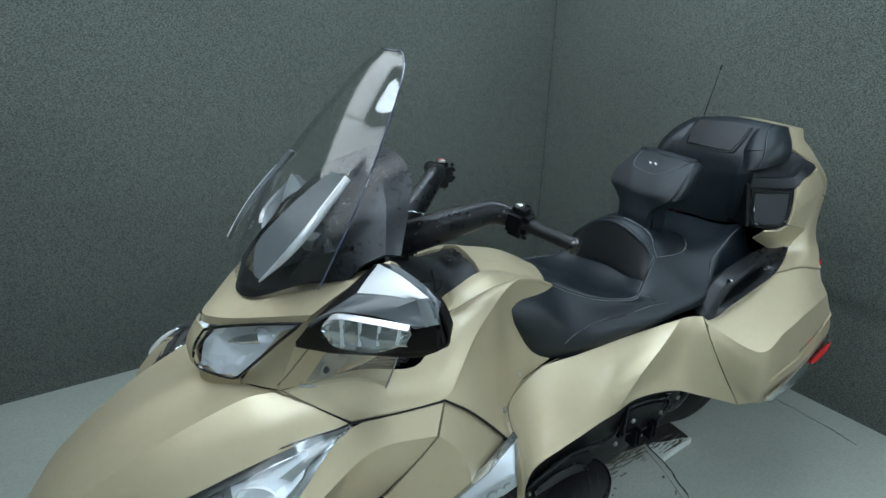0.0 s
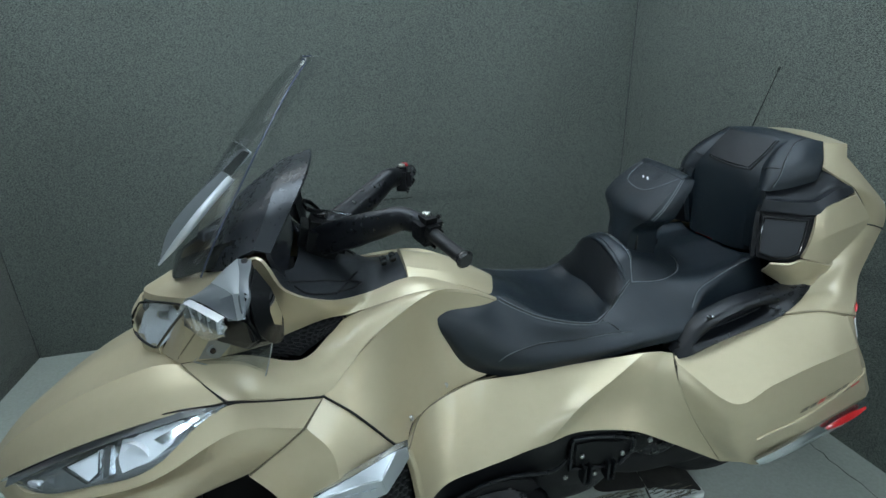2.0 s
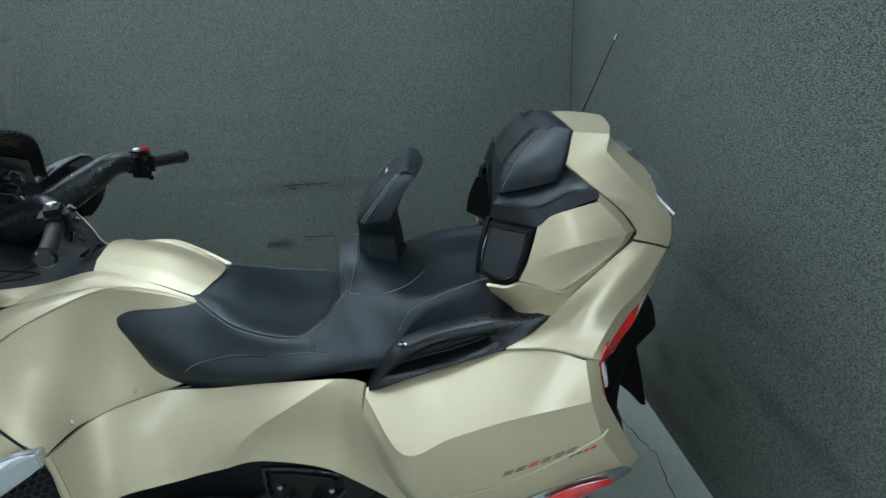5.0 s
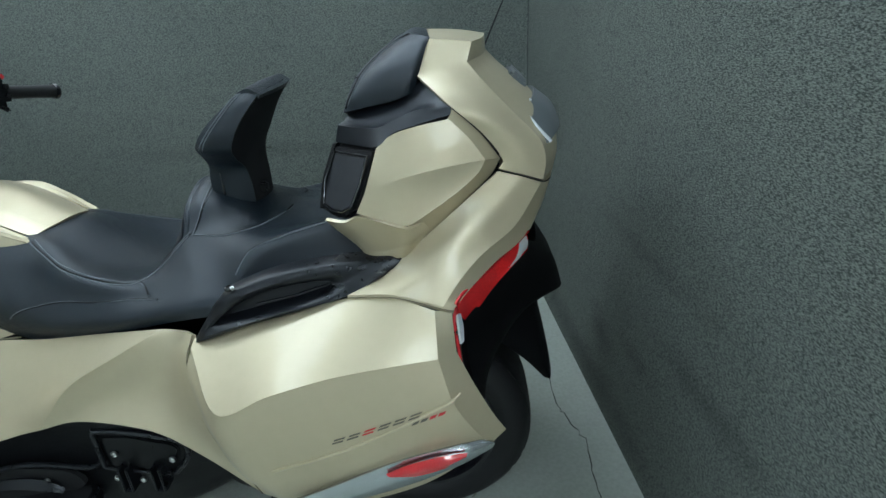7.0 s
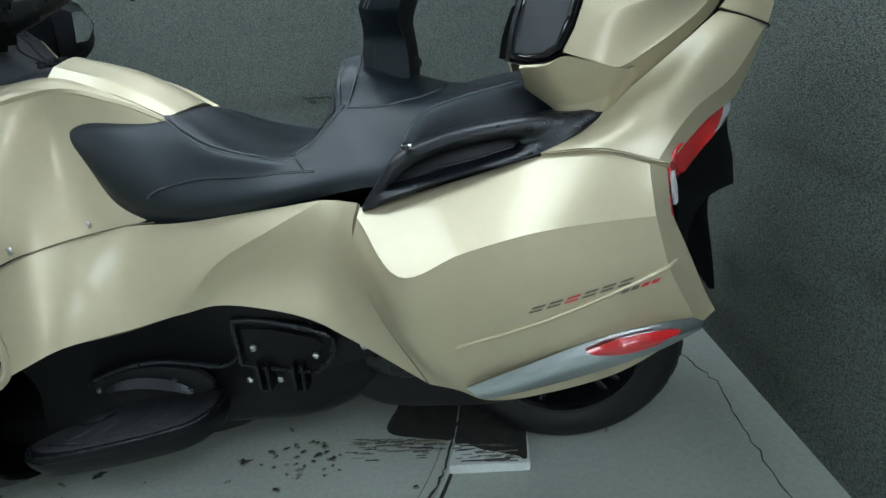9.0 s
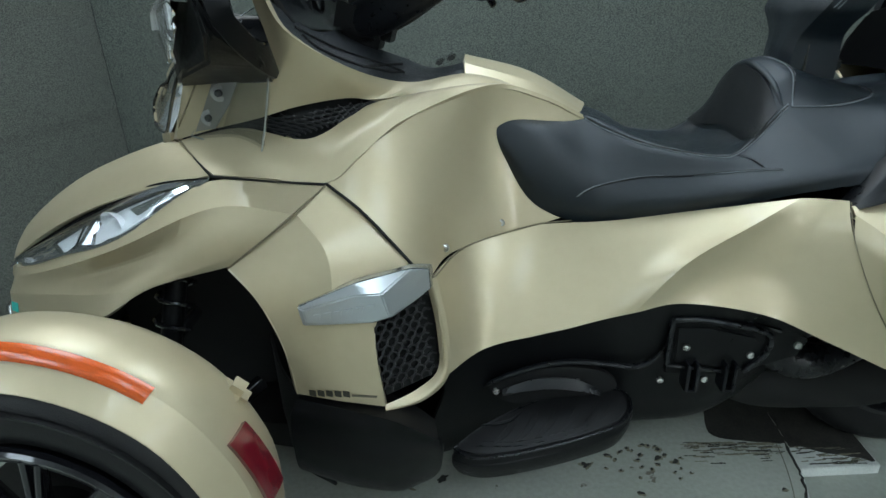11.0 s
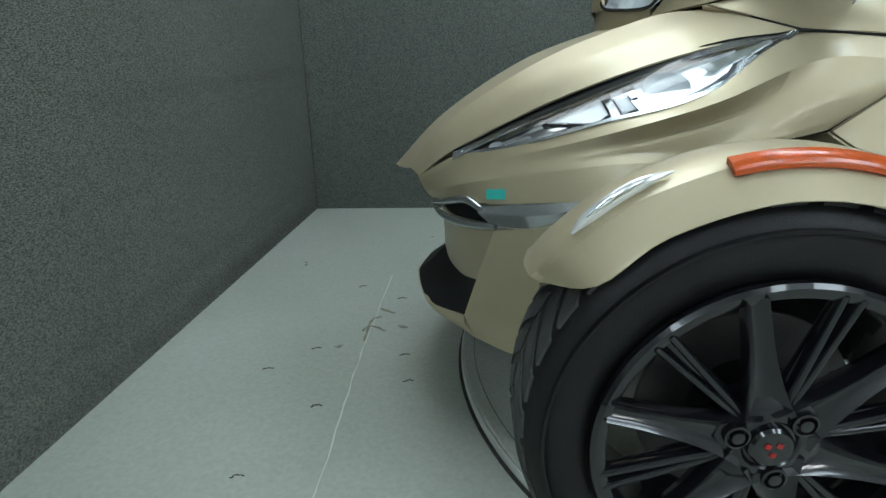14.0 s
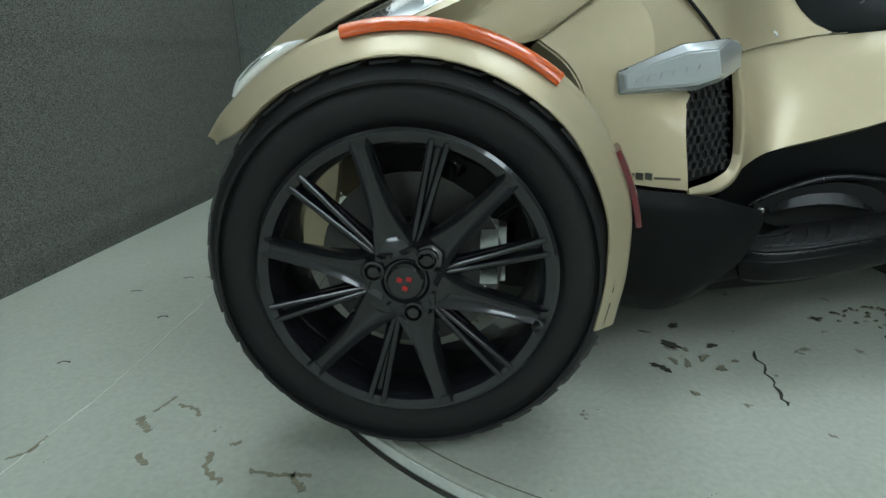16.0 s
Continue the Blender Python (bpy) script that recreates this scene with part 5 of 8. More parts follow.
for s in (1, -1):
    f = (lambda r: r) if s == 1 else (lambda r: flip([r])[0])
    push = lambda r, d: [(x, y + d, z) for x, y, z in r]
    mid = [tuple((a + b) / 2 for a, b in zip(p, q)) for p, q in zip(GRAB_OUT, GRAB_IN)]
    near = [tuple(a * 0.86 + b * 0.14 for a, b in zip(p, q)) for p, q in zip(GRAB_OUT, GRAB_IN)]
    nigh = [tuple(a * 0.16 + b * 0.84 for a, b in zip(p, q)) for p, q in zip(GRAB_OUT, GRAB_IN)]
    grab = part("grab_handle", hoop([f(push(GRAB_OUT, 0.034)), f(GRAB_OUT), f(push(near, -0.007)), f(push(mid, -0.011)), f(push(nigh, -0.006)), f(push(GRAB_IN, 0.002)), f(push(GRAB_IN, 0.034))], 56), HANDLE_BLACK, trike, "black plastic grab handle with an open grip", 50)
    part("handle_recess", sheet([f([(1.300, -0.282, 0.712), (1.400, -0.280, 0.730), (1.480, -0.274, 0.746), (1.555, -0.266, 0.776)]), f([(1.316, -0.272, 0.740), (1.400, -0.268, 0.766), (1.480, -0.262, 0.782), (1.555, -0.256, 0.795)]), f([(1.335, -0.250, 0.765), (1.410, -0.246, 0.790), (1.490, -0.244, 0.803), (1.555, -0.242, 0.808)])], 5, 0.006), HANDLE_BLACK, grab)
    part("handle_rib", tube(f([(1.385, -0.282, 0.740), (1.450, -0.278, 0.752), (1.525, -0.272, 0.772)]), 0.003, 8, 4), HANDLE_BLACK, grab)
    if s == 1:
        bolt((1.347, -0.300, 0.784), (0, -0.4, 1), 0.007, grab, material=GLOSS_BLACK)
        bolt((1.356, -0.303, 0.786), (0, -0.6, 1), 0.004, grab, material=STEEL)

# tail, luggage trunk
tail_net = [
    [(1.565, -0.316, 0.772), (1.650, -0.338, 0.781), (1.732, -0.354, 0.765), (1.750, -0.352, 0.759)],
    [(1.628, -0.295, 0.797), (1.705, -0.318, 0.812), (1.763, -0.327, 0.802), (1.781, -0.318, 0.781)],
    [(1.664, -0.279, 0.827), (1.740, -0.296, 0.845), (1.803, -0.288, 0.831), (1.825, -0.272, 0.806)],
    [(1.760, -0.252, 0.902), (1.812, -0.260, 0.896), (1.862, -0.250, 0.866), (1.884, -0.224, 0.839)],
    [(1.832, -0.237, 0.961), (1.873, -0.236, 0.951), (1.908, -0.229, 0.936), (1.926, -0.190, 0.925)]]
both("tail_panel", tail_net, GOLD, thick=0.008, sharp_cols=(2,), smooth=18)
part("tail_back", sheet(half([
    [(1.926, -0.190, 0.925), (1.946, -0.100, 0.924), (1.952, 0, 0.924)],
    [(1.907, -0.200, 0.878), (1.930, -0.110, 0.868), (1.938, 0, 0.866)],
    [(1.886, -0.216, 0.838), (1.905, -0.120, 0.810), (1.915, 0, 0.800)]]), 5, 0.008), GOLD, trike)
TRUNK_RIM = [(1.753, -0.258, 1.059), (1.786, -0.262, 1.026), (1.811, -0.265, 0.991), (1.793, -0.272, 0.965), (1.738, -0.288, 0.926), (1.678, -0.300, 0.893)]
TRUNK_SEAM = [(1.760, -0.241, 1.072), (1.806, -0.235, 1.027), (1.838, -0.231, 0.983), (1.818, -0.235, 0.952), (1.760, -0.248, 0.900), (1.690, -0.268, 0.846)]
face_net = [
    [(1.633, -0.271, 1.019), (1.660, -0.271, 1.040), (1.700, -0.268, 1.051), (1.753, -0.258, 1.059)],
    [(1.622, -0.285, 0.985), (1.672, -0.284, 0.998), (1.728, -0.277, 1.014), (1.786, -0.262, 1.026)],
    [(1.610, -0.293, 0.950), (1.670, -0.292, 0.972), (1.738, -0.284, 0.985), (1.811, -0.265, 0.991)],
    [(1.601, -0.296, 0.932), (1.660, -0.296, 0.938), (1.728, -0.285, 0.950), (1.793, -0.272, 0.965)],
    [(1.593, -0.297, 0.917), (1.638, -0.302, 0.904), (1.678, -0.300, 0.893), (1.738, -0.288, 0.926)]]
trunk_side = both("trunk_side", face_net, GOLD, smooth=9, sharp_rows=(2,), thick=0.008)
both("trunk_bevel", [TRUNK_RIM, [tuple(a * 0.45 + b * 0.55 for a, b in zip(p, q)) for p, q in zip(TRUNK_RIM, TRUNK_SEAM)], TRUNK_SEAM], GOLD, thick=0.006, sharp_cols=(2,), smooth=25)
both("trunk_underside", [
    [(1.5326, -0.2620, 0.8978), (1.5690, -0.2830, 0.9005), (1.5974, -0.2900, 0.9111), (1.6343, -0.2990, 0.9046), (1.6785, -0.3010, 0.8917), (1.7085, -0.2710, 0.8957)],
    [(1.5406, -0.2460, 0.8800), (1.5747, -0.2660, 0.8721), (1.6031, -0.2770, 0.8682), (1.6377, -0.2840, 0.8669), (1.6790, -0.2920, 0.8708), (1.7090, -0.2620, 0.8748)],
    [(1.5442, -0.2320, 0.8659), (1.5794, -0.2500, 0.8463), (1.6083, -0.2640, 0.8348), (1.6350, -0.2720, 0.8388), (1.6736, -0.2840, 0.8551), (1.7036, -0.2540, 0.8591)],
    [(1.5465, -0.2260, 0.8607), (1.5812, -0.2420, 0.8367), (1.6087, -0.2620, 0.8173), (1.6377, -0.2710, 0.8218), (1.6648, -0.2760, 0.8279), (1.6948, -0.2460, 0.8319)]], GOLD, thick=0.006, smooth=25, sharp_rows=(2,))
lid_net = [
    [(1.7234, -0.1528, 1.1743), (1.760, -0.158, 1.171), (1.7947, -0.160, 1.1666)],
    [(1.697, -0.185, 1.123), (1.745, -0.184, 1.130), (1.786, -0.176, 1.136)],
    [(1.728, -0.214, 1.098), (1.775, -0.208, 1.100), (1.815, -0.192, 1.103)],
    [(1.760, -0.242, 1.073), (1.810, -0.232, 1.063), (1.856, -0.205, 1.060)],
    [(1.808, -0.236, 1.028), (1.858, -0.233, 1.020), (1.905, -0.215, 1.010)],
    [(1.840, -0.233, 0.984), (1.880, -0.234, 0.978), (1.916, -0.223, 0.973)],
    [(1.834, -0.236, 0.966), (1.873, -0.234, 0.954), (1.911, -0.229, 0.941)]]
both("trunk_lid", lid_net, GOLD, thick=0.008, sharp_rows=(1,), smooth=25)
part("trunk_lid_back", sheet(half([
    [(1.7947, -0.160, 1.1666), (1.815, -0.080, 1.167), (1.822, 0, 1.167)],
    [(1.786, -0.176, 1.136), (1.815, -0.090, 1.138), (1.823, 0, 1.138)],
    [(1.815, -0.192, 1.103), (1.845, -0.100, 1.108), (1.853, 0, 1.108)],
    [(1.856, -0.205, 1.060), (1.893, -0.110, 1.066), (1.903, 0, 1.066)],
    [(1.905, -0.215, 1.010), (1.938, -0.115, 1.014), (1.948, 0, 1.014)],
    [(1.916, -0.223, 0.973), (1.950, -0.120, 0.972), (1.960, 0, 0.972)],
    [(1.911, -0.229, 0.941), (1.945, -0.120, 0.935), (1.955, 0, 0.933)]]), 6, 0.008, sharp_rows=(1,)), GOLD, trike, smooth=24)
part("trunk_lid_top", sheet(half([
    [(1.7234, -0.1528, 1.1743), (1.714, -0.070, 1.180), (1.708, 0, 1.180)],
    [(1.760, -0.158, 1.171), (1.766, -0.075, 1.176), (1.770, 0, 1.176)],
    [(1.7947, -0.160, 1.1666), (1.815, -0.080, 1.167), (1.822, 0, 1.167)]]), 5, 0.008), GOLD, trike)
for s in (1, -1):
    f = (lambda r: r) if s == 1 else (lambda r: flip([r])[0])
    part("panel_gap", tube(f(TRUNK_SEAM + [(1.663, -0.276, 0.829)]), 0.0013, 8, 5, sharp=(2,)), DARK, trike)
    part("panel_gap", tube(f([(1.833, -0.2365, 0.9635), (1.873, -0.2365, 0.9520), (1.911, -0.2300, 0.9380), (1.930, -0.185, 0.930)]), 0.0011, 8, 4), DARK, trike)
    part("panel_gap", tube(f([(1.565, -0.318, 0.769), (1.650, -0.339, 0.777), (1.732, -0.356, 0.762), (1.750, -0.353, 0.756)]), 0.0009, 8, 4), SEAM_SHADE, trike)
    part("seam_flange", tube(f([(1.565, -0.311, 0.767), (1.650, -0.332, 0.775), (1.732, -0.349, 0.760), (1.748, -0.346, 0.754)]), 0.0055, 8, 4), GOLD, trike)
brake = part("high_brake_lamp", sheet(half([
    [(1.882, -0.160, 1.053), (1.908, -0.085, 1.060), (1.918, 0, 1.061)],
    [(1.906, -0.186, 1.026), (1.941, -0.095, 1.034), (1.952, 0, 1.034)],
    [(1.926, -0.198, 1.000), (1.957, -0.100, 1.004), (1.968, 0, 1.004)]]), 5, 0.012), CAP_GREY, trike, "grey-lensed high brake lamp with a chrome edge")
for s in (1, -1):
    f = (lambda r: r) if s == 1 else (lambda r: flip([r])[0])
    part("lamp_edge", tube(f([(1.900, -0.112, 1.057), (1.885, -0.158, 1.048), (1.903, -0.187, 1.026), (1.928, -0.197, 0.999)]), 0.0032, 8, 4, sharp=(2,)), EDGE_SILVER, brake, "chrome edge")
part("lid_latch", block((0.040, 0.110, 0.018), Matrix.Translation((1.882, -0.01, 1.086)) @ Matrix.Rotation(radians(42), 4, "Y"), 0.006), CAP_GREY, trike)
part("trunk_core", block((0.10, 0.37, 0.18), Matrix.Translation((1.640, 0.02, 0.945)), 0.02), DARK, trike)
part("trunk_core", block((0.22, 0.40, 0.25), Matrix.Translation((1.73, 0.01, 0.97)), 0.03), DARK, trike)

COVER = [(1.5454, -0.181, 1.008), (1.588, -0.222, 1.012), (1.631, -0.268, 1.018), (1.616, -0.284, 0.968), (1.594, -0.297, 0.919), (1.570, -0.286, 0.903), (1.540, -0.255, 0.896), (1.515, -0.223, 0.900), (1.522, -0.208, 0.950)]
for s in (1, -1):
    f = (lambda r: r) if s == 1 else flip
    pod = part("speaker_pod", sheet(f([
        [(1.546, -0.178, 1.010), (1.587, -0.222, 1.014), (1.633, -0.269, 1.021), (1.660, -0.269, 1.041), (1.700, -0.266, 1.053), (1.757, -0.250, 1.064)],
        [(1.554, -0.178, 1.040), (1.590, -0.214, 1.042), (1.635, -0.250, 1.048), (1.668, -0.252, 1.062), (1.705, -0.247, 1.074), (1.757, -0.240, 1.074)],
        [(1.566, -0.168, 1.047), (1.600, -0.198, 1.045), (1.640, -0.224, 1.048), (1.676, -0.224, 1.060), (1.706, -0.219, 1.076), (1.738, -0.216, 1.094)],
        [(1.572, -0.150, 1.062), (1.612, -0.172, 1.068), (1.660, -0.184, 1.078), (1.684, -0.186, 1.090), (1.702, -0.184, 1.106), (1.716, -0.196, 1.114)]]), 6, 0.012, sharp_rows=(1,)), POD_BLACK, trike, "black speaker pod beside the backrest", smooth=30)
    part("speaker_cover", plate([Vector(p) for p in f([COVER])[0]], (0.030, 0.024 * s, -0.002), 0.006), PLASTIC, pod, "black speaker cover with a padded panel")
    inner = [tuple(c + (p[i] - c) * 0.80 + (-0.004, -0.004, 0)[i] for i, c in enumerate((1.573, -0.240, 0.958))) for p in COVER]
    part("cover_panel", plate([Vector(p) for p in f([inner])[0]], (0.010, 0.008 * s, 0), 0.004), LEATHER_INSERT, pod, "padded black vinyl panel")
    part("cover_piping", tube(f([inner + inner[:1]])[0], 0.0022, 6, 1), GLOSS_BLACK, pod)
    part("pod_wall", sheet(f([
        [(1.546, -0.181, 1.008), (1.526, -0.206, 0.950), (1.518, -0.222, 0.900)],
        [(1.600, -0.135, 1.020), (1.600, -0.130, 0.945), (1.600, -0.125, 0.870)]]), 3, 0.01), PLASTIC, pod)

# seat
seat_net = half([
    [(0.684, -0.152, 0.735), (0.668, -0.152, 0.785), (0.676, -0.133, 0.817), (0.692, -0.100, 0.824), (0.705, -0.050, 0.822), (0.715, 0, 0.820)],
    [(0.740, -0.170, 0.652), (0.736, -0.184, 0.715), (0.752, -0.166, 0.782), (0.775, -0.112, 0.810), (0.785, -0.060, 0.816), (0.790, 0, 0.818)],
    [(0.835, -0.182, 0.612), (0.838, -0.200, 0.660), (0.855, -0.188, 0.712), (0.862, -0.112, 0.796), (0.872, -0.060, 0.802), (0.880, 0, 0.804)],
    [(0.935, -0.205, 0.622), (0.940, -0.220, 0.668), (0.945, -0.196, 0.712), (0.952, -0.166, 0.764), (0.962, -0.085, 0.758), (0.966, 0, 0.756)],
    [(1.035, -0.228, 0.645), (1.040, -0.240, 0.684), (1.045, -0.212, 0.720), (1.040, -0.186, 0.748), (1.050, -0.090, 0.728), (1.055, 0, 0.722)],
    [(1.125, -0.248, 0.672), (1.130, -0.256, 0.702), (1.125, -0.220, 0.726), (1.108, -0.180, 0.743), (1.118, -0.090, 0.732), (1.122, 0, 0.728)],
    [(1.195, -0.262, 0.692), (1.200, -0.264, 0.719), (1.190, -0.228, 0.742), (1.150, -0.160, 0.764), (1.160, -0.085, 0.750), (1.164, 0, 0.750)],
    [(1.255, -0.272, 0.706), (1.260, -0.269, 0.733), (1.248, -0.233, 0.758), (1.202, -0.136, 0.818), (1.194, -0.082, 0.868), (1.190, 0, 0.892)],
    [(1.320, -0.276, 0.716), (1.325, -0.264, 0.746), (1.308, -0.232, 0.772), (1.246, -0.130, 0.832), (1.230, -0.078, 0.882), (1.222, 0, 0.900)],
    [(1.362, -0.262, 0.722), (1.362, -0.244, 0.770), (1.368, -0.222, 0.820), (1.316, -0.132, 0.834), (1.298, -0.078, 0.862), (1.288, 0, 0.876)],
    [(1.430, -0.240, 0.738), (1.430, -0.222, 0.790), (1.432, -0.203, 0.842), (1.410, -0.140, 0.834), (1.400, -0.078, 0.838), (1.395, 0, 0.842)],
    [(1.520, -0.222, 0.752), (1.520, -0.200, 0.802), (1.512, -0.178, 0.857), (1.500, -0.125, 0.842), (1.490, -0.065, 0.838), (1.485, 0, 0.838)],
    [(1.605, -0.205, 0.770), (1.600, -0.182, 0.815), (1.588, -0.158, 0.866), (1.580, -0.110, 0.856), (1.575, -0.060, 0.850), (1.570, 0, 0.848)]])
seat = part("seat", sheet(seat_net, 6, 0.014, centre=(1.1, 0, 0.4), sharp_rows=(6, 7)), LEATHER, trike, "black vinyl two-person seat with grey double stitching", smooth=30)
seat_tree = tree_of(seat)
low_edge, top_edge = [[Vector(p) for p in seat_net[k][3:8]] for k in (6, 7)]
part("lumbar_rim", tube([p + Vector((0.004, 0, -0.004)) for p in top_edge], [0.003, 0.007, 0.008, 0.007, 0.003], 14, 8), LEATHER, seat, "padded rim of the lumbar support")
# Second vinyl sheet laid over the whole front face of the hump.
part("lumbar_insert", sheet([[a.lerp(b, u) + Vector((-0.004, 0, 0.003)) for a, b in zip(low_edge, top_edge)] for u in (0.06, 0.35, 0.65, 0.93)], 6, 0.005, centre=(1.3, 0, 0.8)), LEATHER_INSERT, seat, "matt black grained sheet over the lumbar front")


def stitched(pts, tree, parent, gap=0.0):
    """A seam on both machine sides: a dark joint with thread beside it."""
    for k in (1, -1):
        line = pts if k == 1 else flip([pts])[0]
        seam(line, tree, parent, DARK, 0.0016, "seam_joint")
        for d in ((gap, -gap) if gap else ()):
            seam([(x + d * 0.4, y + d * k, z + abs(d) * 0.3) for x, y, z in line], tree, parent, THREAD, 0.0014)
        if not gap:
            seam([(x, y - 0.004 * k, z + 0.003) for x, y, z in line], tree, parent, THREAD, 0.0014)


stitched([(0.846, -0.098, 0.800), (0.90, -0.14, 0.785), (0.952, -0.166, 0.766), (1.04, -0.188, 0.749), (1.09, -0.189, 0.746), (1.108, -0.180, 0.745), (1.150, -0.160, 0.768), (1.212, -0.136, 0.825)], seat_tree, seat, 0.0055)
stitched([(1.222, -0.130, 0.818), (1.236, -0.085, 0.875), (1.236, -0.04, 0.895), (1.228, 0.0, 0.90), (1.226, 0.02, 0.90)], seat_tree, seat, 0.006)
stitched([(0.798, -0.175, 0.648), (0.85, -0.20, 0.69), (0.935, -0.20, 0.710), (1.03, -0.215, 0.716), (1.116, -0.222, 0.727), (1.17, -0.24, 0.735)], seat_tree, seat)
stitched([(1.113, -0.186, 0.747), (1.13, -0.20, 0.740), (1.145, -0.222, 0.732)], seat_tree, seat)
stitched([(1.340, -0.235, 0.775), (1.366, -0.220, 0.822), (1.43, -0.202, 0.844), (1.512, -0.177, 0.860), (1.588, -0.157, 0.868)], seat_tree, seat)
stitched([(1.222, -0.130, 0.815), (1.30, -0.150, 0.826), (1.355, -0.130, 0.836), (1.39, -0.08, 0.842), (1.40, -0.03, 0.845)], seat_tree, seat)

# rider's backrest: a T-shaped pad
REST = [(0.866, 1.240, 1.330, 0.058), (0.905, 1.236, 1.330, 0.060), (0.940, 1.242, 1.326, 0.066), (0.966, 1.246, 1.322, 0.092), (0.992, 1.250, 1.328, 0.124), (1.020, 1.268, 1.340, 0.131), (1.050, 1.298, 1.358, 0.126), (1.078, 1.334, 1.380, 0.117), (1.092, 1.354, 1.392, 0.106)]
YR = 0.002


def rest_rows(front):
    rows = []
    for z, xf, xb, w in REST:
        if front:
            side = [(xb, -w, z - 0.006), (xf + 0.030, -w * 1.01, z - 0.003), (xf + 0.006, -w * 0.95, z + 0.001), (xf, -w * 0.45, z + 0.002)]
            rows.append([*[(x, YR + y, zz) for x, y, zz in side], (xf - 0.001, YR, z), *[(x, YR - y, zz) for x, y, zz in side[::-1]]])
        else:
            rows.append([(xb + d, YR + w * 0.97 * u, z - 0.006) for u, d in ((-1, 0), (-0.5, 0.010), (0, 0.013), (0.5, 0.010), (1, 0))])
    return rows


rest = part("rider_backrest", sheet(rest_rows(True), 5, 0.02, centre=(1.5, 0, 0.95), sharp_cols=(2, 6), roll=0.006), LEATHER, trike, "black vinyl rider's backrest with a small silver emblem", smooth=40)
part("rest_shell", sheet(rest_rows(False), 5, 0.01, centre=(1.2, 0, 0.95)), DARK, rest, "matt black rear shell")
part("rest_cap", sheet([[(1.354, YR - 0.104, 1.093), (1.352, YR, 1.094), (1.354, YR + 0.104, 1.093)], [(1.374, YR - 0.104, 1.099), (1.374, YR, 1.101), (1.374, YR + 0.104, 1.099)], [(1.396, YR - 0.102, 1.086), (1.408, YR, 1.088), (1.396, YR + 0.102, 1.086)]], 5, 0.008, centre=(1.38, 0, 0.9)), LEATHER, rest)
rest_tree = tree_of(rest)
seam([(1.350, YR - 0.092, 1.092), (1.322, YR - 0.068, 1.062), (1.298, YR - 0.030, 1.040), (1.296, YR + 0.030, 1.038), (1.306, YR + 0.072, 1.046), (1.330, YR + 0.086, 1.070), (1.350, YR + 0.088, 1.092)], rest_tree, rest, radius=0.0014)
for k in (1, -1):
    for d in (0.0, 0.007):
        seam([(1.354 + d, YR + 0.103 * k, 1.093), (1.318 + d, YR + 0.122 * k, 1.056), (1.286 + d, YR + 0.128 * k, 1.018), (1.266 + d, YR + 0.120 * k, 0.992)], rest_tree, rest, radius=0.0013)
for dy, dz, a in ((-0.010, 0.006, 0.5), (0.010, 0.004, 0.5), (-0.001, -0.008, 0.5)):
    q = lay([(1.320, 0.015 + dy, 1.062 + dz), (1.320, 0.015 + dy, 1.064 + dz)], rest_tree, 0.001, 1)[0]
    part("emblem", block((0.002, 0.012, 0.005), Matrix.Translation(q) @ Matrix.Rotation(radians(42), 4, "Y") @ Matrix.Rotation(a, 4, "X"), 0.0006), EMBLEM, rest)
part("rest_post", block((0.080, 0.100, 0.075), Matrix.Translation((1.288, YR, 0.850)) @ Matrix.Rotation(radians(4), 4, "Y"), 0.014), LEATHER, rest)
part("rest_strap", block((0.006, 0.006, 0.055), Matrix.Translation((1.268, YR - 0.060, 0.905)), 0.002), GLOSS_BLACK, rest)
part("rest_hinge", block((0.030, 0.016, 0.022), Matrix.Translation((1.338, YR - 0.03, 0.885)), 0.004), PLASTIC, rest)

# pillion backrest
back_net = half([
    [(1.640, -0.125, 0.865), (1.588, -0.106, 0.862), (1.568, -0.060, 0.858), (1.562, 0, 0.856)],
    [(1.640, -0.136, 0.950), (1.592, -0.118, 0.950), (1.576, -0.070, 0.948), (1.571, 0, 0.946)],
    [(1.650, -0.152, 1.030), (1.590, -0.134, 1.030), (1.578, -0.085, 1.030), (1.576, 0, 1.030)],
    [(1.660, -0.152, 1.080), (1.596, -0.128, 1.084), (1.588, -0.085, 1.088), (1.586, 0, 1.088)],
    [(1.690, -0.142, 1.140), (1.632, -0.116, 1.140), (1.624, -0.085, 1.138), (1.622, 0, 1.137)],
    [(1.720, -0.140, 1.174), (1.672, -0.116, 1.174), (1.662, -0.075, 1.173), (1.656, 0, 1.172)]])
back = part("pillion_backrest", sheet(back_net, 7, 0.03, centre=(1.75, 0, 1.0), roll=0.01), LEATHER, trike, "black vinyl passenger backrest with stitched panels")
part("top_roll", sheet(half([
    [(1.672, -0.120, 1.173), (1.664, -0.070, 1.172), (1.657, 0, 1.171)],
    [(1.700, -0.140, 1.181), (1.690, -0.070, 1.184), (1.686, 0, 1.184)],
    [(1.724, -0.150, 1.175), (1.716, -0.070, 1.180), (1.710, 0, 1.180)]]), 5, 0.012), LEATHER, back)
back_tree = tree_of(back)
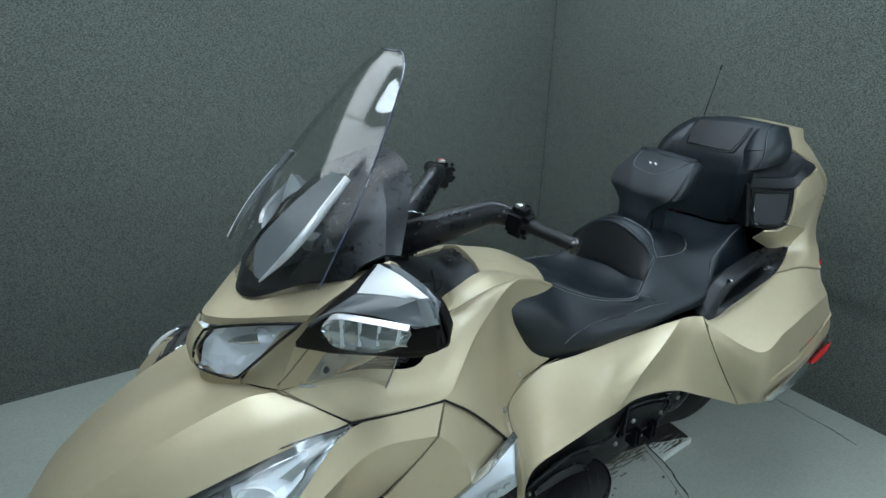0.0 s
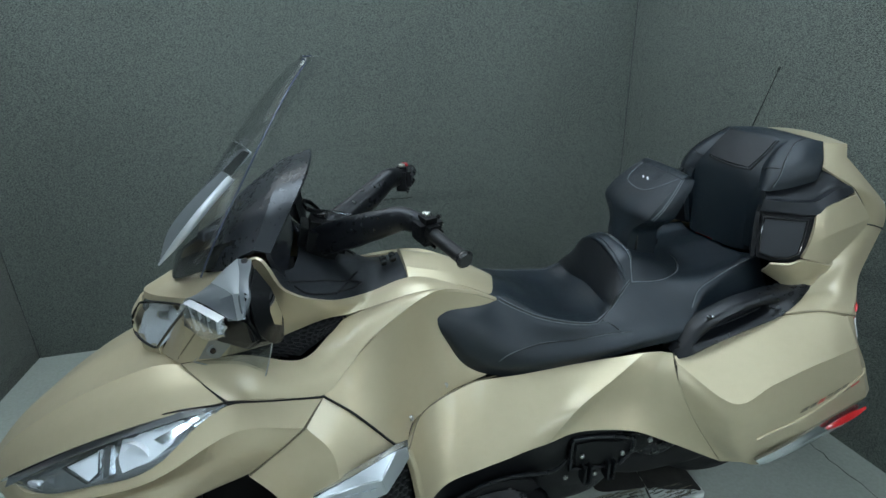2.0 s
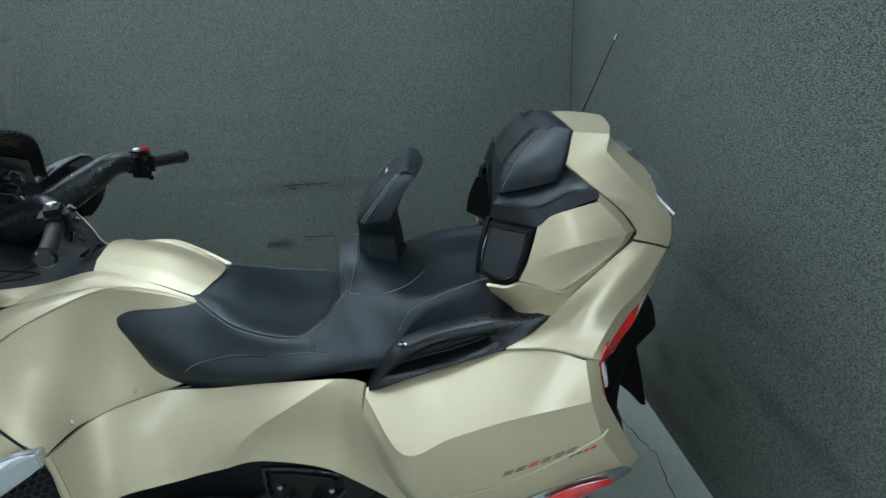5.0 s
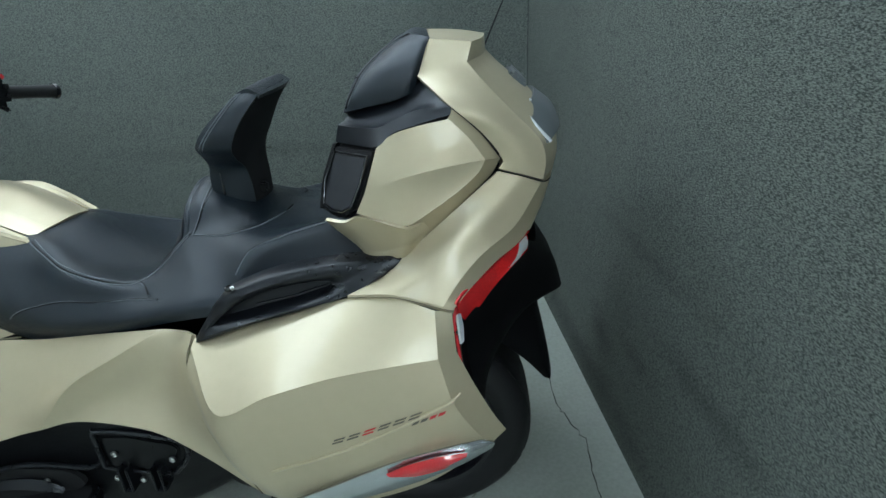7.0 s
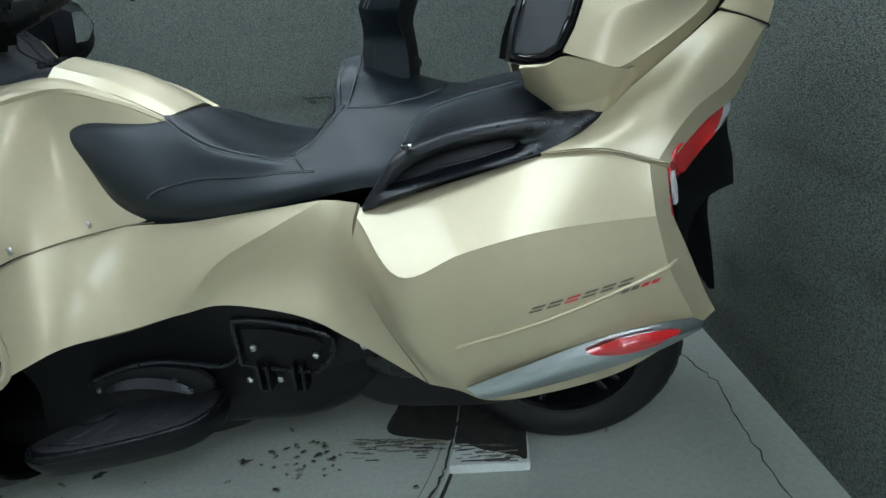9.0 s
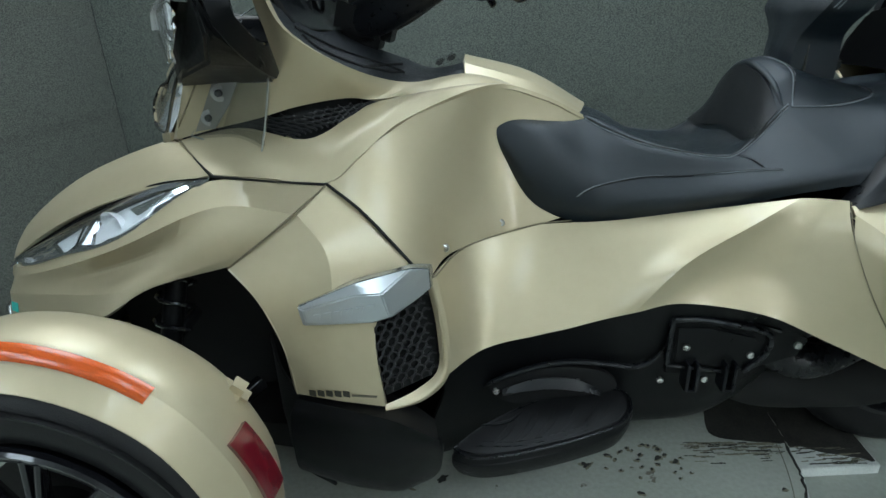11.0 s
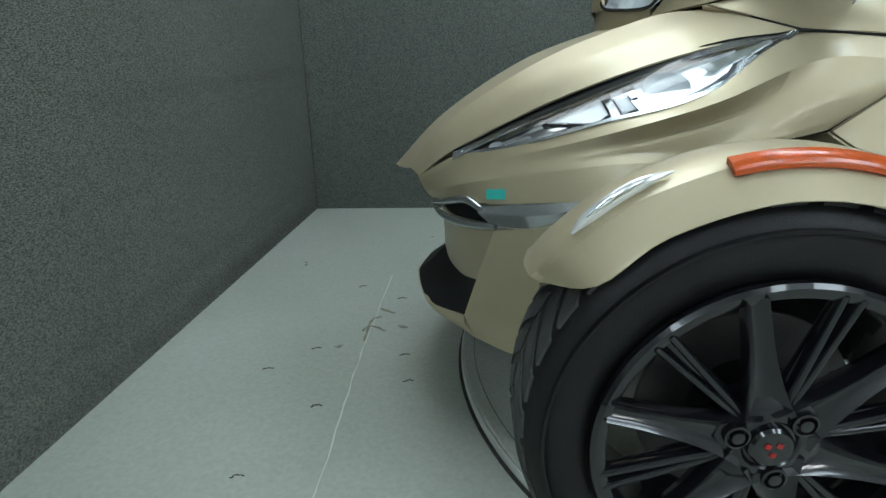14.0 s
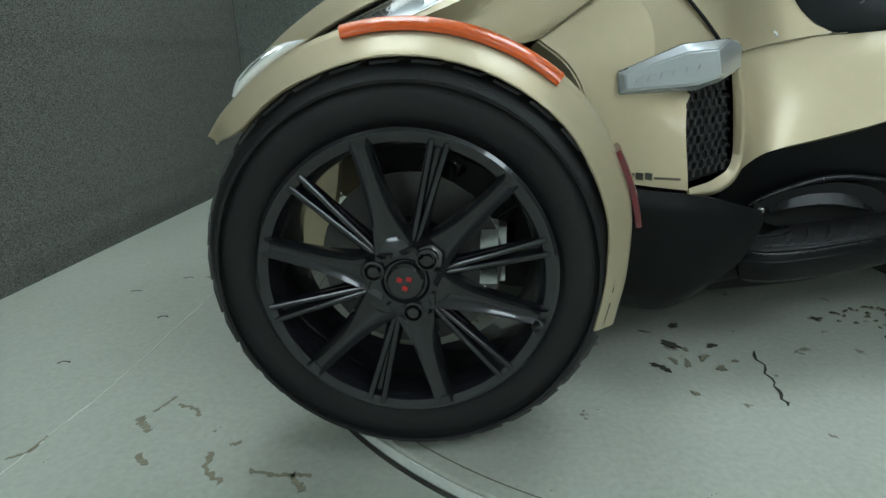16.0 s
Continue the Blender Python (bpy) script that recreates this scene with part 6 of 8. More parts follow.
for pts in ([(1.65, -0.078, 1.172), (1.62, -0.082, 1.135), (1.590, -0.074, 1.098), (1.585, -0.060, 1.090), (1.58, 0.02, 1.086), (1.585, 0.100, 1.088), (1.590, 0.114, 1.096), (1.62, 0.122, 1.133), (1.65, 0.118, 1.170)],):
    seam(pts, back_tree, back, DARK, 0.0022, "seam_joint")
    seam([(x - 0.002, y * 0.94 + 0.001, z + 0.004) for x, y, z in pts], back_tree, back, THREAD, 0.0010)
part("back_inset", sheet([[(1.650, -0.070, 1.168), (1.644, 0.02, 1.168), (1.650, 0.110, 1.168)], [(1.616, -0.074, 1.135), (1.610, 0.02, 1.135), (1.616, 0.114, 1.133)], [(1.586, -0.062, 1.096), (1.580, 0.02, 1.094), (1.586, 0.102, 1.094)]], 5, 0.010, centre=(1.75, 0, 1.0), roll=0.004), LEATHER_INSERT, back, "grained vinyl inset panel")
for s in (1, -1):
    f = (lambda r: r) if s == 1 else flip
    q = lambda pts: f([pts])[0]
    wing = part("side_cushion", sheet(f([
        [(1.582, -0.118, 1.052), (1.588, -0.108, 1.082), (1.602, -0.098, 1.112), (1.634, -0.094, 1.150), (1.660, -0.094, 1.174)],
        [(1.562, -0.150, 1.057), (1.574, -0.148, 1.088), (1.592, -0.132, 1.120), (1.632, -0.112, 1.156), (1.668, -0.106, 1.178)],
        [(1.574, -0.178, 1.063), (1.590, -0.180, 1.094), (1.610, -0.164, 1.128), (1.646, -0.134, 1.160), (1.680, -0.120, 1.180)],
        [(1.620, -0.196, 1.074), (1.632, -0.197, 1.104), (1.646, -0.184, 1.136), (1.672, -0.154, 1.166), (1.696, -0.136, 1.181)],
        [(1.674, -0.202, 1.087), (1.684, -0.200, 1.112), (1.694, -0.188, 1.138), (1.706, -0.164, 1.165), (1.714, -0.148, 1.179)],
        [(1.694, -0.190, 1.092), (1.702, -0.189, 1.116), (1.710, -0.178, 1.140), (1.718, -0.162, 1.164), (1.724, -0.152, 1.176)]]), 5, 0.022, centre=(1.72, 0, 1.05), roll=0.012), LEATHER, back, "stitched side cushion", smooth=55)
    wing_tree = tree_of(wing)
    for d in (0.0, 0.005):
        seam(q([(1.572 + d, -0.172, 1.066), (1.590 + d, -0.172, 1.100), (1.620 + d, -0.150, 1.136), (1.660 + d, -0.126, 1.168), (1.690 + d, -0.126, 1.183)]), wing_tree, wing, DARK if d == 0 else THREAD, 0.0016 if d == 0 else 0.0010)
    seam(q([(1.590, -0.105, 1.100), (1.592, -0.132, 1.108), (1.600, -0.158, 1.112)]), wing_tree, wing, DARK, 0.0014)
    part("lumbar_bolster", sheet(f([
        [(1.610, -0.142, 0.880), (1.585, -0.130, 0.880), (1.582, -0.102, 0.880)],
        [(1.612, -0.160, 0.960), (1.576, -0.144, 0.960), (1.570, -0.108, 0.960)],
        [(1.618, -0.182, 1.030), (1.572, -0.156, 1.030), (1.570, -0.112, 1.030)],
        [(1.624, -0.178, 1.066), (1.574, -0.154, 1.062), (1.578, -0.114, 1.058)]]), 5, 0.02, centre=(1.75, 0, 1.0), roll=0.008), LEATHER, back, smooth=50)

# dark tubes in the open joints between the body panels, shade-coloured ones on the seams
for s in (1, -1):
    f = (lambda r: r) if s == 1 else (lambda r: flip([r])[0])
    part("panel_gap", tube(f([(0.110, -0.251, 0.777), (0.163, -0.305, 0.755), (0.262, -0.315, 0.748), (0.372, -0.320, 0.741)]), [0.0014, 0.0030, 0.0020, 0.0026], 8, 5, sharp=(1,)), DARK, trike)
    part("panel_gap", tube(f([(0.372, -0.320, 0.741), (0.426, -0.334, 0.700), (0.476, -0.346, 0.648), (0.520, -0.352, 0.596)]), [0.0026, 0.0030, 0.0032, 0.0028], 8, 5), DARK, trike)
    part("panel_gap", tube(f([(0.060, -0.192, 0.797), (0.085, -0.223, 0.787), (0.112, -0.252, 0.777)]), 0.0018, 8, 4), SEAM_SHADE, trike)
    part("panel_gap", tube(f([(0.369, -0.321, 0.740), (0.326, -0.373, 0.705), (0.275, -0.378, 0.668), (0.198, -0.381, 0.612)]), 0.0018, 8, 5, sharp=(1,)), SEAM_SHADE, trike)
    part("panel_gap", tube(f([(0.549, -0.349, 0.573), (0.606, -0.244, 0.590), (0.735, -0.192, 0.612), (0.815, -0.186, 0.620)]), 0.0017, 8, 6), SEAM_SHADE, trike)
    part("panel_gap", tube(f([(1.259, -0.303, 0.689), (1.255, -0.340, 0.640), (1.289, -0.384, 0.534), (1.372, -0.407, 0.398)]), 0.0010, 8, 6), SEAM_SHADE, trike)
    part("inner_fender", sheet([f(r) for r in ([(0.300, -0.415, 0.372), (0.312, -0.425, 0.260), (0.335, -0.388, 0.125)], [(0.240, -0.340, 0.380), (0.240, -0.340, 0.260), (0.250, -0.330, 0.120)], [(0.180, -0.220, 0.380), (0.180, -0.220, 0.260), (0.180, -0.220, 0.120)])], 4, 0.006), DARK, trike, "black inner fender liner")

# tank cover, dashboard, controls
part("tank_cover", sheet(half([
    [(0.608, -0.084, 0.893), (0.607, -0.056, 0.912), (0.606, 0, 0.924)],
    [(0.738, -0.088, 0.857), (0.740, -0.056, 0.872), (0.742, 0, 0.886)],
    [(0.833, -0.080, 0.808), (0.846, -0.052, 0.813), (0.862, 0, 0.817)]]), 7, 0.016, sharp_cols=(1, 3)), GOLD, trike, smooth=15)
dash = part("dashboard", sheet(half([
    [(0.278, -0.268, 1.050), (0.330, -0.150, 0.985), (0.345, 0, 0.980)],
    [(0.325, -0.262, 0.984), (0.380, -0.150, 0.950), (0.400, 0, 0.950)],
    [(0.408, -0.209, 0.920), (0.450, -0.120, 0.918), (0.470, 0, 0.922)],
    [(0.503, -0.117, 0.881), (0.530, -0.060, 0.890), (0.540, 0, 0.898)],
    [(0.618, -0.080, 0.886), (0.622, -0.042, 0.908), (0.630, 0, 0.912)]]), 6, 0.01, centre=(0.5, 0, 0.2)), DASH_GREY, trike, "black dashboard and console")
dash_tree = tree_of(dash)
for s in (1, -1):
    seam([(0.335, -0.235 * s, 1.0), (0.40, -0.155 * s, 0.97), (0.455, -0.125 * s, 0.95), (0.50, -0.10 * s, 0.92)], dash_tree, dash, DARK, 0.0024, "pocket_edge")
    seam([(0.335, -0.235 * s, 0.98), (0.36, -0.23 * s, 0.955), (0.42, -0.185 * s, 0.93), (0.47, -0.13 * s, 0.91), (0.50, -0.10 * s, 0.92)], dash_tree, dash, DARK, 0.0024, "pocket_edge")
    seam([(0.43, -0.185 * s, 0.93), (0.47, -0.10 * s, 0.93), (0.49, -0.06 * s, 0.93)], dash_tree, dash, DARK, 0.0024, "pocket_edge")
part("visor", sheet(half([
    [(0.205, -0.225, 1.030), (0.140, -0.125, 0.995), (0.115, 0, 0.978)],
    [(0.225, -0.240, 1.060), (0.200, -0.140, 1.090), (0.195, 0, 1.100)],
    [(0.268, -0.262, 1.085), (0.316, -0.150, 1.178), (0.322, 0, 1.194)],
    [(0.300, -0.262, 1.075), (0.380, -0.150, 1.192), (0.400, 0, 1.217)]]), 6, 0.008, sharp_rows=(2,)), VISOR_BLACK, trike, "black instrument visor", smooth=25)
cluster = part("instrument_panel", sheet(half([
    [(0.320, -0.225, 1.000), (0.322, -0.120, 0.985), (0.325, 0, 0.980)],
    [(0.295, -0.215, 1.060), (0.280, -0.120, 1.070), (0.275, 0, 1.075)],
    [(0.330, -0.170, 1.130), (0.330, -0.090, 1.150), (0.330, 0, 1.165)]]), 5, 0.01, centre=(0.0, 0, 1.0)), SPEEDO, trike, "black instrument panel with round gauges")


def gauge(y, z, r, x=0.283, ring=None):
    """A round dial: a raised ring, a dark face, short marks and a needle."""
    tilt = Matrix.Translation((x, y, z)) @ Matrix.Rotation(radians(-12), 4, "Y")
    bm = lathe([(r, -0.006), (r, 0.008), (r * 0.98, 0.010), (r * 0.95, 0.008), (r * 0.95, -0.006)], (0, 0, 0), "X", 36, True)
    bm.transform(tilt)
    g = part("gauge_ring", bm, ring or PLASTIC, cluster)
    bm = lathe([(r * 0.92, -0.003), (r * 0.92, 0.003), (r * 0.3, 0.003)], (0, 0, 0), "X", 36)
    bm.transform(tilt)
    part("gauge_face", bm, SPEEDO, g)
    for k in range(13):
        a = radians(-120 + 240 * k / 12)
        part("gauge_mark", block((0.0012, 0.0016, r * (0.16 if k % 3 == 0 else 0.09)), tilt @ Matrix.Rotation(a, 4, "X") @ Matrix.Translation((0.0042, 0, r * 0.76)), 0), RED_PAINT if k > 9 else PAPER_MARK, g)
    part("needle", block((0.0012, 0.002, r * 0.6), tilt @ Matrix.Rotation(radians(-100), 4, "X") @ Matrix.Translation((0.005, 0, r * 0.3)), 0), RED_PAINT, g, "red needle")


gauge(0.055, 1.060, 0.048)
gauge(-0.050, 1.056, 0.046)
gauge(0.172, 1.062, 0.026, 0.302, SILVER)
gauge(-0.128, 1.060, 0.026, 0.284, SILVER)

pod = part("handlebar_pod", block((0.12, 0.12, 0.09), Matrix.Translation((0.405, 0.012, 0.995)) @ Matrix.Rotation(radians(18), 4, "Y"), 0.02), PLASTIC, trike)
part("ignition", lathe([(0.020, 0.0), (0.020, 0.012), (0.012, 0.016), (0.011, 0.010)], (0.405, 0.030, 1.040), "Z", 20), GLOSS_BLACK, pod)
part("key", tube([(0.405, 0.030, 1.052), (0.375, 0.00, 1.075), (0.365, 0.05, 1.080), (0.385, 0.07, 1.066), (0.405, 0.032, 1.056)], 0.006, 8, 4, flat=0.5), PLASTIC, pod, "black key head")
part("key_ring", tube([(0.405, 0.03, 1.058), (0.43, -0.01, 1.066), (0.47, -0.015, 1.056), (0.455, 0.02, 1.052), (0.41, 0.035, 1.058)], 0.0013, 6, 5), SILVER, pod, "thin wire key ring")
part("key_ring", tube([(0.46, -0.012, 1.056), (0.475, -0.022, 1.054), (0.485, -0.008, 1.050), (0.472, 0.0, 1.051), (0.46, -0.012, 1.056)], 0.0013, 6, 5), SILVER, pod)
for i in range(2):
    for j in range(2):
        part("console_switch", block((0.018, 0.022, 0.010), Matrix.Translation((0.555 + 0.024 * i, -0.018 + 0.028 * j, 0.912 + 0.008 * i)) @ Matrix.Rotation(radians(-20), 4, "Y"), 0.003), GLOSS_BLACK, dash)
for s, end in ((1, (0.700, -0.328, 1.036)), (-1, (0.692, 0.340, 1.054))):
    lift = 0.0 if s == 1 else 0.018
    bar = part("handlebar", tube([(0.400, -0.020 * s, 0.995), (0.470, -0.058 * s, 1.022), (0.545, -0.102 * s, 1.054 + lift * 0.5), (0.598, -0.138 * s, 1.074 + lift), (0.642, -0.182 * s, 1.064 + lift)], [0.042, 0.041, 0.036, 0.030, 0.024], 16, 6, flat=0.75), HANDLE_BLACK, trike, "black handlebar arm", 60)
    e = Vector(end)
    i0 = Vector((0.648, -0.195 * s, 1.058 + lift))
    d = (e - i0).normalized()
    part("grip", tube([i0, i0 + d * 0.02, i0 + d * 0.11, e - d * 0.012], [0.020, 0.0165, 0.0165, 0.018], 18, 3), RUBBER, bar, "black rubber grip")
    part("bar_end", tube([e - d * 0.014, e - d * 0.006, e], [0.019, 0.021, 0.016], 18, 2), GLOSS_BLACK, bar)
    q = Matrix.Translation(i0 - d * 0.012) @ d.to_track_quat("X", "Z").to_matrix().to_4x4()
    house = part("switch_housing", block((0.062, 0.058, 0.070), q, 0.014), PLASTIC, bar)
    part("mode_button", lathe([(0.010, 0.0), (0.010, 0.008), (0.006, 0.010)], tuple(q @ Vector((-0.005, 0, 0.033))), "Z", 16), STEEL, house)
    for k, (u, v) in enumerate(((0.01, 0.012), (0.012, -0.006), (-0.012, 0.012), (-0.01, -0.008), (0.0, 0.022))):
        part("button", block((0.013, 0.010, 0.011), q @ Matrix.Translation((u * 1.2, 0.031 if s == 1 else -0.031, v * 1.2)), 0.003), GLOSS_BLACK, house)
    part("trigger", block((0.030, 0.012, 0.012), q @ Matrix.Translation((0.01, 0.012 * s, -0.036)) @ Matrix.Rotation(0.5, 4, "Y"), 0.004), GLOSS_BLACK, house)
    if s == -1:
        part("kill_switch", block((0.022, 0.022, 0.012), q @ Matrix.Translation((0.016, -0.004, 0.037)), 0.003), RED_PAINT, house, "red engine stop switch")

# windscreen, its blades and bracket
SCREEN_NET = [
    ((0.146, -0.212, 1.016), (0.068, -0.114, 0.980), (0.035, 0.028, 0.962), 0.00),
    ((0.192, -0.217, 1.100), (0.120, -0.120, 1.085), (0.095, 0.028, 1.078), 0.01),
    ((0.250, -0.207, 1.195), (0.190, -0.114, 1.188), (0.168, 0.028, 1.184), 0.025),
    ((0.320, -0.170, 1.305), (0.280, -0.092, 1.303), (0.264, 0.028, 1.302), 0.045),
    ((0.380, -0.117, 1.390), (0.356, -0.062, 1.390), (0.346, 0.028, 1.390), 0.055),
    ((0.415, -0.047, 1.428), (0.405, -0.020, 1.431), (0.402, 0.028, 1.432), 0.035)]
screen_rows = [[a, b, c, (b[0] + d * 0.6, 0.056 - b[1], b[2]), (a[0] + d, 0.056 - a[1], a[2])] for a, b, c, d in SCREEN_NET]
part("windscreen", sheet(screen_rows, 8, 0.004), SCREEN, trike, "tall clear windscreen")
part("screen_edge", tube([row[0] for row in screen_rows] + screen_rows[-1][1:4], 0.0020, 8, 5), SCREEN_EDGE, trike, "blue-grey polished screen edge")
for s in (1, -1):
    f = (lambda r: r) if s == 1 else flip
    blade = part("screen_blade", sheet(f([
        [(0.048, -0.118, 1.030), (0.066, -0.084, 1.078), (0.110, -0.096, 1.130), (0.165, -0.112, 1.180), (0.214, -0.134, 1.222)],
        [(0.050, -0.132, 1.030), (0.085, -0.130, 1.080), (0.125, -0.142, 1.125), (0.178, -0.144, 1.176), (0.222, -0.148, 1.222)],
        [(0.053, -0.146, 1.032), (0.098, -0.168, 1.080), (0.140, -0.176, 1.124), (0.188, -0.172, 1.172), (0.234, -0.162, 1.216)]]), 6, 0.008, centre=(0.5, 0.0, 0.9)), GREY_PLASTIC, trike, "blue-grey blade beside the screen")
    edge = f([[(0.051, -0.148, 1.028), (0.098, -0.172, 1.078), (0.140, -0.181, 1.122), (0.188, -0.177, 1.170), (0.236, -0.165, 1.214)]])[0]
    part("blade_edge", tube(edge, [0.002, 0.007, 0.009, 0.009, 0.008], 10, 6, flat=0.7), EDGE_SILVER, blade, "satin silver edge")
part("screen_bracket", sheet(half([
    [(0.222, -0.218, 1.042), (0.135, -0.140, 0.998), (0.052, -0.055, 0.950), (0.030, 0, 0.938)],
    [(0.225, -0.205, 1.090), (0.140, -0.130, 1.045), (0.070, -0.055, 1.000), (0.050, 0, 0.990)]]), 6, 0.01), GLOSS_BLACK, trike, "black screen bracket")
part("bracket_clip", block((0.022, 0.050, 0.022), Matrix.Translation((0.165, -0.135, 1.085)) @ Matrix.Rotation(radians(-40), 4, "Z"), 0.003), SILVER, trike)


# mirrors
def mirror(s):
    g = lambda p: Vector(p) if s == 1 else Vector((p[0] + 0.040, 0.040 - p[1], p[2] - 0.036))
    tip, apex, apex_in = (0.085, -0.200, 0.898), (0.2424, -0.290, 1.082), (0.252, -0.235, 1.056)
    g1, g2 = (0.190, -0.311, 1.045), (0.110, -0.255, 0.972)
    p1, p2, p3, p4 = (0.248, -0.432, 1.074), (0.252, -0.454, 1.032), (0.266, -0.474, 1.044), (0.262, -0.448, 1.082)
    low, rear_low, rear_top, rear_in = (0.250, -0.425, 0.952), (0.318, -0.385, 0.940), (0.276, -0.448, 1.074), (0.284, -0.250, 0.905)
    front_low = (0.135, -0.292, 0.920)
    bm = bmesh.new()
    for p in (tip, apex, apex_in, g1, g2, p1, p2, p3, p4, low, rear_low, rear_top, rear_in, front_low, (0.262, -0.283, 1.078), (0.200, -0.196, 0.915), (0.286, -0.470, 0.996), (0.272, -0.466, 0.985)):
        bm.verts.new(g(p))
    bmesh.ops.convex_hull(bm, input=list(bm.verts))
    bmesh.ops.delete(bm, geom=[v for v in bm.verts if not v.link_faces], context="VERTS")
    bmesh.ops.dissolve_limit(bm, angle_limit=radians(6), verts=list(bm.verts), edges=list(bm.edges))
    bmesh.ops.bevel(bm, geom=list(bm.edges), offset=0.005, segments=2, affect="EDGES", clamp_overlap=True)
    bmesh.ops.recalc_face_normals(bm, faces=bm.faces)
    m = part("wing_mirror", bm, PLASTIC, trike, "black wing mirror with silver cap and turn lamp", smooth=25)

    f = lambda rows: [[tuple(g(p)) for p in r] for r in rows]
    inside = tuple(g((0.30, -0.28, 0.96)))
    out = lambda r, d=0.004: [(x - d * 0.7, y - d * 0.5, z + d * 0.5) for x, y, z in r]
    ridge = [apex, (0.254, -0.365, 1.086), p4, p3]
    crease = [g1, (0.219, -0.372, 1.062), p1, p2]
    brow = [g2, (0.143, -0.318, 1.022), (0.190, -0.386, 1.036), (0.236, -0.448, 1.036)]
    part("cap", sheet(f([out(ridge), out([tuple((a + b) / 2 for a, b in zip(p, q)) for p, q in zip(ridge, crease)], 0.006), out(crease)]), 4, 0.005, centre=inside, sharp_cols=(2,)), CAP_SILVER, m, "satin silver mirror cap", 30)
    part("cap_band", sheet(f([out(crease, 0.003), out([tuple((a + b) / 2 for a, b in zip(p, q)) for p, q in zip(crease, brow)], 0.005), out(brow, 0.004)]), 4, 0.005, centre=inside, sharp_cols=(2,)), CAP_GREY, m, "grey mirror cap band", 30)
    part("cap_top", sheet(f([out([apex_in, (0.268, -0.300, 1.078), (0.272, -0.400, 1.086), (0.276, -0.455, 1.076)], 0.001), out(ridge, 0.003)]), 4, 0.004, centre=inside), CAP_GREY, m)
    rear = [(0.304, -0.375, 1.052), (0.304, -0.418, 1.054), (0.305, -0.444, 1.036), (0.309, -0.446, 1.012), (0.316, -0.394, 0.978), (0.314, -0.345, 0.975)]
    part("mirror_glass", plate([g(p) for p in rear], (-0.004, 0, -0.002), 0), MIRROR, m, "mirror glass")
    ring = [(0.276, -0.330, 1.074), (0.276, -0.438, 1.076), (0.280, -0.470, 1.046), (0.290, -0.470, 1.000), (0.308, -0.402, 0.945), (0.306, -0.290, 0.925)]
    part("mirror_frame", sheet([[g(p) for p in ring + ring[:1]], [g(p) for p in rear + rear[:1]]], 3, 0.004, centre=(0.0, -0.40 * s, 1.0)), PLASTIC, m)
    lamp = [[(0.130, -0.297, 0.976), (0.150, -0.312, 0.946), (0.190, -0.382, 0.966), (0.226, -0.436, 1.000)],
            [(0.126, -0.294, 0.985), (0.150, -0.322, 0.986), (0.190, -0.386, 1.002), (0.230, -0.441, 1.020)],
            [(0.132, -0.297, 0.996), (0.148, -0.321, 1.020), (0.190, -0.384, 1.031), (0.231, -0.441, 1.036)]]
    t = part("turn_lamp", faceted(sheet(f([[(x - 0.006, y - 0.008, z) for x, y, z in r] for r in lamp]), 4, 0.003, roll=0), 0.0026, 3), LAMP_SHELL, m, "clear turn lamp with chrome facets", 12)
    part("lens", sheet(f([[(x - 0.011, y - 0.013, z) for x, y, z in r] for r in lamp]), 5, 0.003), GLASS, t)
    for k in range(4):
        lo, hi = [Vector(lamp[r][1]).lerp(Vector(lamp[r][3]), 0.05 + 0.27 * k) for r in (0, 2)]
        fin = [g(p + Vector(d)) for p, d in ((lo, (-0.006, -0.008, 0.004)), (lo, (-0.010, -0.012, 0.006)), (hi, (-0.010, -0.012, -0.004)), (hi, (-0.006, -0.008, -0.002)))]
        part("fin", plate(fin, (0.004, -0.003 * s, 0), 0.0006), LAMP_WHITE, t)
    part("lamp_rim", sheet(f([[(x - 0.014, y - 0.016, z + 0.001) for x, y, z in lamp[2]], [(x - 0.004, y - 0.004, z + 0.003) for x, y, z in lamp[2]]]), 5, 0.002), REFLECTOR, t)
    part("mirror_foot", tube([g((0.200, -0.170, 0.955)), g((0.200, -0.210, 0.965)), g((0.210, -0.250, 0.985))], [0.03, 0.03, 0.028], 12, 3), PLASTIC, m)


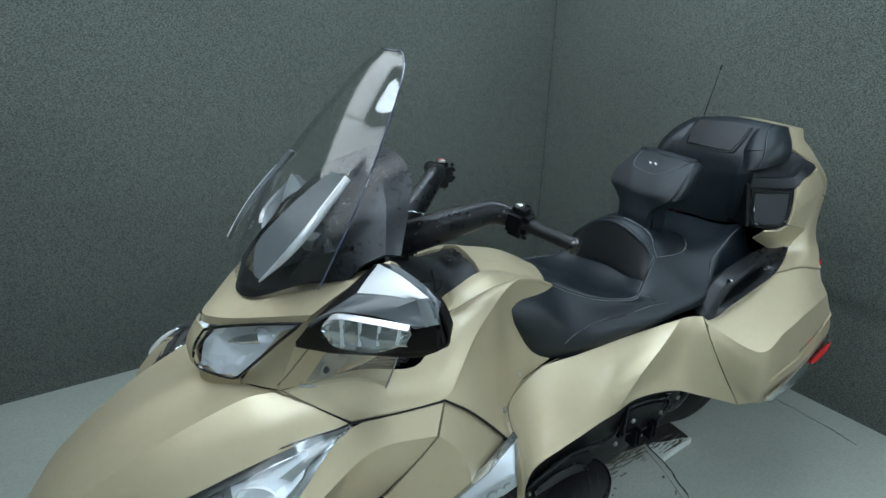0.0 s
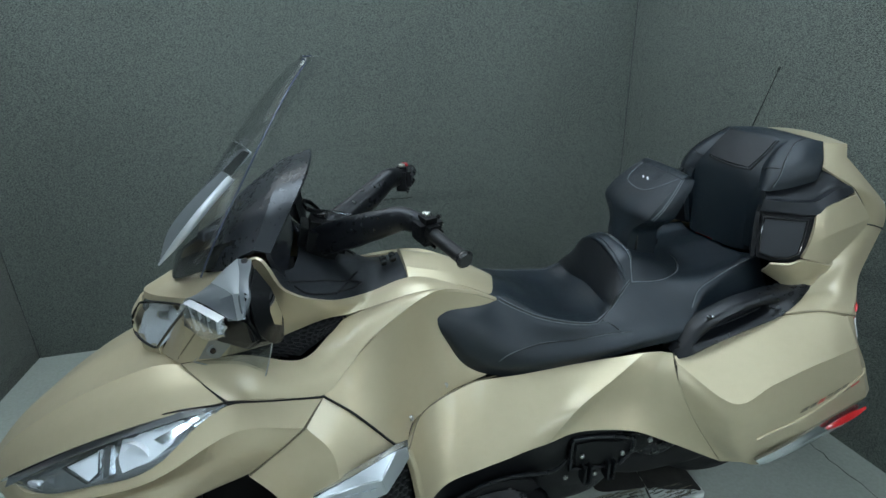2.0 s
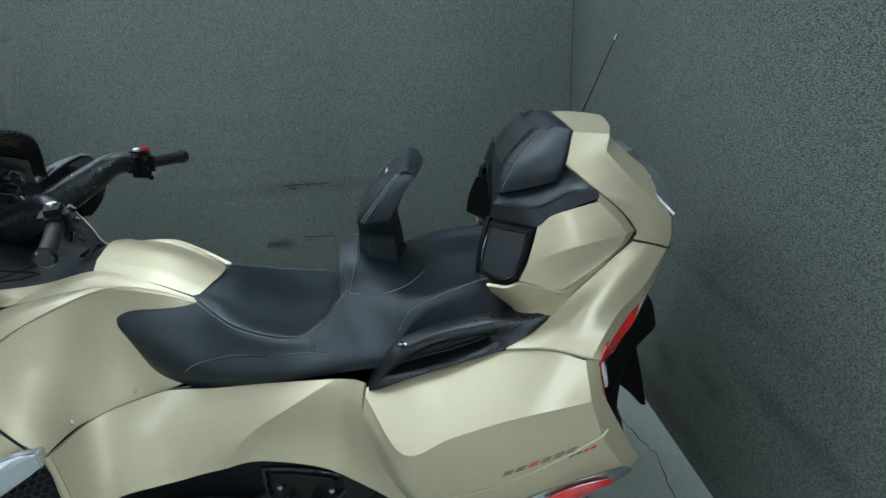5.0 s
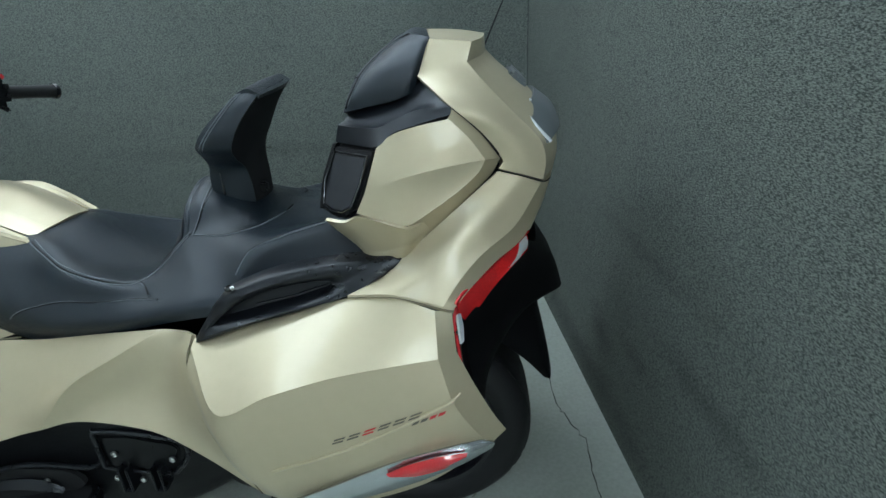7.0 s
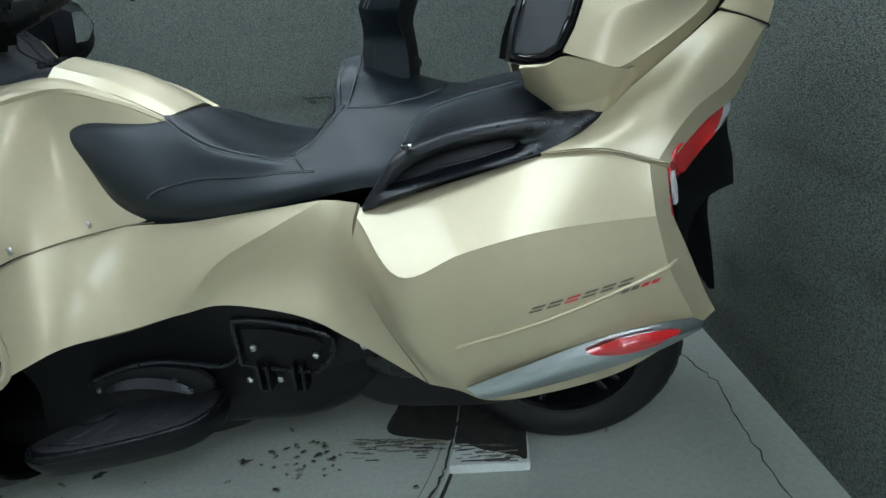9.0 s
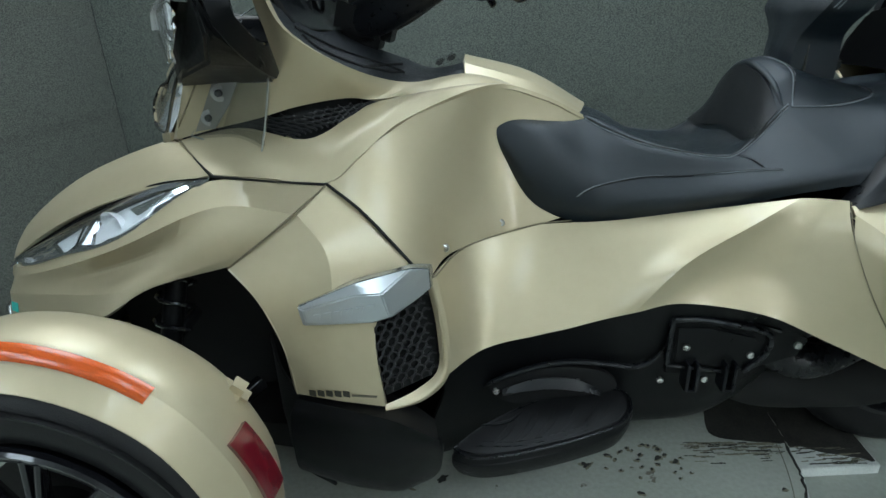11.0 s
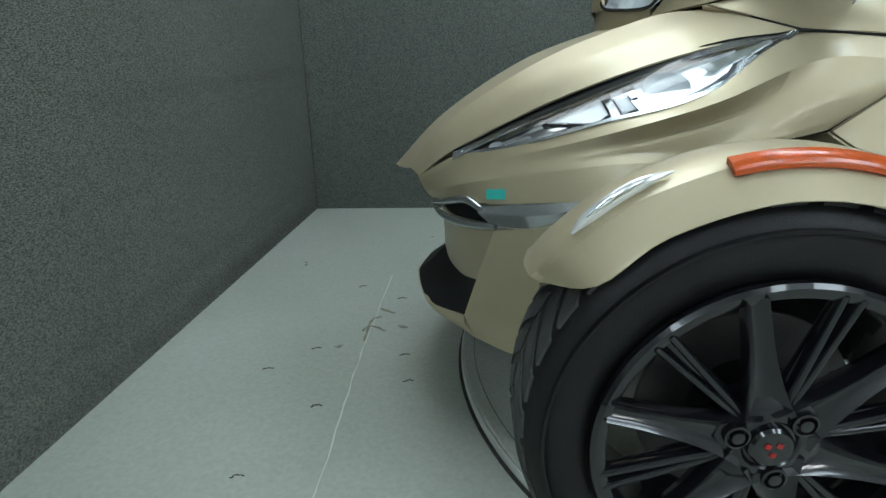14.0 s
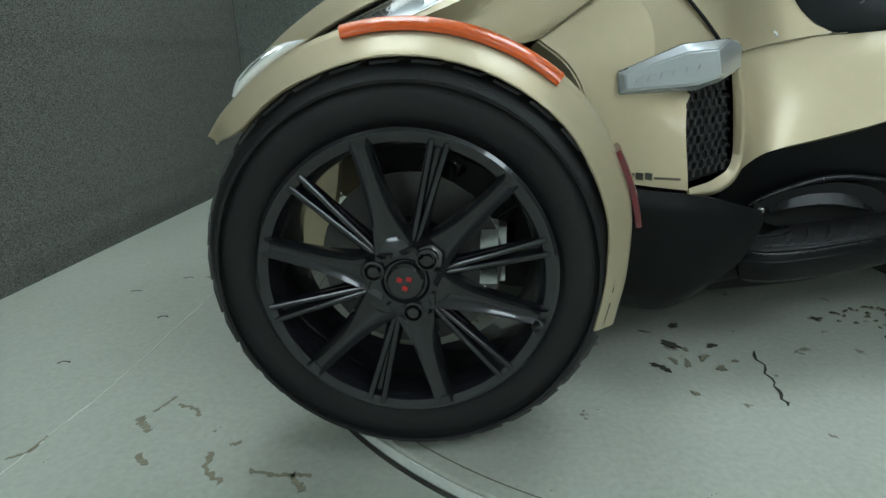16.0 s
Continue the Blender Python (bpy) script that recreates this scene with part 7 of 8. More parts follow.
mirror(1)
mirror(-1)
for s in (1, -1):
    d = part("wind_deflector", sheet((lambda r: r if s == 1 else flip(r))([
        [(0.092, -0.206, 0.808), (0.150, -0.232, 0.800), (0.195, -0.250, 0.790), (0.249, -0.276, 0.787)],
        [(0.140, -0.219, 0.862), (0.190, -0.243, 0.860), (0.228, -0.262, 0.858), (0.270, -0.285, 0.850)],
        [(0.186, -0.232, 0.920), (0.225, -0.252, 0.922), (0.250, -0.270, 0.922), (0.288, -0.292, 0.918)]]), 5, 0.004), CLEAR, trike, "clear plastic wind deflector")
    rim = (lambda q: q if s == 1 else flip([q])[0])([(0.092, -0.207, 0.808), (0.195, -0.252, 0.790), (0.249, -0.279, 0.787), (0.270, -0.288, 0.850), (0.288, -0.295, 0.918), (0.250, -0.273, 0.922), (0.186, -0.234, 0.920), (0.140, -0.221, 0.862), (0.092, -0.207, 0.808)])
    shift = (lambda q: q if s == 1 else flip([q])[0])
    part("mount_band", plate([Vector(p) for p in shift([(0.164, -0.2375, 0.9060), (0.190, -0.2460, 0.9100), (0.2195, -0.2545, 0.9120), (0.191, -0.2460, 0.8676), (0.1537, -0.2350, 0.8257), (0.104, -0.2135, 0.8165), (0.134, -0.2225, 0.8620)])], (0.0005, 0.0015 * s, 0), 0), FROSTED, d, "milky mounting band of the deflector")
    part("panel_gap", tube(shift([(0.1336, -0.2195, 0.9175), (0.1162, -0.2130, 0.8923), (0.0937, -0.2052, 0.8621), (0.0704, -0.1968, 0.8317), (0.0545, -0.1850, 0.8085)]), 0.0017, 8, 5), SEAM_SHADE, trike)
    part("deflector_edge", tube(rim, 0.0017, 6, 4, sharp=(2, 4, 6)), CLEAR_EDGE, d)
    for p in ((0.176, -0.240, 0.889), (0.143, -0.226, 0.844)):
        bm = lathe([(0.015, 0.0), (0.015, -0.003), (0.011, -0.004), (0.008, -0.004), (0.007, 0.0)], (0, 0, 0), "Y", 20)
        bm.transform(Matrix.Translation((p[0], p[1] * s, p[2])) @ Matrix.Rotation(radians(20 * s if s == 1 else 160), 4, "Z"))
        part("grommet", bm, GROMMET, d)
        bm = lathe([(0.0065, -0.002), (0.0065, 0.004), (0.003, 0.005)], (0, 0, 0), "Y", 14)
        bm.transform(Matrix.Translation((p[0], (p[1] - 0.006) * s, p[2])))
        part("bolt", bm, GLOSS_BLACK, d)

# ---- wheels ----


def tyre_bm(centre, r, rim, width):
    w = width / 2
    prof = [(rim - 0.006, -w * 0.78), (rim + 0.006, -w * 0.92), (rim + (r - rim) * 0.35, -w * 1.02), (rim + (r - rim) * 0.7, -w * 0.97), (r - 0.012, -w * 0.84), (r - 0.003, -w * 0.70), (r, -w * 0.45),
            (r + 0.001, 0), (r, w * 0.45), (r - 0.003, w * 0.70), (r - 0.012, w * 0.84), (rim + (r - rim) * 0.7, w * 0.97), (rim + (r - rim) * 0.35, w * 1.02), (rim + 0.006, w * 0.92), (rim - 0.006, w * 0.78), (rim - 0.012, 0)]
    return lathe(prof, centre, "Y", 96, True)


def tread_bm(centre, r, width, n=34, proud=0.0011):
    """Sickle-shaped dark grooves' ridges: raised tread blocks between them."""
    out = bmesh.new()
    c = Vector(centre)
    for k in range(n):
        for side in (1, -1):
            a0 = 2 * math.pi * (k + (0.5 if side < 0 else 0)) / n
            pts = []
            for u, lead in ((0.06, 0.0), (0.30, 0.045), (0.55, 0.10), (0.78, 0.17), (0.88, 0.20)):
                y = side * width / 2 * u * 0.86
                rr = r + proud - (0.0050 if u > 0.8 else 0.0026 if u > 0.7 else 0)
                wide = math.pi / n * 0.90
                pts.append(((a0 + lead, rr, y), (a0 + lead + wide * 1.5, rr, y)))
            ring = []
            for p, q in pts:
                ring.append([out.verts.new(c + Vector((rr2 * math.cos(a), y, rr2 * math.sin(a)))) for a, rr2, y in (p, q, (q[0], q[1] - 0.006, q[2]), (p[0], p[1] - 0.006, p[2]))])
            for a, b in zip(ring, ring[1:]):
                for t in range(4):
                    out.faces.new([a[t], a[(t + 1) % 4], b[(t + 1) % 4], b[t]])
            out.faces.new(ring[0])
            out.faces.new(ring[-1][::-1])
    bmesh.ops.recalc_face_normals(out, faces=out.faces)
    return out


def spoke_bm(angle, r0, r1, w0, w1, y0, y1, thick, hollow, flare=0.0):
    """A wheel spoke from radius r0 to r1; hollow ones carry a groove between two ribs."""
    out = bmesh.new()
    rings = []
    cs = [(-1.0, 0.0), (-0.82, 1.0), (-0.30, 0.9 if not hollow else 0.25), (0.30, 0.9 if not hollow else 0.25), (0.82, 1.0), (1.0, 0.0), (0.7, -1.0), (-0.7, -1.0)]
    if not hollow:
        cs[2], cs[3] = (-0.25, 1.35), (0.25, 1.35)
    for k in range(13):
        u = k / 12
        r = r0 + (r1 - r0) * u
        w = w1 + (w0 - w1) * (1 - u) ** flare * (1 - 0.35 * u) if flare else w0 + (w1 - w0) * u ** 0.8
        y = y0 + (y1 - y0) * u
        dy = thick * (1 - 0.35 * u)
        rings.append([out.verts.new((r * math.cos(angle) - c * w * math.sin(angle), y - h * dy * 0.5, r * math.sin(angle) + c * w * math.cos(angle))) for c, h in cs])
    for a, b in zip(rings, rings[1:]):
        for t in range(8):
            out.faces.new([a[t], a[(t + 1) % 8], b[(t + 1) % 8], b[t]])
    out.faces.new(rings[0])
    out.faces.new(rings[-1][::-1])
    bmesh.ops.recalc_face_normals(out, faces=out.faces)
    return out


def front_wheel(s):
    """Outer face looks along -y on the left machine side."""
    flip_y = Matrix.Diagonal((1, s, 1, 1))

    def put(bm):
        bm.transform(flip_y)
        if s < 0:
            bmesh.ops.reverse_faces(bm, faces=bm.faces)
        return bm
    c = (0, -0.622, 0.300) if s > 0 else (0.04, -0.605, 0.270)
    w = part("front_wheel", put(tyre_bm(c, 0.291, 0.205, 0.162)), RUBBER, trike, "black front tyre on a dark graphite alloy wheel")
    part("tread", put(tread_bm(c, 0.2925, 0.162)), TREAD, w)
    part("sidewall_rib", put(lathe([(0.262, -0.0875), (0.266, -0.0885), (0.266, -0.080), (0.262, -0.080)], c, "Y", 96, True)), RUBBER, w)
    part("rim", put(lathe([(0.191, -0.088), (0.197, -0.091), (0.204, -0.093), (0.209, -0.089), (0.209, -0.080), (0.201, -0.078), (0.190, -0.060), (0.186, 0.0), (0.194, 0.070), (0.189, 0.070), (0.180, 0.0), (0.181, -0.060), (0.188, -0.080)], c, "Y", 96, True)), RIM_PAINT, w, "graphite alloy rim")
    for k in range(6):
        bm = spoke_bm(radians(105.6 + 60 * k), 0.026, 0.198, 0.042, 0.0150, -0.074, -0.084, 0.036, True, 2.6)
        bm.transform(Matrix.Translation(c))
        part("spoke", put(bm), RIM_PAINT, w, smooth=75)
        a = radians(75.6 + 60 * k)
        bm = merged(*(spoke_bm(a + d, 0.050, 0.198, 0.0066, 0.0052, -0.074, -0.085, 0.018, False, 2.0) for d in (-0.052, 0.052)), spoke_bm(a, 0.050, 0.196, 0.014, 0.012, -0.064, -0.073, 0.014, False, 2.0))
        bm.transform(Matrix.Translation(c))
        part("spoke", put(bm), RIM_PAINT, w, smooth=75)
    part("hub", put(lathe([(0.074, -0.055), (0.070, -0.076), (0.056, -0.086), (0.034, -0.088), (0.030, -0.084), (0.010, -0.084)], c, "Y", 40)), RIM_PAINT, w)
    cap = part("hub_cap", put(lathe([(0.0265, -0.084), (0.0265, -0.090), (0.023, -0.094), (0.010, -0.095)], c, "Y", 32)), GLOSS_BLACK, w, "gloss black hub cap with a red emblem")
    for dx, dz in ((-0.007, 0.005), (0.006, 0.006), (0.0, -0.007)):
        part("emblem", put(block((0.008, 0.0015, 0.007), Matrix.Translation((dx + c[0], c[1] - 0.0955, c[2] + dz)) @ Matrix.Rotation(0.4, 4, "Y"), 0.001)), RED_PAINT, cap)
    for a in (47, 160, 283):
        p = Vector((c[0] + 0.0455 * math.cos(radians(a)), c[1], c[2] + 0.0455 * math.sin(radians(a))))
        part("lug_nut", put(lathe([(0.0150, -0.080), (0.0150, -0.0935), (0.0125, -0.0945), (0.0115, -0.086), (0.0075, -0.086), (0.0075, -0.0955), (0.004, -0.096)], p, "Y", 18)), GLOSS_BLACK, w)
    part("brake_disc", put(lathe([(0.070, -0.010), (0.135, -0.010), (0.135, -0.004), (0.070, -0.004)], c, "Y", 64, True)), DISC_STEEL, w, "steel brake disc")
    part("caliper", put(block((0.05, 0.05, 0.11), Matrix.Translation((0.115, c[1] + 0.01, c[2] + 0.01)), 0.012)), SILVER, w)
    part("hub_carrier", put(lathe([(0.020, 0.00), (0.068, 0.01), (0.062, 0.05), (0.030, 0.07)], c, "Y", 32)), PLASTIC, w)
    bm = lathe([(0.006, 0.0), (0.006, 0.022), (0.004, 0.024)], (0, 0, 0), "Y", 10)
    bm.transform(Matrix.Translation((0.180, c[1] - 0.085, c[2] - 0.06)) @ Matrix.Rotation(radians(180), 4, "Z"))
    part("valve", put(bm), RUBBER, w)
    # mudguard
    F = []
    for deg, lip in ((147, 0.004), (138, 0.002), (120, 0), (95, 0), (70, 0), (45, 0), (20, 0), (0, 0), (-17, 0.002)):
        a = radians(deg)
        low = 0.016 if deg < 10 else 0.007 if deg < 30 else 0.0
        row = []
        for y, r in ((-0.535, 0.308), (-0.560, 0.324), (-0.605, 0.334), (-0.640, 0.332), (-0.660, 0.324), (-0.672, 0.314), (-0.697, 0.292), (-0.699, 0.288)):
            rr = r + lip - low
            if deg > 145:
                y = max(y, -0.645 + 0.10 * (r - 0.30))
                rr = max(rr, 0.322)
            row.append((rr * math.cos(a), y * s, 0.305 + rr * math.sin(a)))
        F.append(row)
    guard = part("mudguard", sheet(F, 5, 0.005, centre=(0, -0.62 * s, 0.305), sharp_cols=(4, 5)), GOLD, trike, "gold front mudguard", smooth=12)

    def arc(d0, d1, bands, n=7):
        rows = []
        for y, r in bands:
            rows.append([(r * math.cos(radians(d0 + (d1 - d0) * k / n)), y * s, 0.305 + r * math.sin(radians(d0 + (d1 - d0) * k / n))) for k in range(n + 1)])
        return rows
    lamp = part("side_marker", sheet(arc(104, 52, ((-0.656, 0.3345), (-0.665, 0.3310), (-0.6725, 0.3235), (-0.6730, 0.3170))), 3, 0.008, centre=(0, -0.62 * s, 0.305)), AMBER, guard, "long amber side marker")
    part("marker_groove", sheet(arc(103, 53, ((-0.6705, 0.3265), (-0.6725, 0.3235))), 3, 0.001, centre=(0, -0.62 * s, 0.305), roll=0), AMBER, lamp)
    part("reflector", sheet(arc(30, 10, ((-0.606, 0.3365), (-0.622, 0.3365), (-0.640, 0.3345), (-0.652, 0.331))), 3, 0.008, centre=(0, -0.62 * s, 0.305)), DARK_RED, guard, "dark red reflector")
    strip = [(r * math.cos(radians(d)), y * s, 0.305 + r * math.sin(radians(d))) for d, y, r in ((135, -0.646, 0.3330), (131, -0.6475, 0.3362), (125, -0.648, 0.3370), (119, -0.6475, 0.3366), (113, -0.646, 0.3335))]
    pos = part("position_lamp", tube(strip, [0.002, 0.0075, 0.0085, 0.0075, 0.001], 12, 5, flat=0.8), REFLECTOR, guard, "slim clear position lamp")
    part("lamp_core", tube([(x * 1.004, y - 0.006 * s, 0.305 + (z - 0.305) * 1.012) for x, y, z in strip[1:4]], [0.001, 0.003, 0.001], 8, 5), CHROME, pos)
    part("guard_boss", block((0.045, 0.045, 0.03), Matrix.Translation((0.262, -0.560 * s, 0.492)) @ Matrix.Rotation(radians(40), 4, "Y"), 0.012), GOLD, guard)
    part("guard_stay", tube([(0.240, -0.575 * s, 0.470), (0.19, -0.555 * s, 0.40), (0.10, -0.53 * s, 0.33)], 0.009, 10, 4), PLASTIC, guard)
    if s < 0:
        for ob in (guard, *guard.children_recursive):
            ob.data.transform(Matrix.Translation((0.052, -0.005, -0.076)))
    # suspension
    part("wishbone", tube([(0.0, -0.55 * s, 0.22), (-0.05, -0.40 * s, 0.24), (-0.13, -0.24 * s, 0.27)], 0.018, 10, 4), GLOSS_BLACK, trike)
    part("wishbone", tube([(0.0, -0.55 * s, 0.22), (0.06, -0.40 * s, 0.24), (0.15, -0.24 * s, 0.27)], 0.018, 10, 4), GLOSS_BLACK, trike)
    part("wishbone", tube([(0.0, -0.54 * s, 0.40), (0.02, -0.40 * s, 0.42), (0.04, -0.24 * s, 0.45)], 0.015, 10, 4), GLOSS_BLACK, trike)
    shock = part("shock_absorber", tube([(0.070, -0.300 * s, 0.620), (0.050, -0.350 * s, 0.470), (0.020, -0.430 * s, 0.250)], 0.020, 12, 3), PLASTIC, trike, "black coil-over shock absorber")
    coil = []
    for k in range(80):
        u = k / 79
        p = Vector((0.068, -0.302 * s, 0.600)).lerp(Vector((0.028, -0.410 * s, 0.300)), u)
        a = 2 * math.pi * 7 * u
        coil.append(p + Vector((math.cos(a), math.sin(a) * 0.9, -0.3 * math.sin(a) * s)) * 0.032)
    part("spring", tube(coil, 0.005, 8, 1), GLOSS_BLACK, shock)


front_wheel(1)
front_wheel(-1)

RC = (1.645, 0.012, 0.252)
rear = part("rear_wheel", tyre_bm(RC, 0.276, 0.185, 0.215), RUBBER, trike, "wide black rear tyre on a black wheel")
part("tread", tread_bm(RC, 0.276, 0.215, 30, 0.0006), RUBBER, rear)
part("rim", lathe([(0.177, -0.100), (0.188, -0.099), (0.185, -0.090), (0.171, -0.07), (0.167, 0.0), (0.171, 0.09), (0.161, 0.09), (0.159, 0.0), (0.163, -0.08)], RC, "Y", 72, True), RIM_PAINT, rear)
for k in range(5):
    for off in (-7, 7):
        bm = spoke_bm(radians(30 + 72 * k + off), 0.045, 0.175, 0.010, 0.009, -0.070, -0.082, 0.020, True)
        bm.transform(Matrix.Translation(RC))
        part("spoke", bm, RIM_PAINT, rear)
part("hub", lathe([(0.06, -0.08), (0.06, -0.05), (0.07, 0.05), (0.05, 0.09)], RC, "Y", 32), RIM_PAINT, rear)
part("brake_disc", lathe([(0.075, 0.05), (0.140, 0.05), (0.140, 0.056), (0.075, 0.056)], RC, "Y", 48, True), DISC_STEEL, rear)
for s in (1, -1):
    part("swing_arm", tube([(1.18, -0.13 * s, 0.30), (1.40, -0.145 * s, 0.29), (1.665, -0.145 * s, 0.275)], [0.035, 0.03, 0.028], 12, 4), PLASTIC, trike)
part("rear_hugger", sheet([[(1.50, -0.12, 0.56), (1.50, 0, 0.57), (1.50, 0.12, 0.56)], [(1.66, -0.12, 0.63), (1.66, 0, 0.64), (1.66, 0.12, 0.63)], [(1.85, -0.12, 0.60), (1.85, 0, 0.61), (1.85, 0.12, 0.60)]], 5, 0.01), PLASTIC, trike)

# tail lamps and plate holder
for s in (1, -1):
    f = (lambda r: r) if s == 1 else flip
    lamp = part("tail_lamp", sheet(f([
        [(1.7562, -0.3380, 0.7413), (1.7680, -0.3250, 0.7717), (1.7925, -0.2950, 0.7844), (1.8177, -0.2620, 0.7897), (1.8875, -0.1920, 0.8251)],
        [(1.7648, -0.3220, 0.7215), (1.7817, -0.3050, 0.7436), (1.8085, -0.2800, 0.7601), (1.8327, -0.2540, 0.7734), (1.8915, -0.1840, 0.8082)],
        [(1.7693, -0.3050, 0.7027), (1.7921, -0.2880, 0.7213), (1.8191, -0.2680, 0.7490), (1.8469, -0.2450, 0.7702), (1.8918, -0.1780, 0.7834)]]), 6, 0.010, centre=(1.6, 0, 0.75)), TAIL_RED, trike, "red tail lamp with a clear segment")
    part("clear_segment", sheet(f([
        [(1.8185, -0.2560, 0.7802), (1.8521, -0.2240, 0.7991), (1.8874, -0.1940, 0.8207)],
        [(1.8234, -0.2540, 0.7775), (1.8564, -0.2240, 0.7853), (1.8914, -0.1870, 0.8020)],
        [(1.8292, -0.2520, 0.7758), (1.8569, -0.2300, 0.7762), (1.8893, -0.1810, 0.7843)]]), 5, 0.006, centre=(1.6, 0, 0.75)), REFLECTOR, lamp, "clear reversing segment")
    part("lamp_edge", tube(f([[(1.8928, -0.1880, 0.8269), (1.8159, -0.2620, 0.7888), (1.7622, -0.3370, 0.7759), (1.7516, -0.3450, 0.7469), (1.7504, -0.3520, 0.7169), (1.7560, -0.3650, 0.6842), (1.7614, -0.3820, 0.6536)]])[0], [0.0015, 0.0028, 0.0032, 0.0038, 0.0038, 0.0030, 0.0015], 10, 5), RED_LENS, lamp, "dark red lamp edge")
    part("side_lens", sheet(f([[(1.7557, -0.3500, 0.7460), (1.7581, -0.3560, 0.7260), (1.7612, -0.3660, 0.6981)], [(1.7612, -0.3420, 0.7446), (1.7654, -0.3480, 0.7225), (1.7658, -0.3600, 0.7010)]]), 5, 0.005, centre=(1.6, 0, 0.75)), REFLECTOR, lamp, "clear side segment")
part("tail_housing", sheet(half([
    [(1.893, -0.186, 0.806), (1.915, -0.110, 0.775), (1.925, 0, 0.765)],
    [(1.858, -0.218, 0.770), (1.935, -0.092, 0.735), (1.945, 0, 0.730)],
    [(1.796, -0.285, 0.735), (1.955, -0.075, 0.690), (1.962, 0, 0.690)],
    [(1.768, -0.320, 0.712), (1.970, -0.060, 0.628), (1.980, 0, 0.624)],
    [(1.774, -0.360, 0.650), (1.905, -0.095, 0.612), (1.915, 0, 0.612)],
    [(1.800, -0.375, 0.560), (1.800, -0.200, 0.560), (1.800, 0, 0.560)]]), 6, 0.012, centre=(1.7, 0, 0.7), sharp_rows=(3,)), TAIL_BLACK, trike, "black tail housing")
part("plate_holder", sheet(half([
    [(1.790, -0.150, 0.605), (1.915, -0.088, 0.618), (1.930, 0, 0.618)],
    [(1.840, -0.125, 0.538), (1.920, -0.085, 0.570), (1.935, 0, 0.570)],
    [(1.903, -0.100, 0.464), (1.946, -0.080, 0.478), (1.955, 0, 0.478)],
    [(1.946, -0.085, 0.405), (1.962, -0.078, 0.402), (1.970, 0, 0.400)]]), 5, 0.012, centre=(1.6, 0, 0.5)), TAIL_BLACK, trike, "black number plate holder without a plate")
part("antenna", tube([(1.830, 0.235, 1.125), (1.875, 0.249, 1.220), (1.918, 0.262, 1.313)], [0.0022, 0.0016, 0.0012], 8, 3), DARK, trike, "thin black whip antenna")
part("antenna_tip", tube([(1.914, 0.261, 1.305), (1.921, 0.263, 1.320)], 0.003, 8, 2), GLOSS_BLACK, trike)

# black lower body, footboards, bracket
both("belly_panel", [
    [(0.560, -0.345, 0.395), (0.655, -0.312, 0.415), (0.800, -0.303, 0.465), (0.960, -0.313, 0.515), (1.100, -0.312, 0.508), (1.270, -0.300, 0.440)],
    [(0.560, -0.320, 0.310), (0.662, -0.276, 0.300), (0.830, -0.262, 0.330), (0.990, -0.275, 0.340), (1.110, -0.275, 0.350), (1.250, -0.240, 0.350)],
    [(0.520, -0.300, 0.180), (0.660, -0.262, 0.200), (0.830, -0.245, 0.210), (0.980, -0.252, 0.225), (1.100, -0.250, 0.240), (1.230, -0.205, 0.270)],
    [(0.500, -0.260, 0.080), (0.660, -0.235, 0.115), (0.830, -0.210, 0.135), (0.960, -0.215, 0.152), (1.100, -0.215, 0.172), (1.220, -0.170, 0.205)],
    [(0.500, -0.100, 0.060), (0.660, -0.090, 0.090), (0.830, -0.080, 0.105), (0.960, -0.080, 0.115), (1.100, -0.080, 0.130), (1.210, -0.080, 0.170)]], PLASTIC, "black plastic lower body panel", thick=0.008, smooth=40)
both("belly_winglet", [
    [(0.330, -0.330, 0.360), (0.420, -0.360, 0.352), (0.500, -0.400, 0.346), (0.552, -0.440, 0.338)],
    [(0.300, -0.426, 0.372), (0.400, -0.448, 0.364), (0.480, -0.470, 0.360), (0.560, -0.499, 0.346)],
    [(0.288, -0.440, 0.340), (0.400, -0.460, 0.325), (0.490, -0.478, 0.318), (0.566, -0.496, 0.318)],
    [(0.280, -0.430, 0.260), (0.390, -0.450, 0.240), (0.490, -0.462, 0.236), (0.556, -0.466, 0.244)],
    [(0.276, -0.402, 0.180), (0.380, -0.418, 0.158), (0.470, -0.422, 0.150), (0.524, -0.424, 0.176)],
    [(0.300, -0.340, 0.128), (0.390, -0.345, 0.098), (0.460, -0.345, 0.090), (0.510, -0.345, 0.108)],
    [(0.320, -0.240, 0.100), (0.400, -0.240, 0.078), (0.460, -0.240, 0.074), (0.510, -0.240, 0.090)]], PLASTIC, "black plastic winglet behind the front wheel", thick=0.008, smooth=50, sharp_rows=(1,), centre=(0.42, -0.20, 0.22))
for s in (1, -1):
    part("silencer", tube([(1.16, -0.135 * s, 0.225), (1.24, -0.145 * s, 0.225), (1.36, -0.150 * s, 0.232), (1.50, -0.150 * s, 0.242), (1.56, -0.148 * s, 0.250)], [0.04, 0.066, 0.072, 0.070, 0.030], 20, 5), DARK, trike, "dark silencer under the machine")
part("belly_pan", loft([[(0.02, -0.22, 0.19), (0.50, -0.24, 0.16), (0.98, -0.20, 0.18), (0.98, 0.24, 0.18), (0.50, 0.28, 0.16), (0.02, 0.26, 0.19)], [(0.06, -0.20, 0.10), (0.50, -0.22, 0.075), (0.94, -0.17, 0.12), (0.94, 0.21, 0.12), (0.50, 0.26, 0.075), (0.06, 0.24, 0.10)]]), DARK, trike, "dark belly pan")
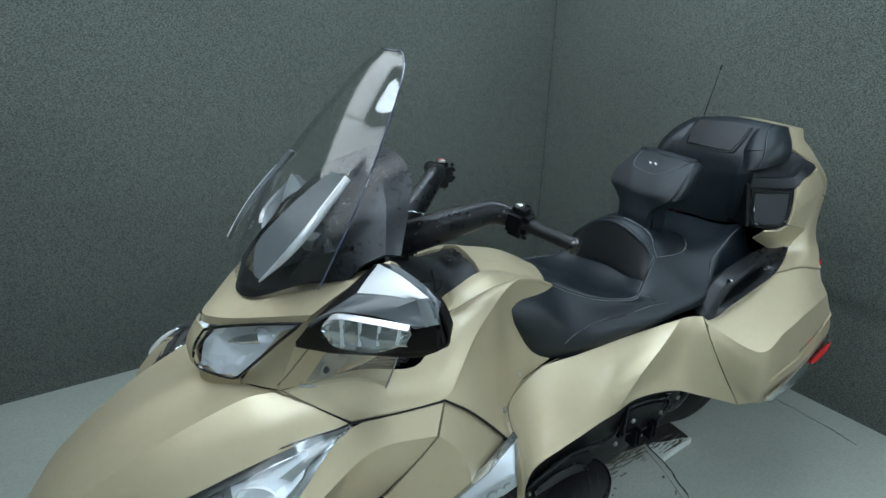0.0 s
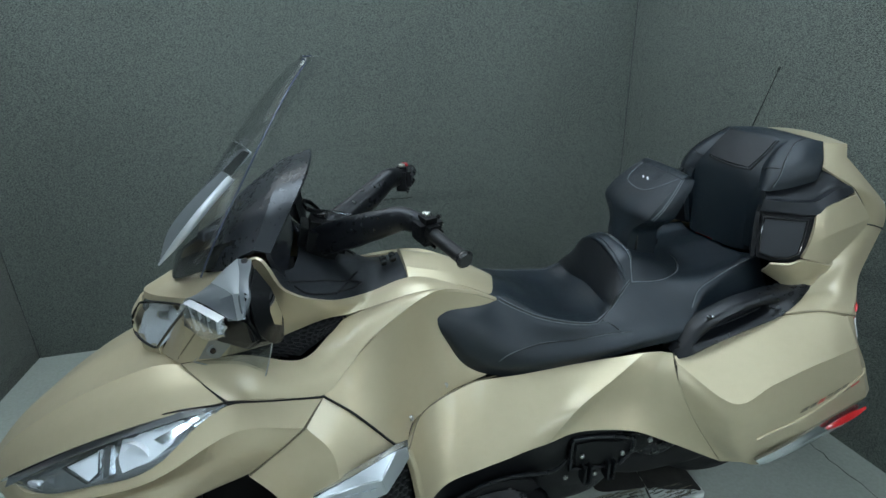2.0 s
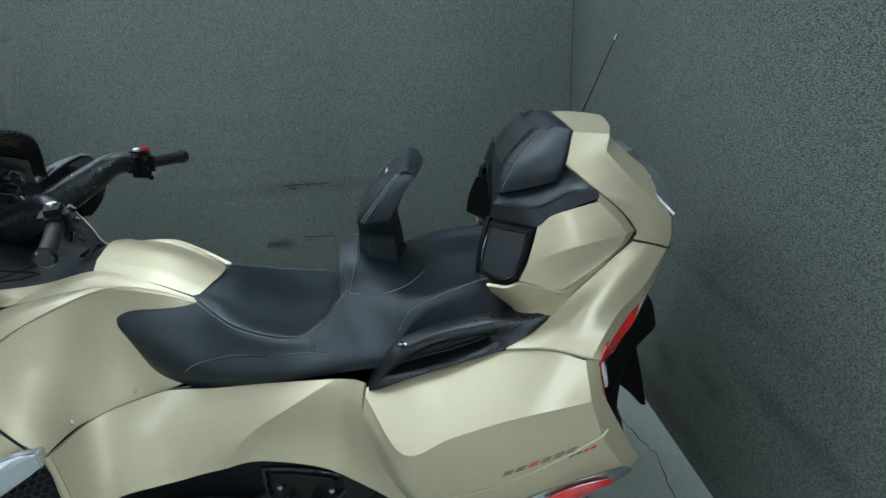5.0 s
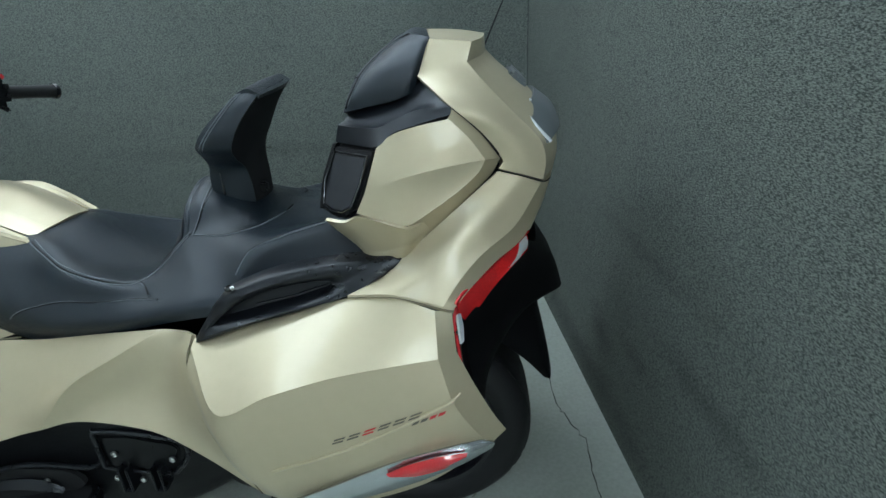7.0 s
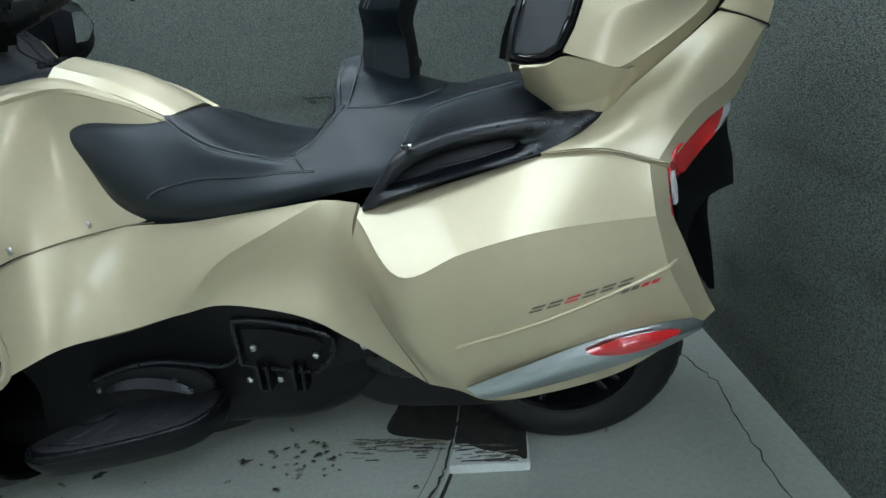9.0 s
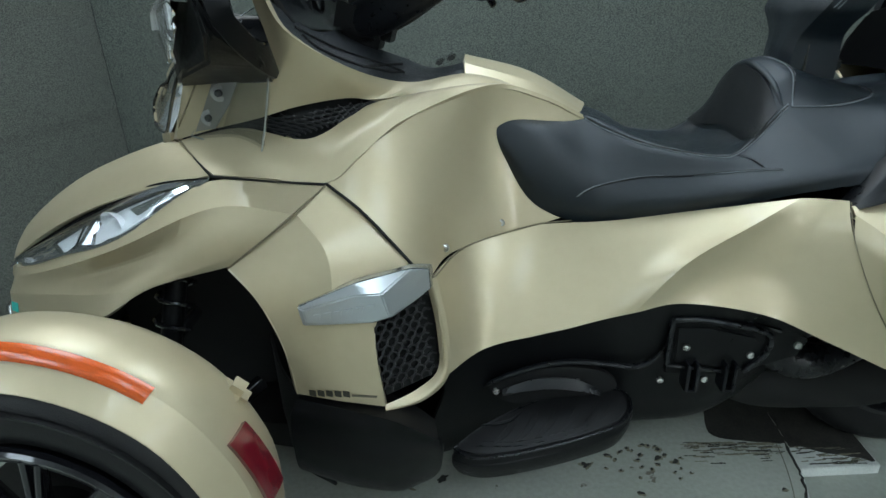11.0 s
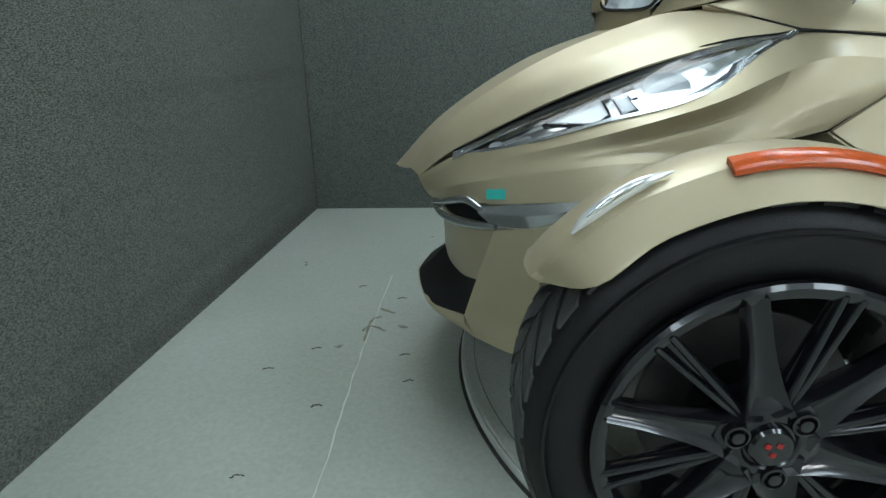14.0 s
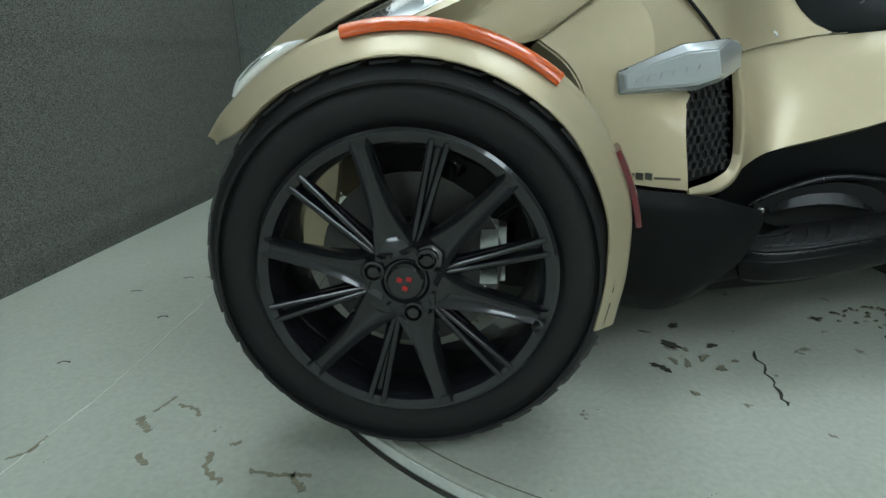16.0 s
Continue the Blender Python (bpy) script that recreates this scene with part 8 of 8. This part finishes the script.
for s in (1, -1):
    part("belly_ridge", tube([(0.640, -0.286 * s, 0.296), (0.658, -0.288 * s, 0.310), (0.702, -0.288 * s, 0.330), (0.757, -0.286 * s, 0.348), (0.812, -0.284 * s, 0.355), (0.868, -0.283 * s, 0.351), (0.935, -0.284 * s, 0.344), (0.966, -0.287 * s, 0.357), (0.986, -0.292 * s, 0.386), (0.994, -0.300 * s, 0.42)], [0.002, 0.005, 0.006, 0.006, 0.006, 0.006, 0.006, 0.005, 0.004, 0.001], 8, 5), HANDLE_BLACK, trike)
    outline = [(0.576, -0.408), (0.602, -0.434), (0.650, -0.440), (0.740, -0.424), (0.830, -0.398), (0.896, -0.370), (0.930, -0.328), (0.938, -0.285), (0.915, -0.258), (0.830, -0.262), (0.740, -0.285), (0.640, -0.345)]
    mid = (0.76, -0.345)

    def level(scale, dz, shift=0.0):
        return [(mid[0] + (x - mid[0]) * scale, (mid[1] + (y - mid[1]) * (1 - (1 - scale) * 1.8) + shift) * s, 0.2315 + 0.085 * (x - 0.576) + dz) for x, y in outline]
    board = part("footboard", loft([level(0.93, 0.010), level(0.975, 0.010), level(0.985, 0.004), level(0.990, -0.002), level(1.0, -0.004), level(1.003, -0.010), level(0.985, -0.024), level(0.94, -0.042), level(0.86, -0.052)], 72), PLASTIC, trike, "black footboard with a scuffed rubber pad", smooth=28)
    part("rubber_pad", loft([level(0.925, 0.008), level(0.925, 0.0135), level(0.905, 0.0150)], 72), SCUFF_PAD, board, "grey-scuffed rubber pad")
    part("board_edge", tube([*level(0.978, 0.0105), level(0.978, 0.0105)[0]], 0.0022, 8, 4), HANDLE_BLACK, board)
    for u0, v0, u1, v1, bow in ((0.652, -0.408, 0.700, -0.328, 0.010), (0.690, -0.408, 0.745, -0.312, 0.012), (0.728, -0.402, 0.790, -0.300, 0.014), (0.768, -0.394, 0.835, -0.290, 0.014), (0.812, -0.382, 0.876, -0.286, 0.012), (0.852, -0.366, 0.904, -0.296, 0.010)):
        rib = [(u0 + (u1 - u0) * k + bow * math.sin(math.pi * k), (v0 + (v1 - v0) * k) * s, 0.2455 + 0.085 * (u0 + (u1 - u0) * k + bow * math.sin(math.pi * k) - 0.576)) for k in (0, 0.33, 0.67, 1)]
        part("pad_rib", tube(rib, [0.001, 0.0034, 0.0034, 0.001], 8, 4, flat=2.0), SCUFF_PAD, board)
    for v in (-0.408, -0.396):
        part("pad_line", tube([(0.622 + (v + 0.408), v * s, 0.2360 + 0.0145), (0.72, (v - 0.004) * s, 0.2439 + 0.0145), (0.86, (v + 0.034) * s, 0.2558 + 0.0145)], 0.0012, 6, 5), HANDLE_BLACK, board)
    part("heel_ridge", tube([(0.632, -0.352 * s, 0.252), (0.660, -0.352 * s, 0.254), (0.690, -0.345 * s, 0.258), (0.715, -0.322 * s, 0.262)], [0.002, 0.004, 0.004, 0.001], 8, 5), PLASTIC, board)
    part("board_arch", sheet([[(0.676, -0.296 * s, 0.296), (0.728, -0.297 * s, 0.319), (0.784, -0.297 * s, 0.326), (0.829, -0.296 * s, 0.320), (0.872, -0.294 * s, 0.296)], [(0.676, -0.306 * s, 0.290), (0.726, -0.308 * s, 0.301), (0.780, -0.308 * s, 0.306), (0.830, -0.307 * s, 0.300), (0.872, -0.304 * s, 0.290)]], 5, 0.006, centre=(0.77, 0, 0.1)), HANDLE_BLACK, trike, "satin ledge that catches the light")
    part("board_recess", loft([[(0.650, -0.284 * s, 0.300), (0.700, -0.284 * s, 0.322), (0.780, -0.284 * s, 0.342), (0.880, -0.282 * s, 0.330), (0.905, -0.280 * s, 0.285), (0.800, -0.280 * s, 0.262), (0.690, -0.284 * s, 0.255)], [(0.650, -0.274 * s, 0.300), (0.700, -0.274 * s, 0.322), (0.780, -0.270 * s, 0.342), (0.880, -0.270 * s, 0.330), (0.905, -0.268 * s, 0.285), (0.800, -0.268 * s, 0.262), (0.690, -0.274 * s, 0.255)]], 40), DARK, trike)
    peg = part("peg_bracket", plate([Vector((x, -0.296 * s, z)) for x, z in ((0.990, 0.468), (1.030, 0.470), (1.094, 0.462), (1.158, 0.444), (1.184, 0.425), (1.178, 0.385), (1.150, 0.345), (1.100, 0.342), (0.993, 0.362), (0.985, 0.410))], (0, 0.018 * s, 0), 0.006), PLASTIC, trike, "black passenger footrest bracket with screws")
    part("bracket_inset", plate([Vector((x, -0.302 * s, z)) for x, z in ((1.004, 0.446), (1.060, 0.446), (1.150, 0.424), (1.162, 0.410), (1.150, 0.376), (1.130, 0.350), (1.006, 0.368))], (0, 0.008 * s, 0), 0.003), PLASTIC, peg)
    part("bracket_rim", tube([(0.992, -0.304 * s, 0.366), (0.993, -0.305 * s, 0.455), (1.002, -0.305 * s, 0.463), (1.060, -0.305 * s, 0.461), (1.150, -0.304 * s, 0.440), (1.180, -0.302 * s, 0.420), (1.172, -0.302 * s, 0.380), (1.140, -0.302 * s, 0.345)], 0.0055, 10, 4), HANDLE_BLACK, peg)
    part("bracket_shelf", sheet([[(1.030, -0.300 * s, 0.474), (1.114, -0.300 * s, 0.462), (1.201, -0.296 * s, 0.432)], [(1.030, -0.278 * s, 0.484), (1.114, -0.278 * s, 0.472), (1.201, -0.274 * s, 0.442)]], 5, 0.006, centre=(1.1, -0.2, 0.2)), HANDLE_BLACK, peg, "satin grey shelf over the bracket")
    part("lower_rail", tube([(0.992, -0.303 * s, 0.362), (1.060, -0.303 * s, 0.352), (1.130, -0.302 * s, 0.344)], 0.004, 8, 3), HANDLE_BLACK, peg)
    for q in ((1.024, 0.403), (1.145, 0.386), (1.067, 0.331)):
        bolt((q[0], -0.307 * s, q[1]), (0, -s, 0), 0.0075, peg)
    for q in (1.030, 1.100):
        part("clevis", block((0.006, 0.038, 0.062), Matrix.Translation((q, -0.305 * s, 0.342)), 0.002), HANDLE_BLACK, peg)
        part("clevis", block((0.006, 0.038, 0.062), Matrix.Translation((q + 0.018, -0.305 * s, 0.342)), 0.002), HANDLE_BLACK, peg)
        part("clevis_foot", block((0.024, 0.034, 0.005), Matrix.Translation((q + 0.009, -0.305 * s, 0.312)), 0.002), HANDLE_BLACK, peg)
    part("bracket_arm", sheet([[(1.00, -0.290 * s, 0.48), (1.12, -0.292 * s, 0.475), (1.26, -0.282 * s, 0.405)], [(1.00, -0.285 * s, 0.33), (1.12, -0.285 * s, 0.33), (1.25, -0.275 * s, 0.365)]], 4, 0.012), PLASTIC, peg)
    bolt((1.238, -0.292 * s, 0.398), (0, -s, 0), 0.008, peg)
for p in ((0.664, -0.289, 0.286), (0.828, -0.285, 0.306), (0.992, -0.284, 0.312)):
    bolt(p, (0, -1, 0), 0.0075, trike)
for s in (1, -1):
    part("exhaust_shield", tube([(1.20, -0.205 * s, 0.335), (1.28, -0.215 * s, 0.318), (1.34, -0.215 * s, 0.318), (1.44, -0.200 * s, 0.345)], [0.020, 0.040, 0.034, 0.020], 16, 5), HANDLE_BLACK, trike)
# closed dark inner body
for size, at in (((0.42, 0.44, 0.36), (0.05, 0.02, 0.40)), ((0.24, 0.20, 0.16), (0.07, 0.02, 0.69)), ((0.58, 0.25, 0.46), (0.55, 0.02, 0.43)), ((0.75, 0.29, 0.36), (1.05, 0.02, 0.37)), ((0.30, 0.28, 0.25), (1.48, 0.02, 0.66)), ((0.3, 0.24, 0.12), (0.20, 0.02, 0.84))):
    part("inner_body", block(size, Matrix.Translation(at), 0.03), DARK, trike)
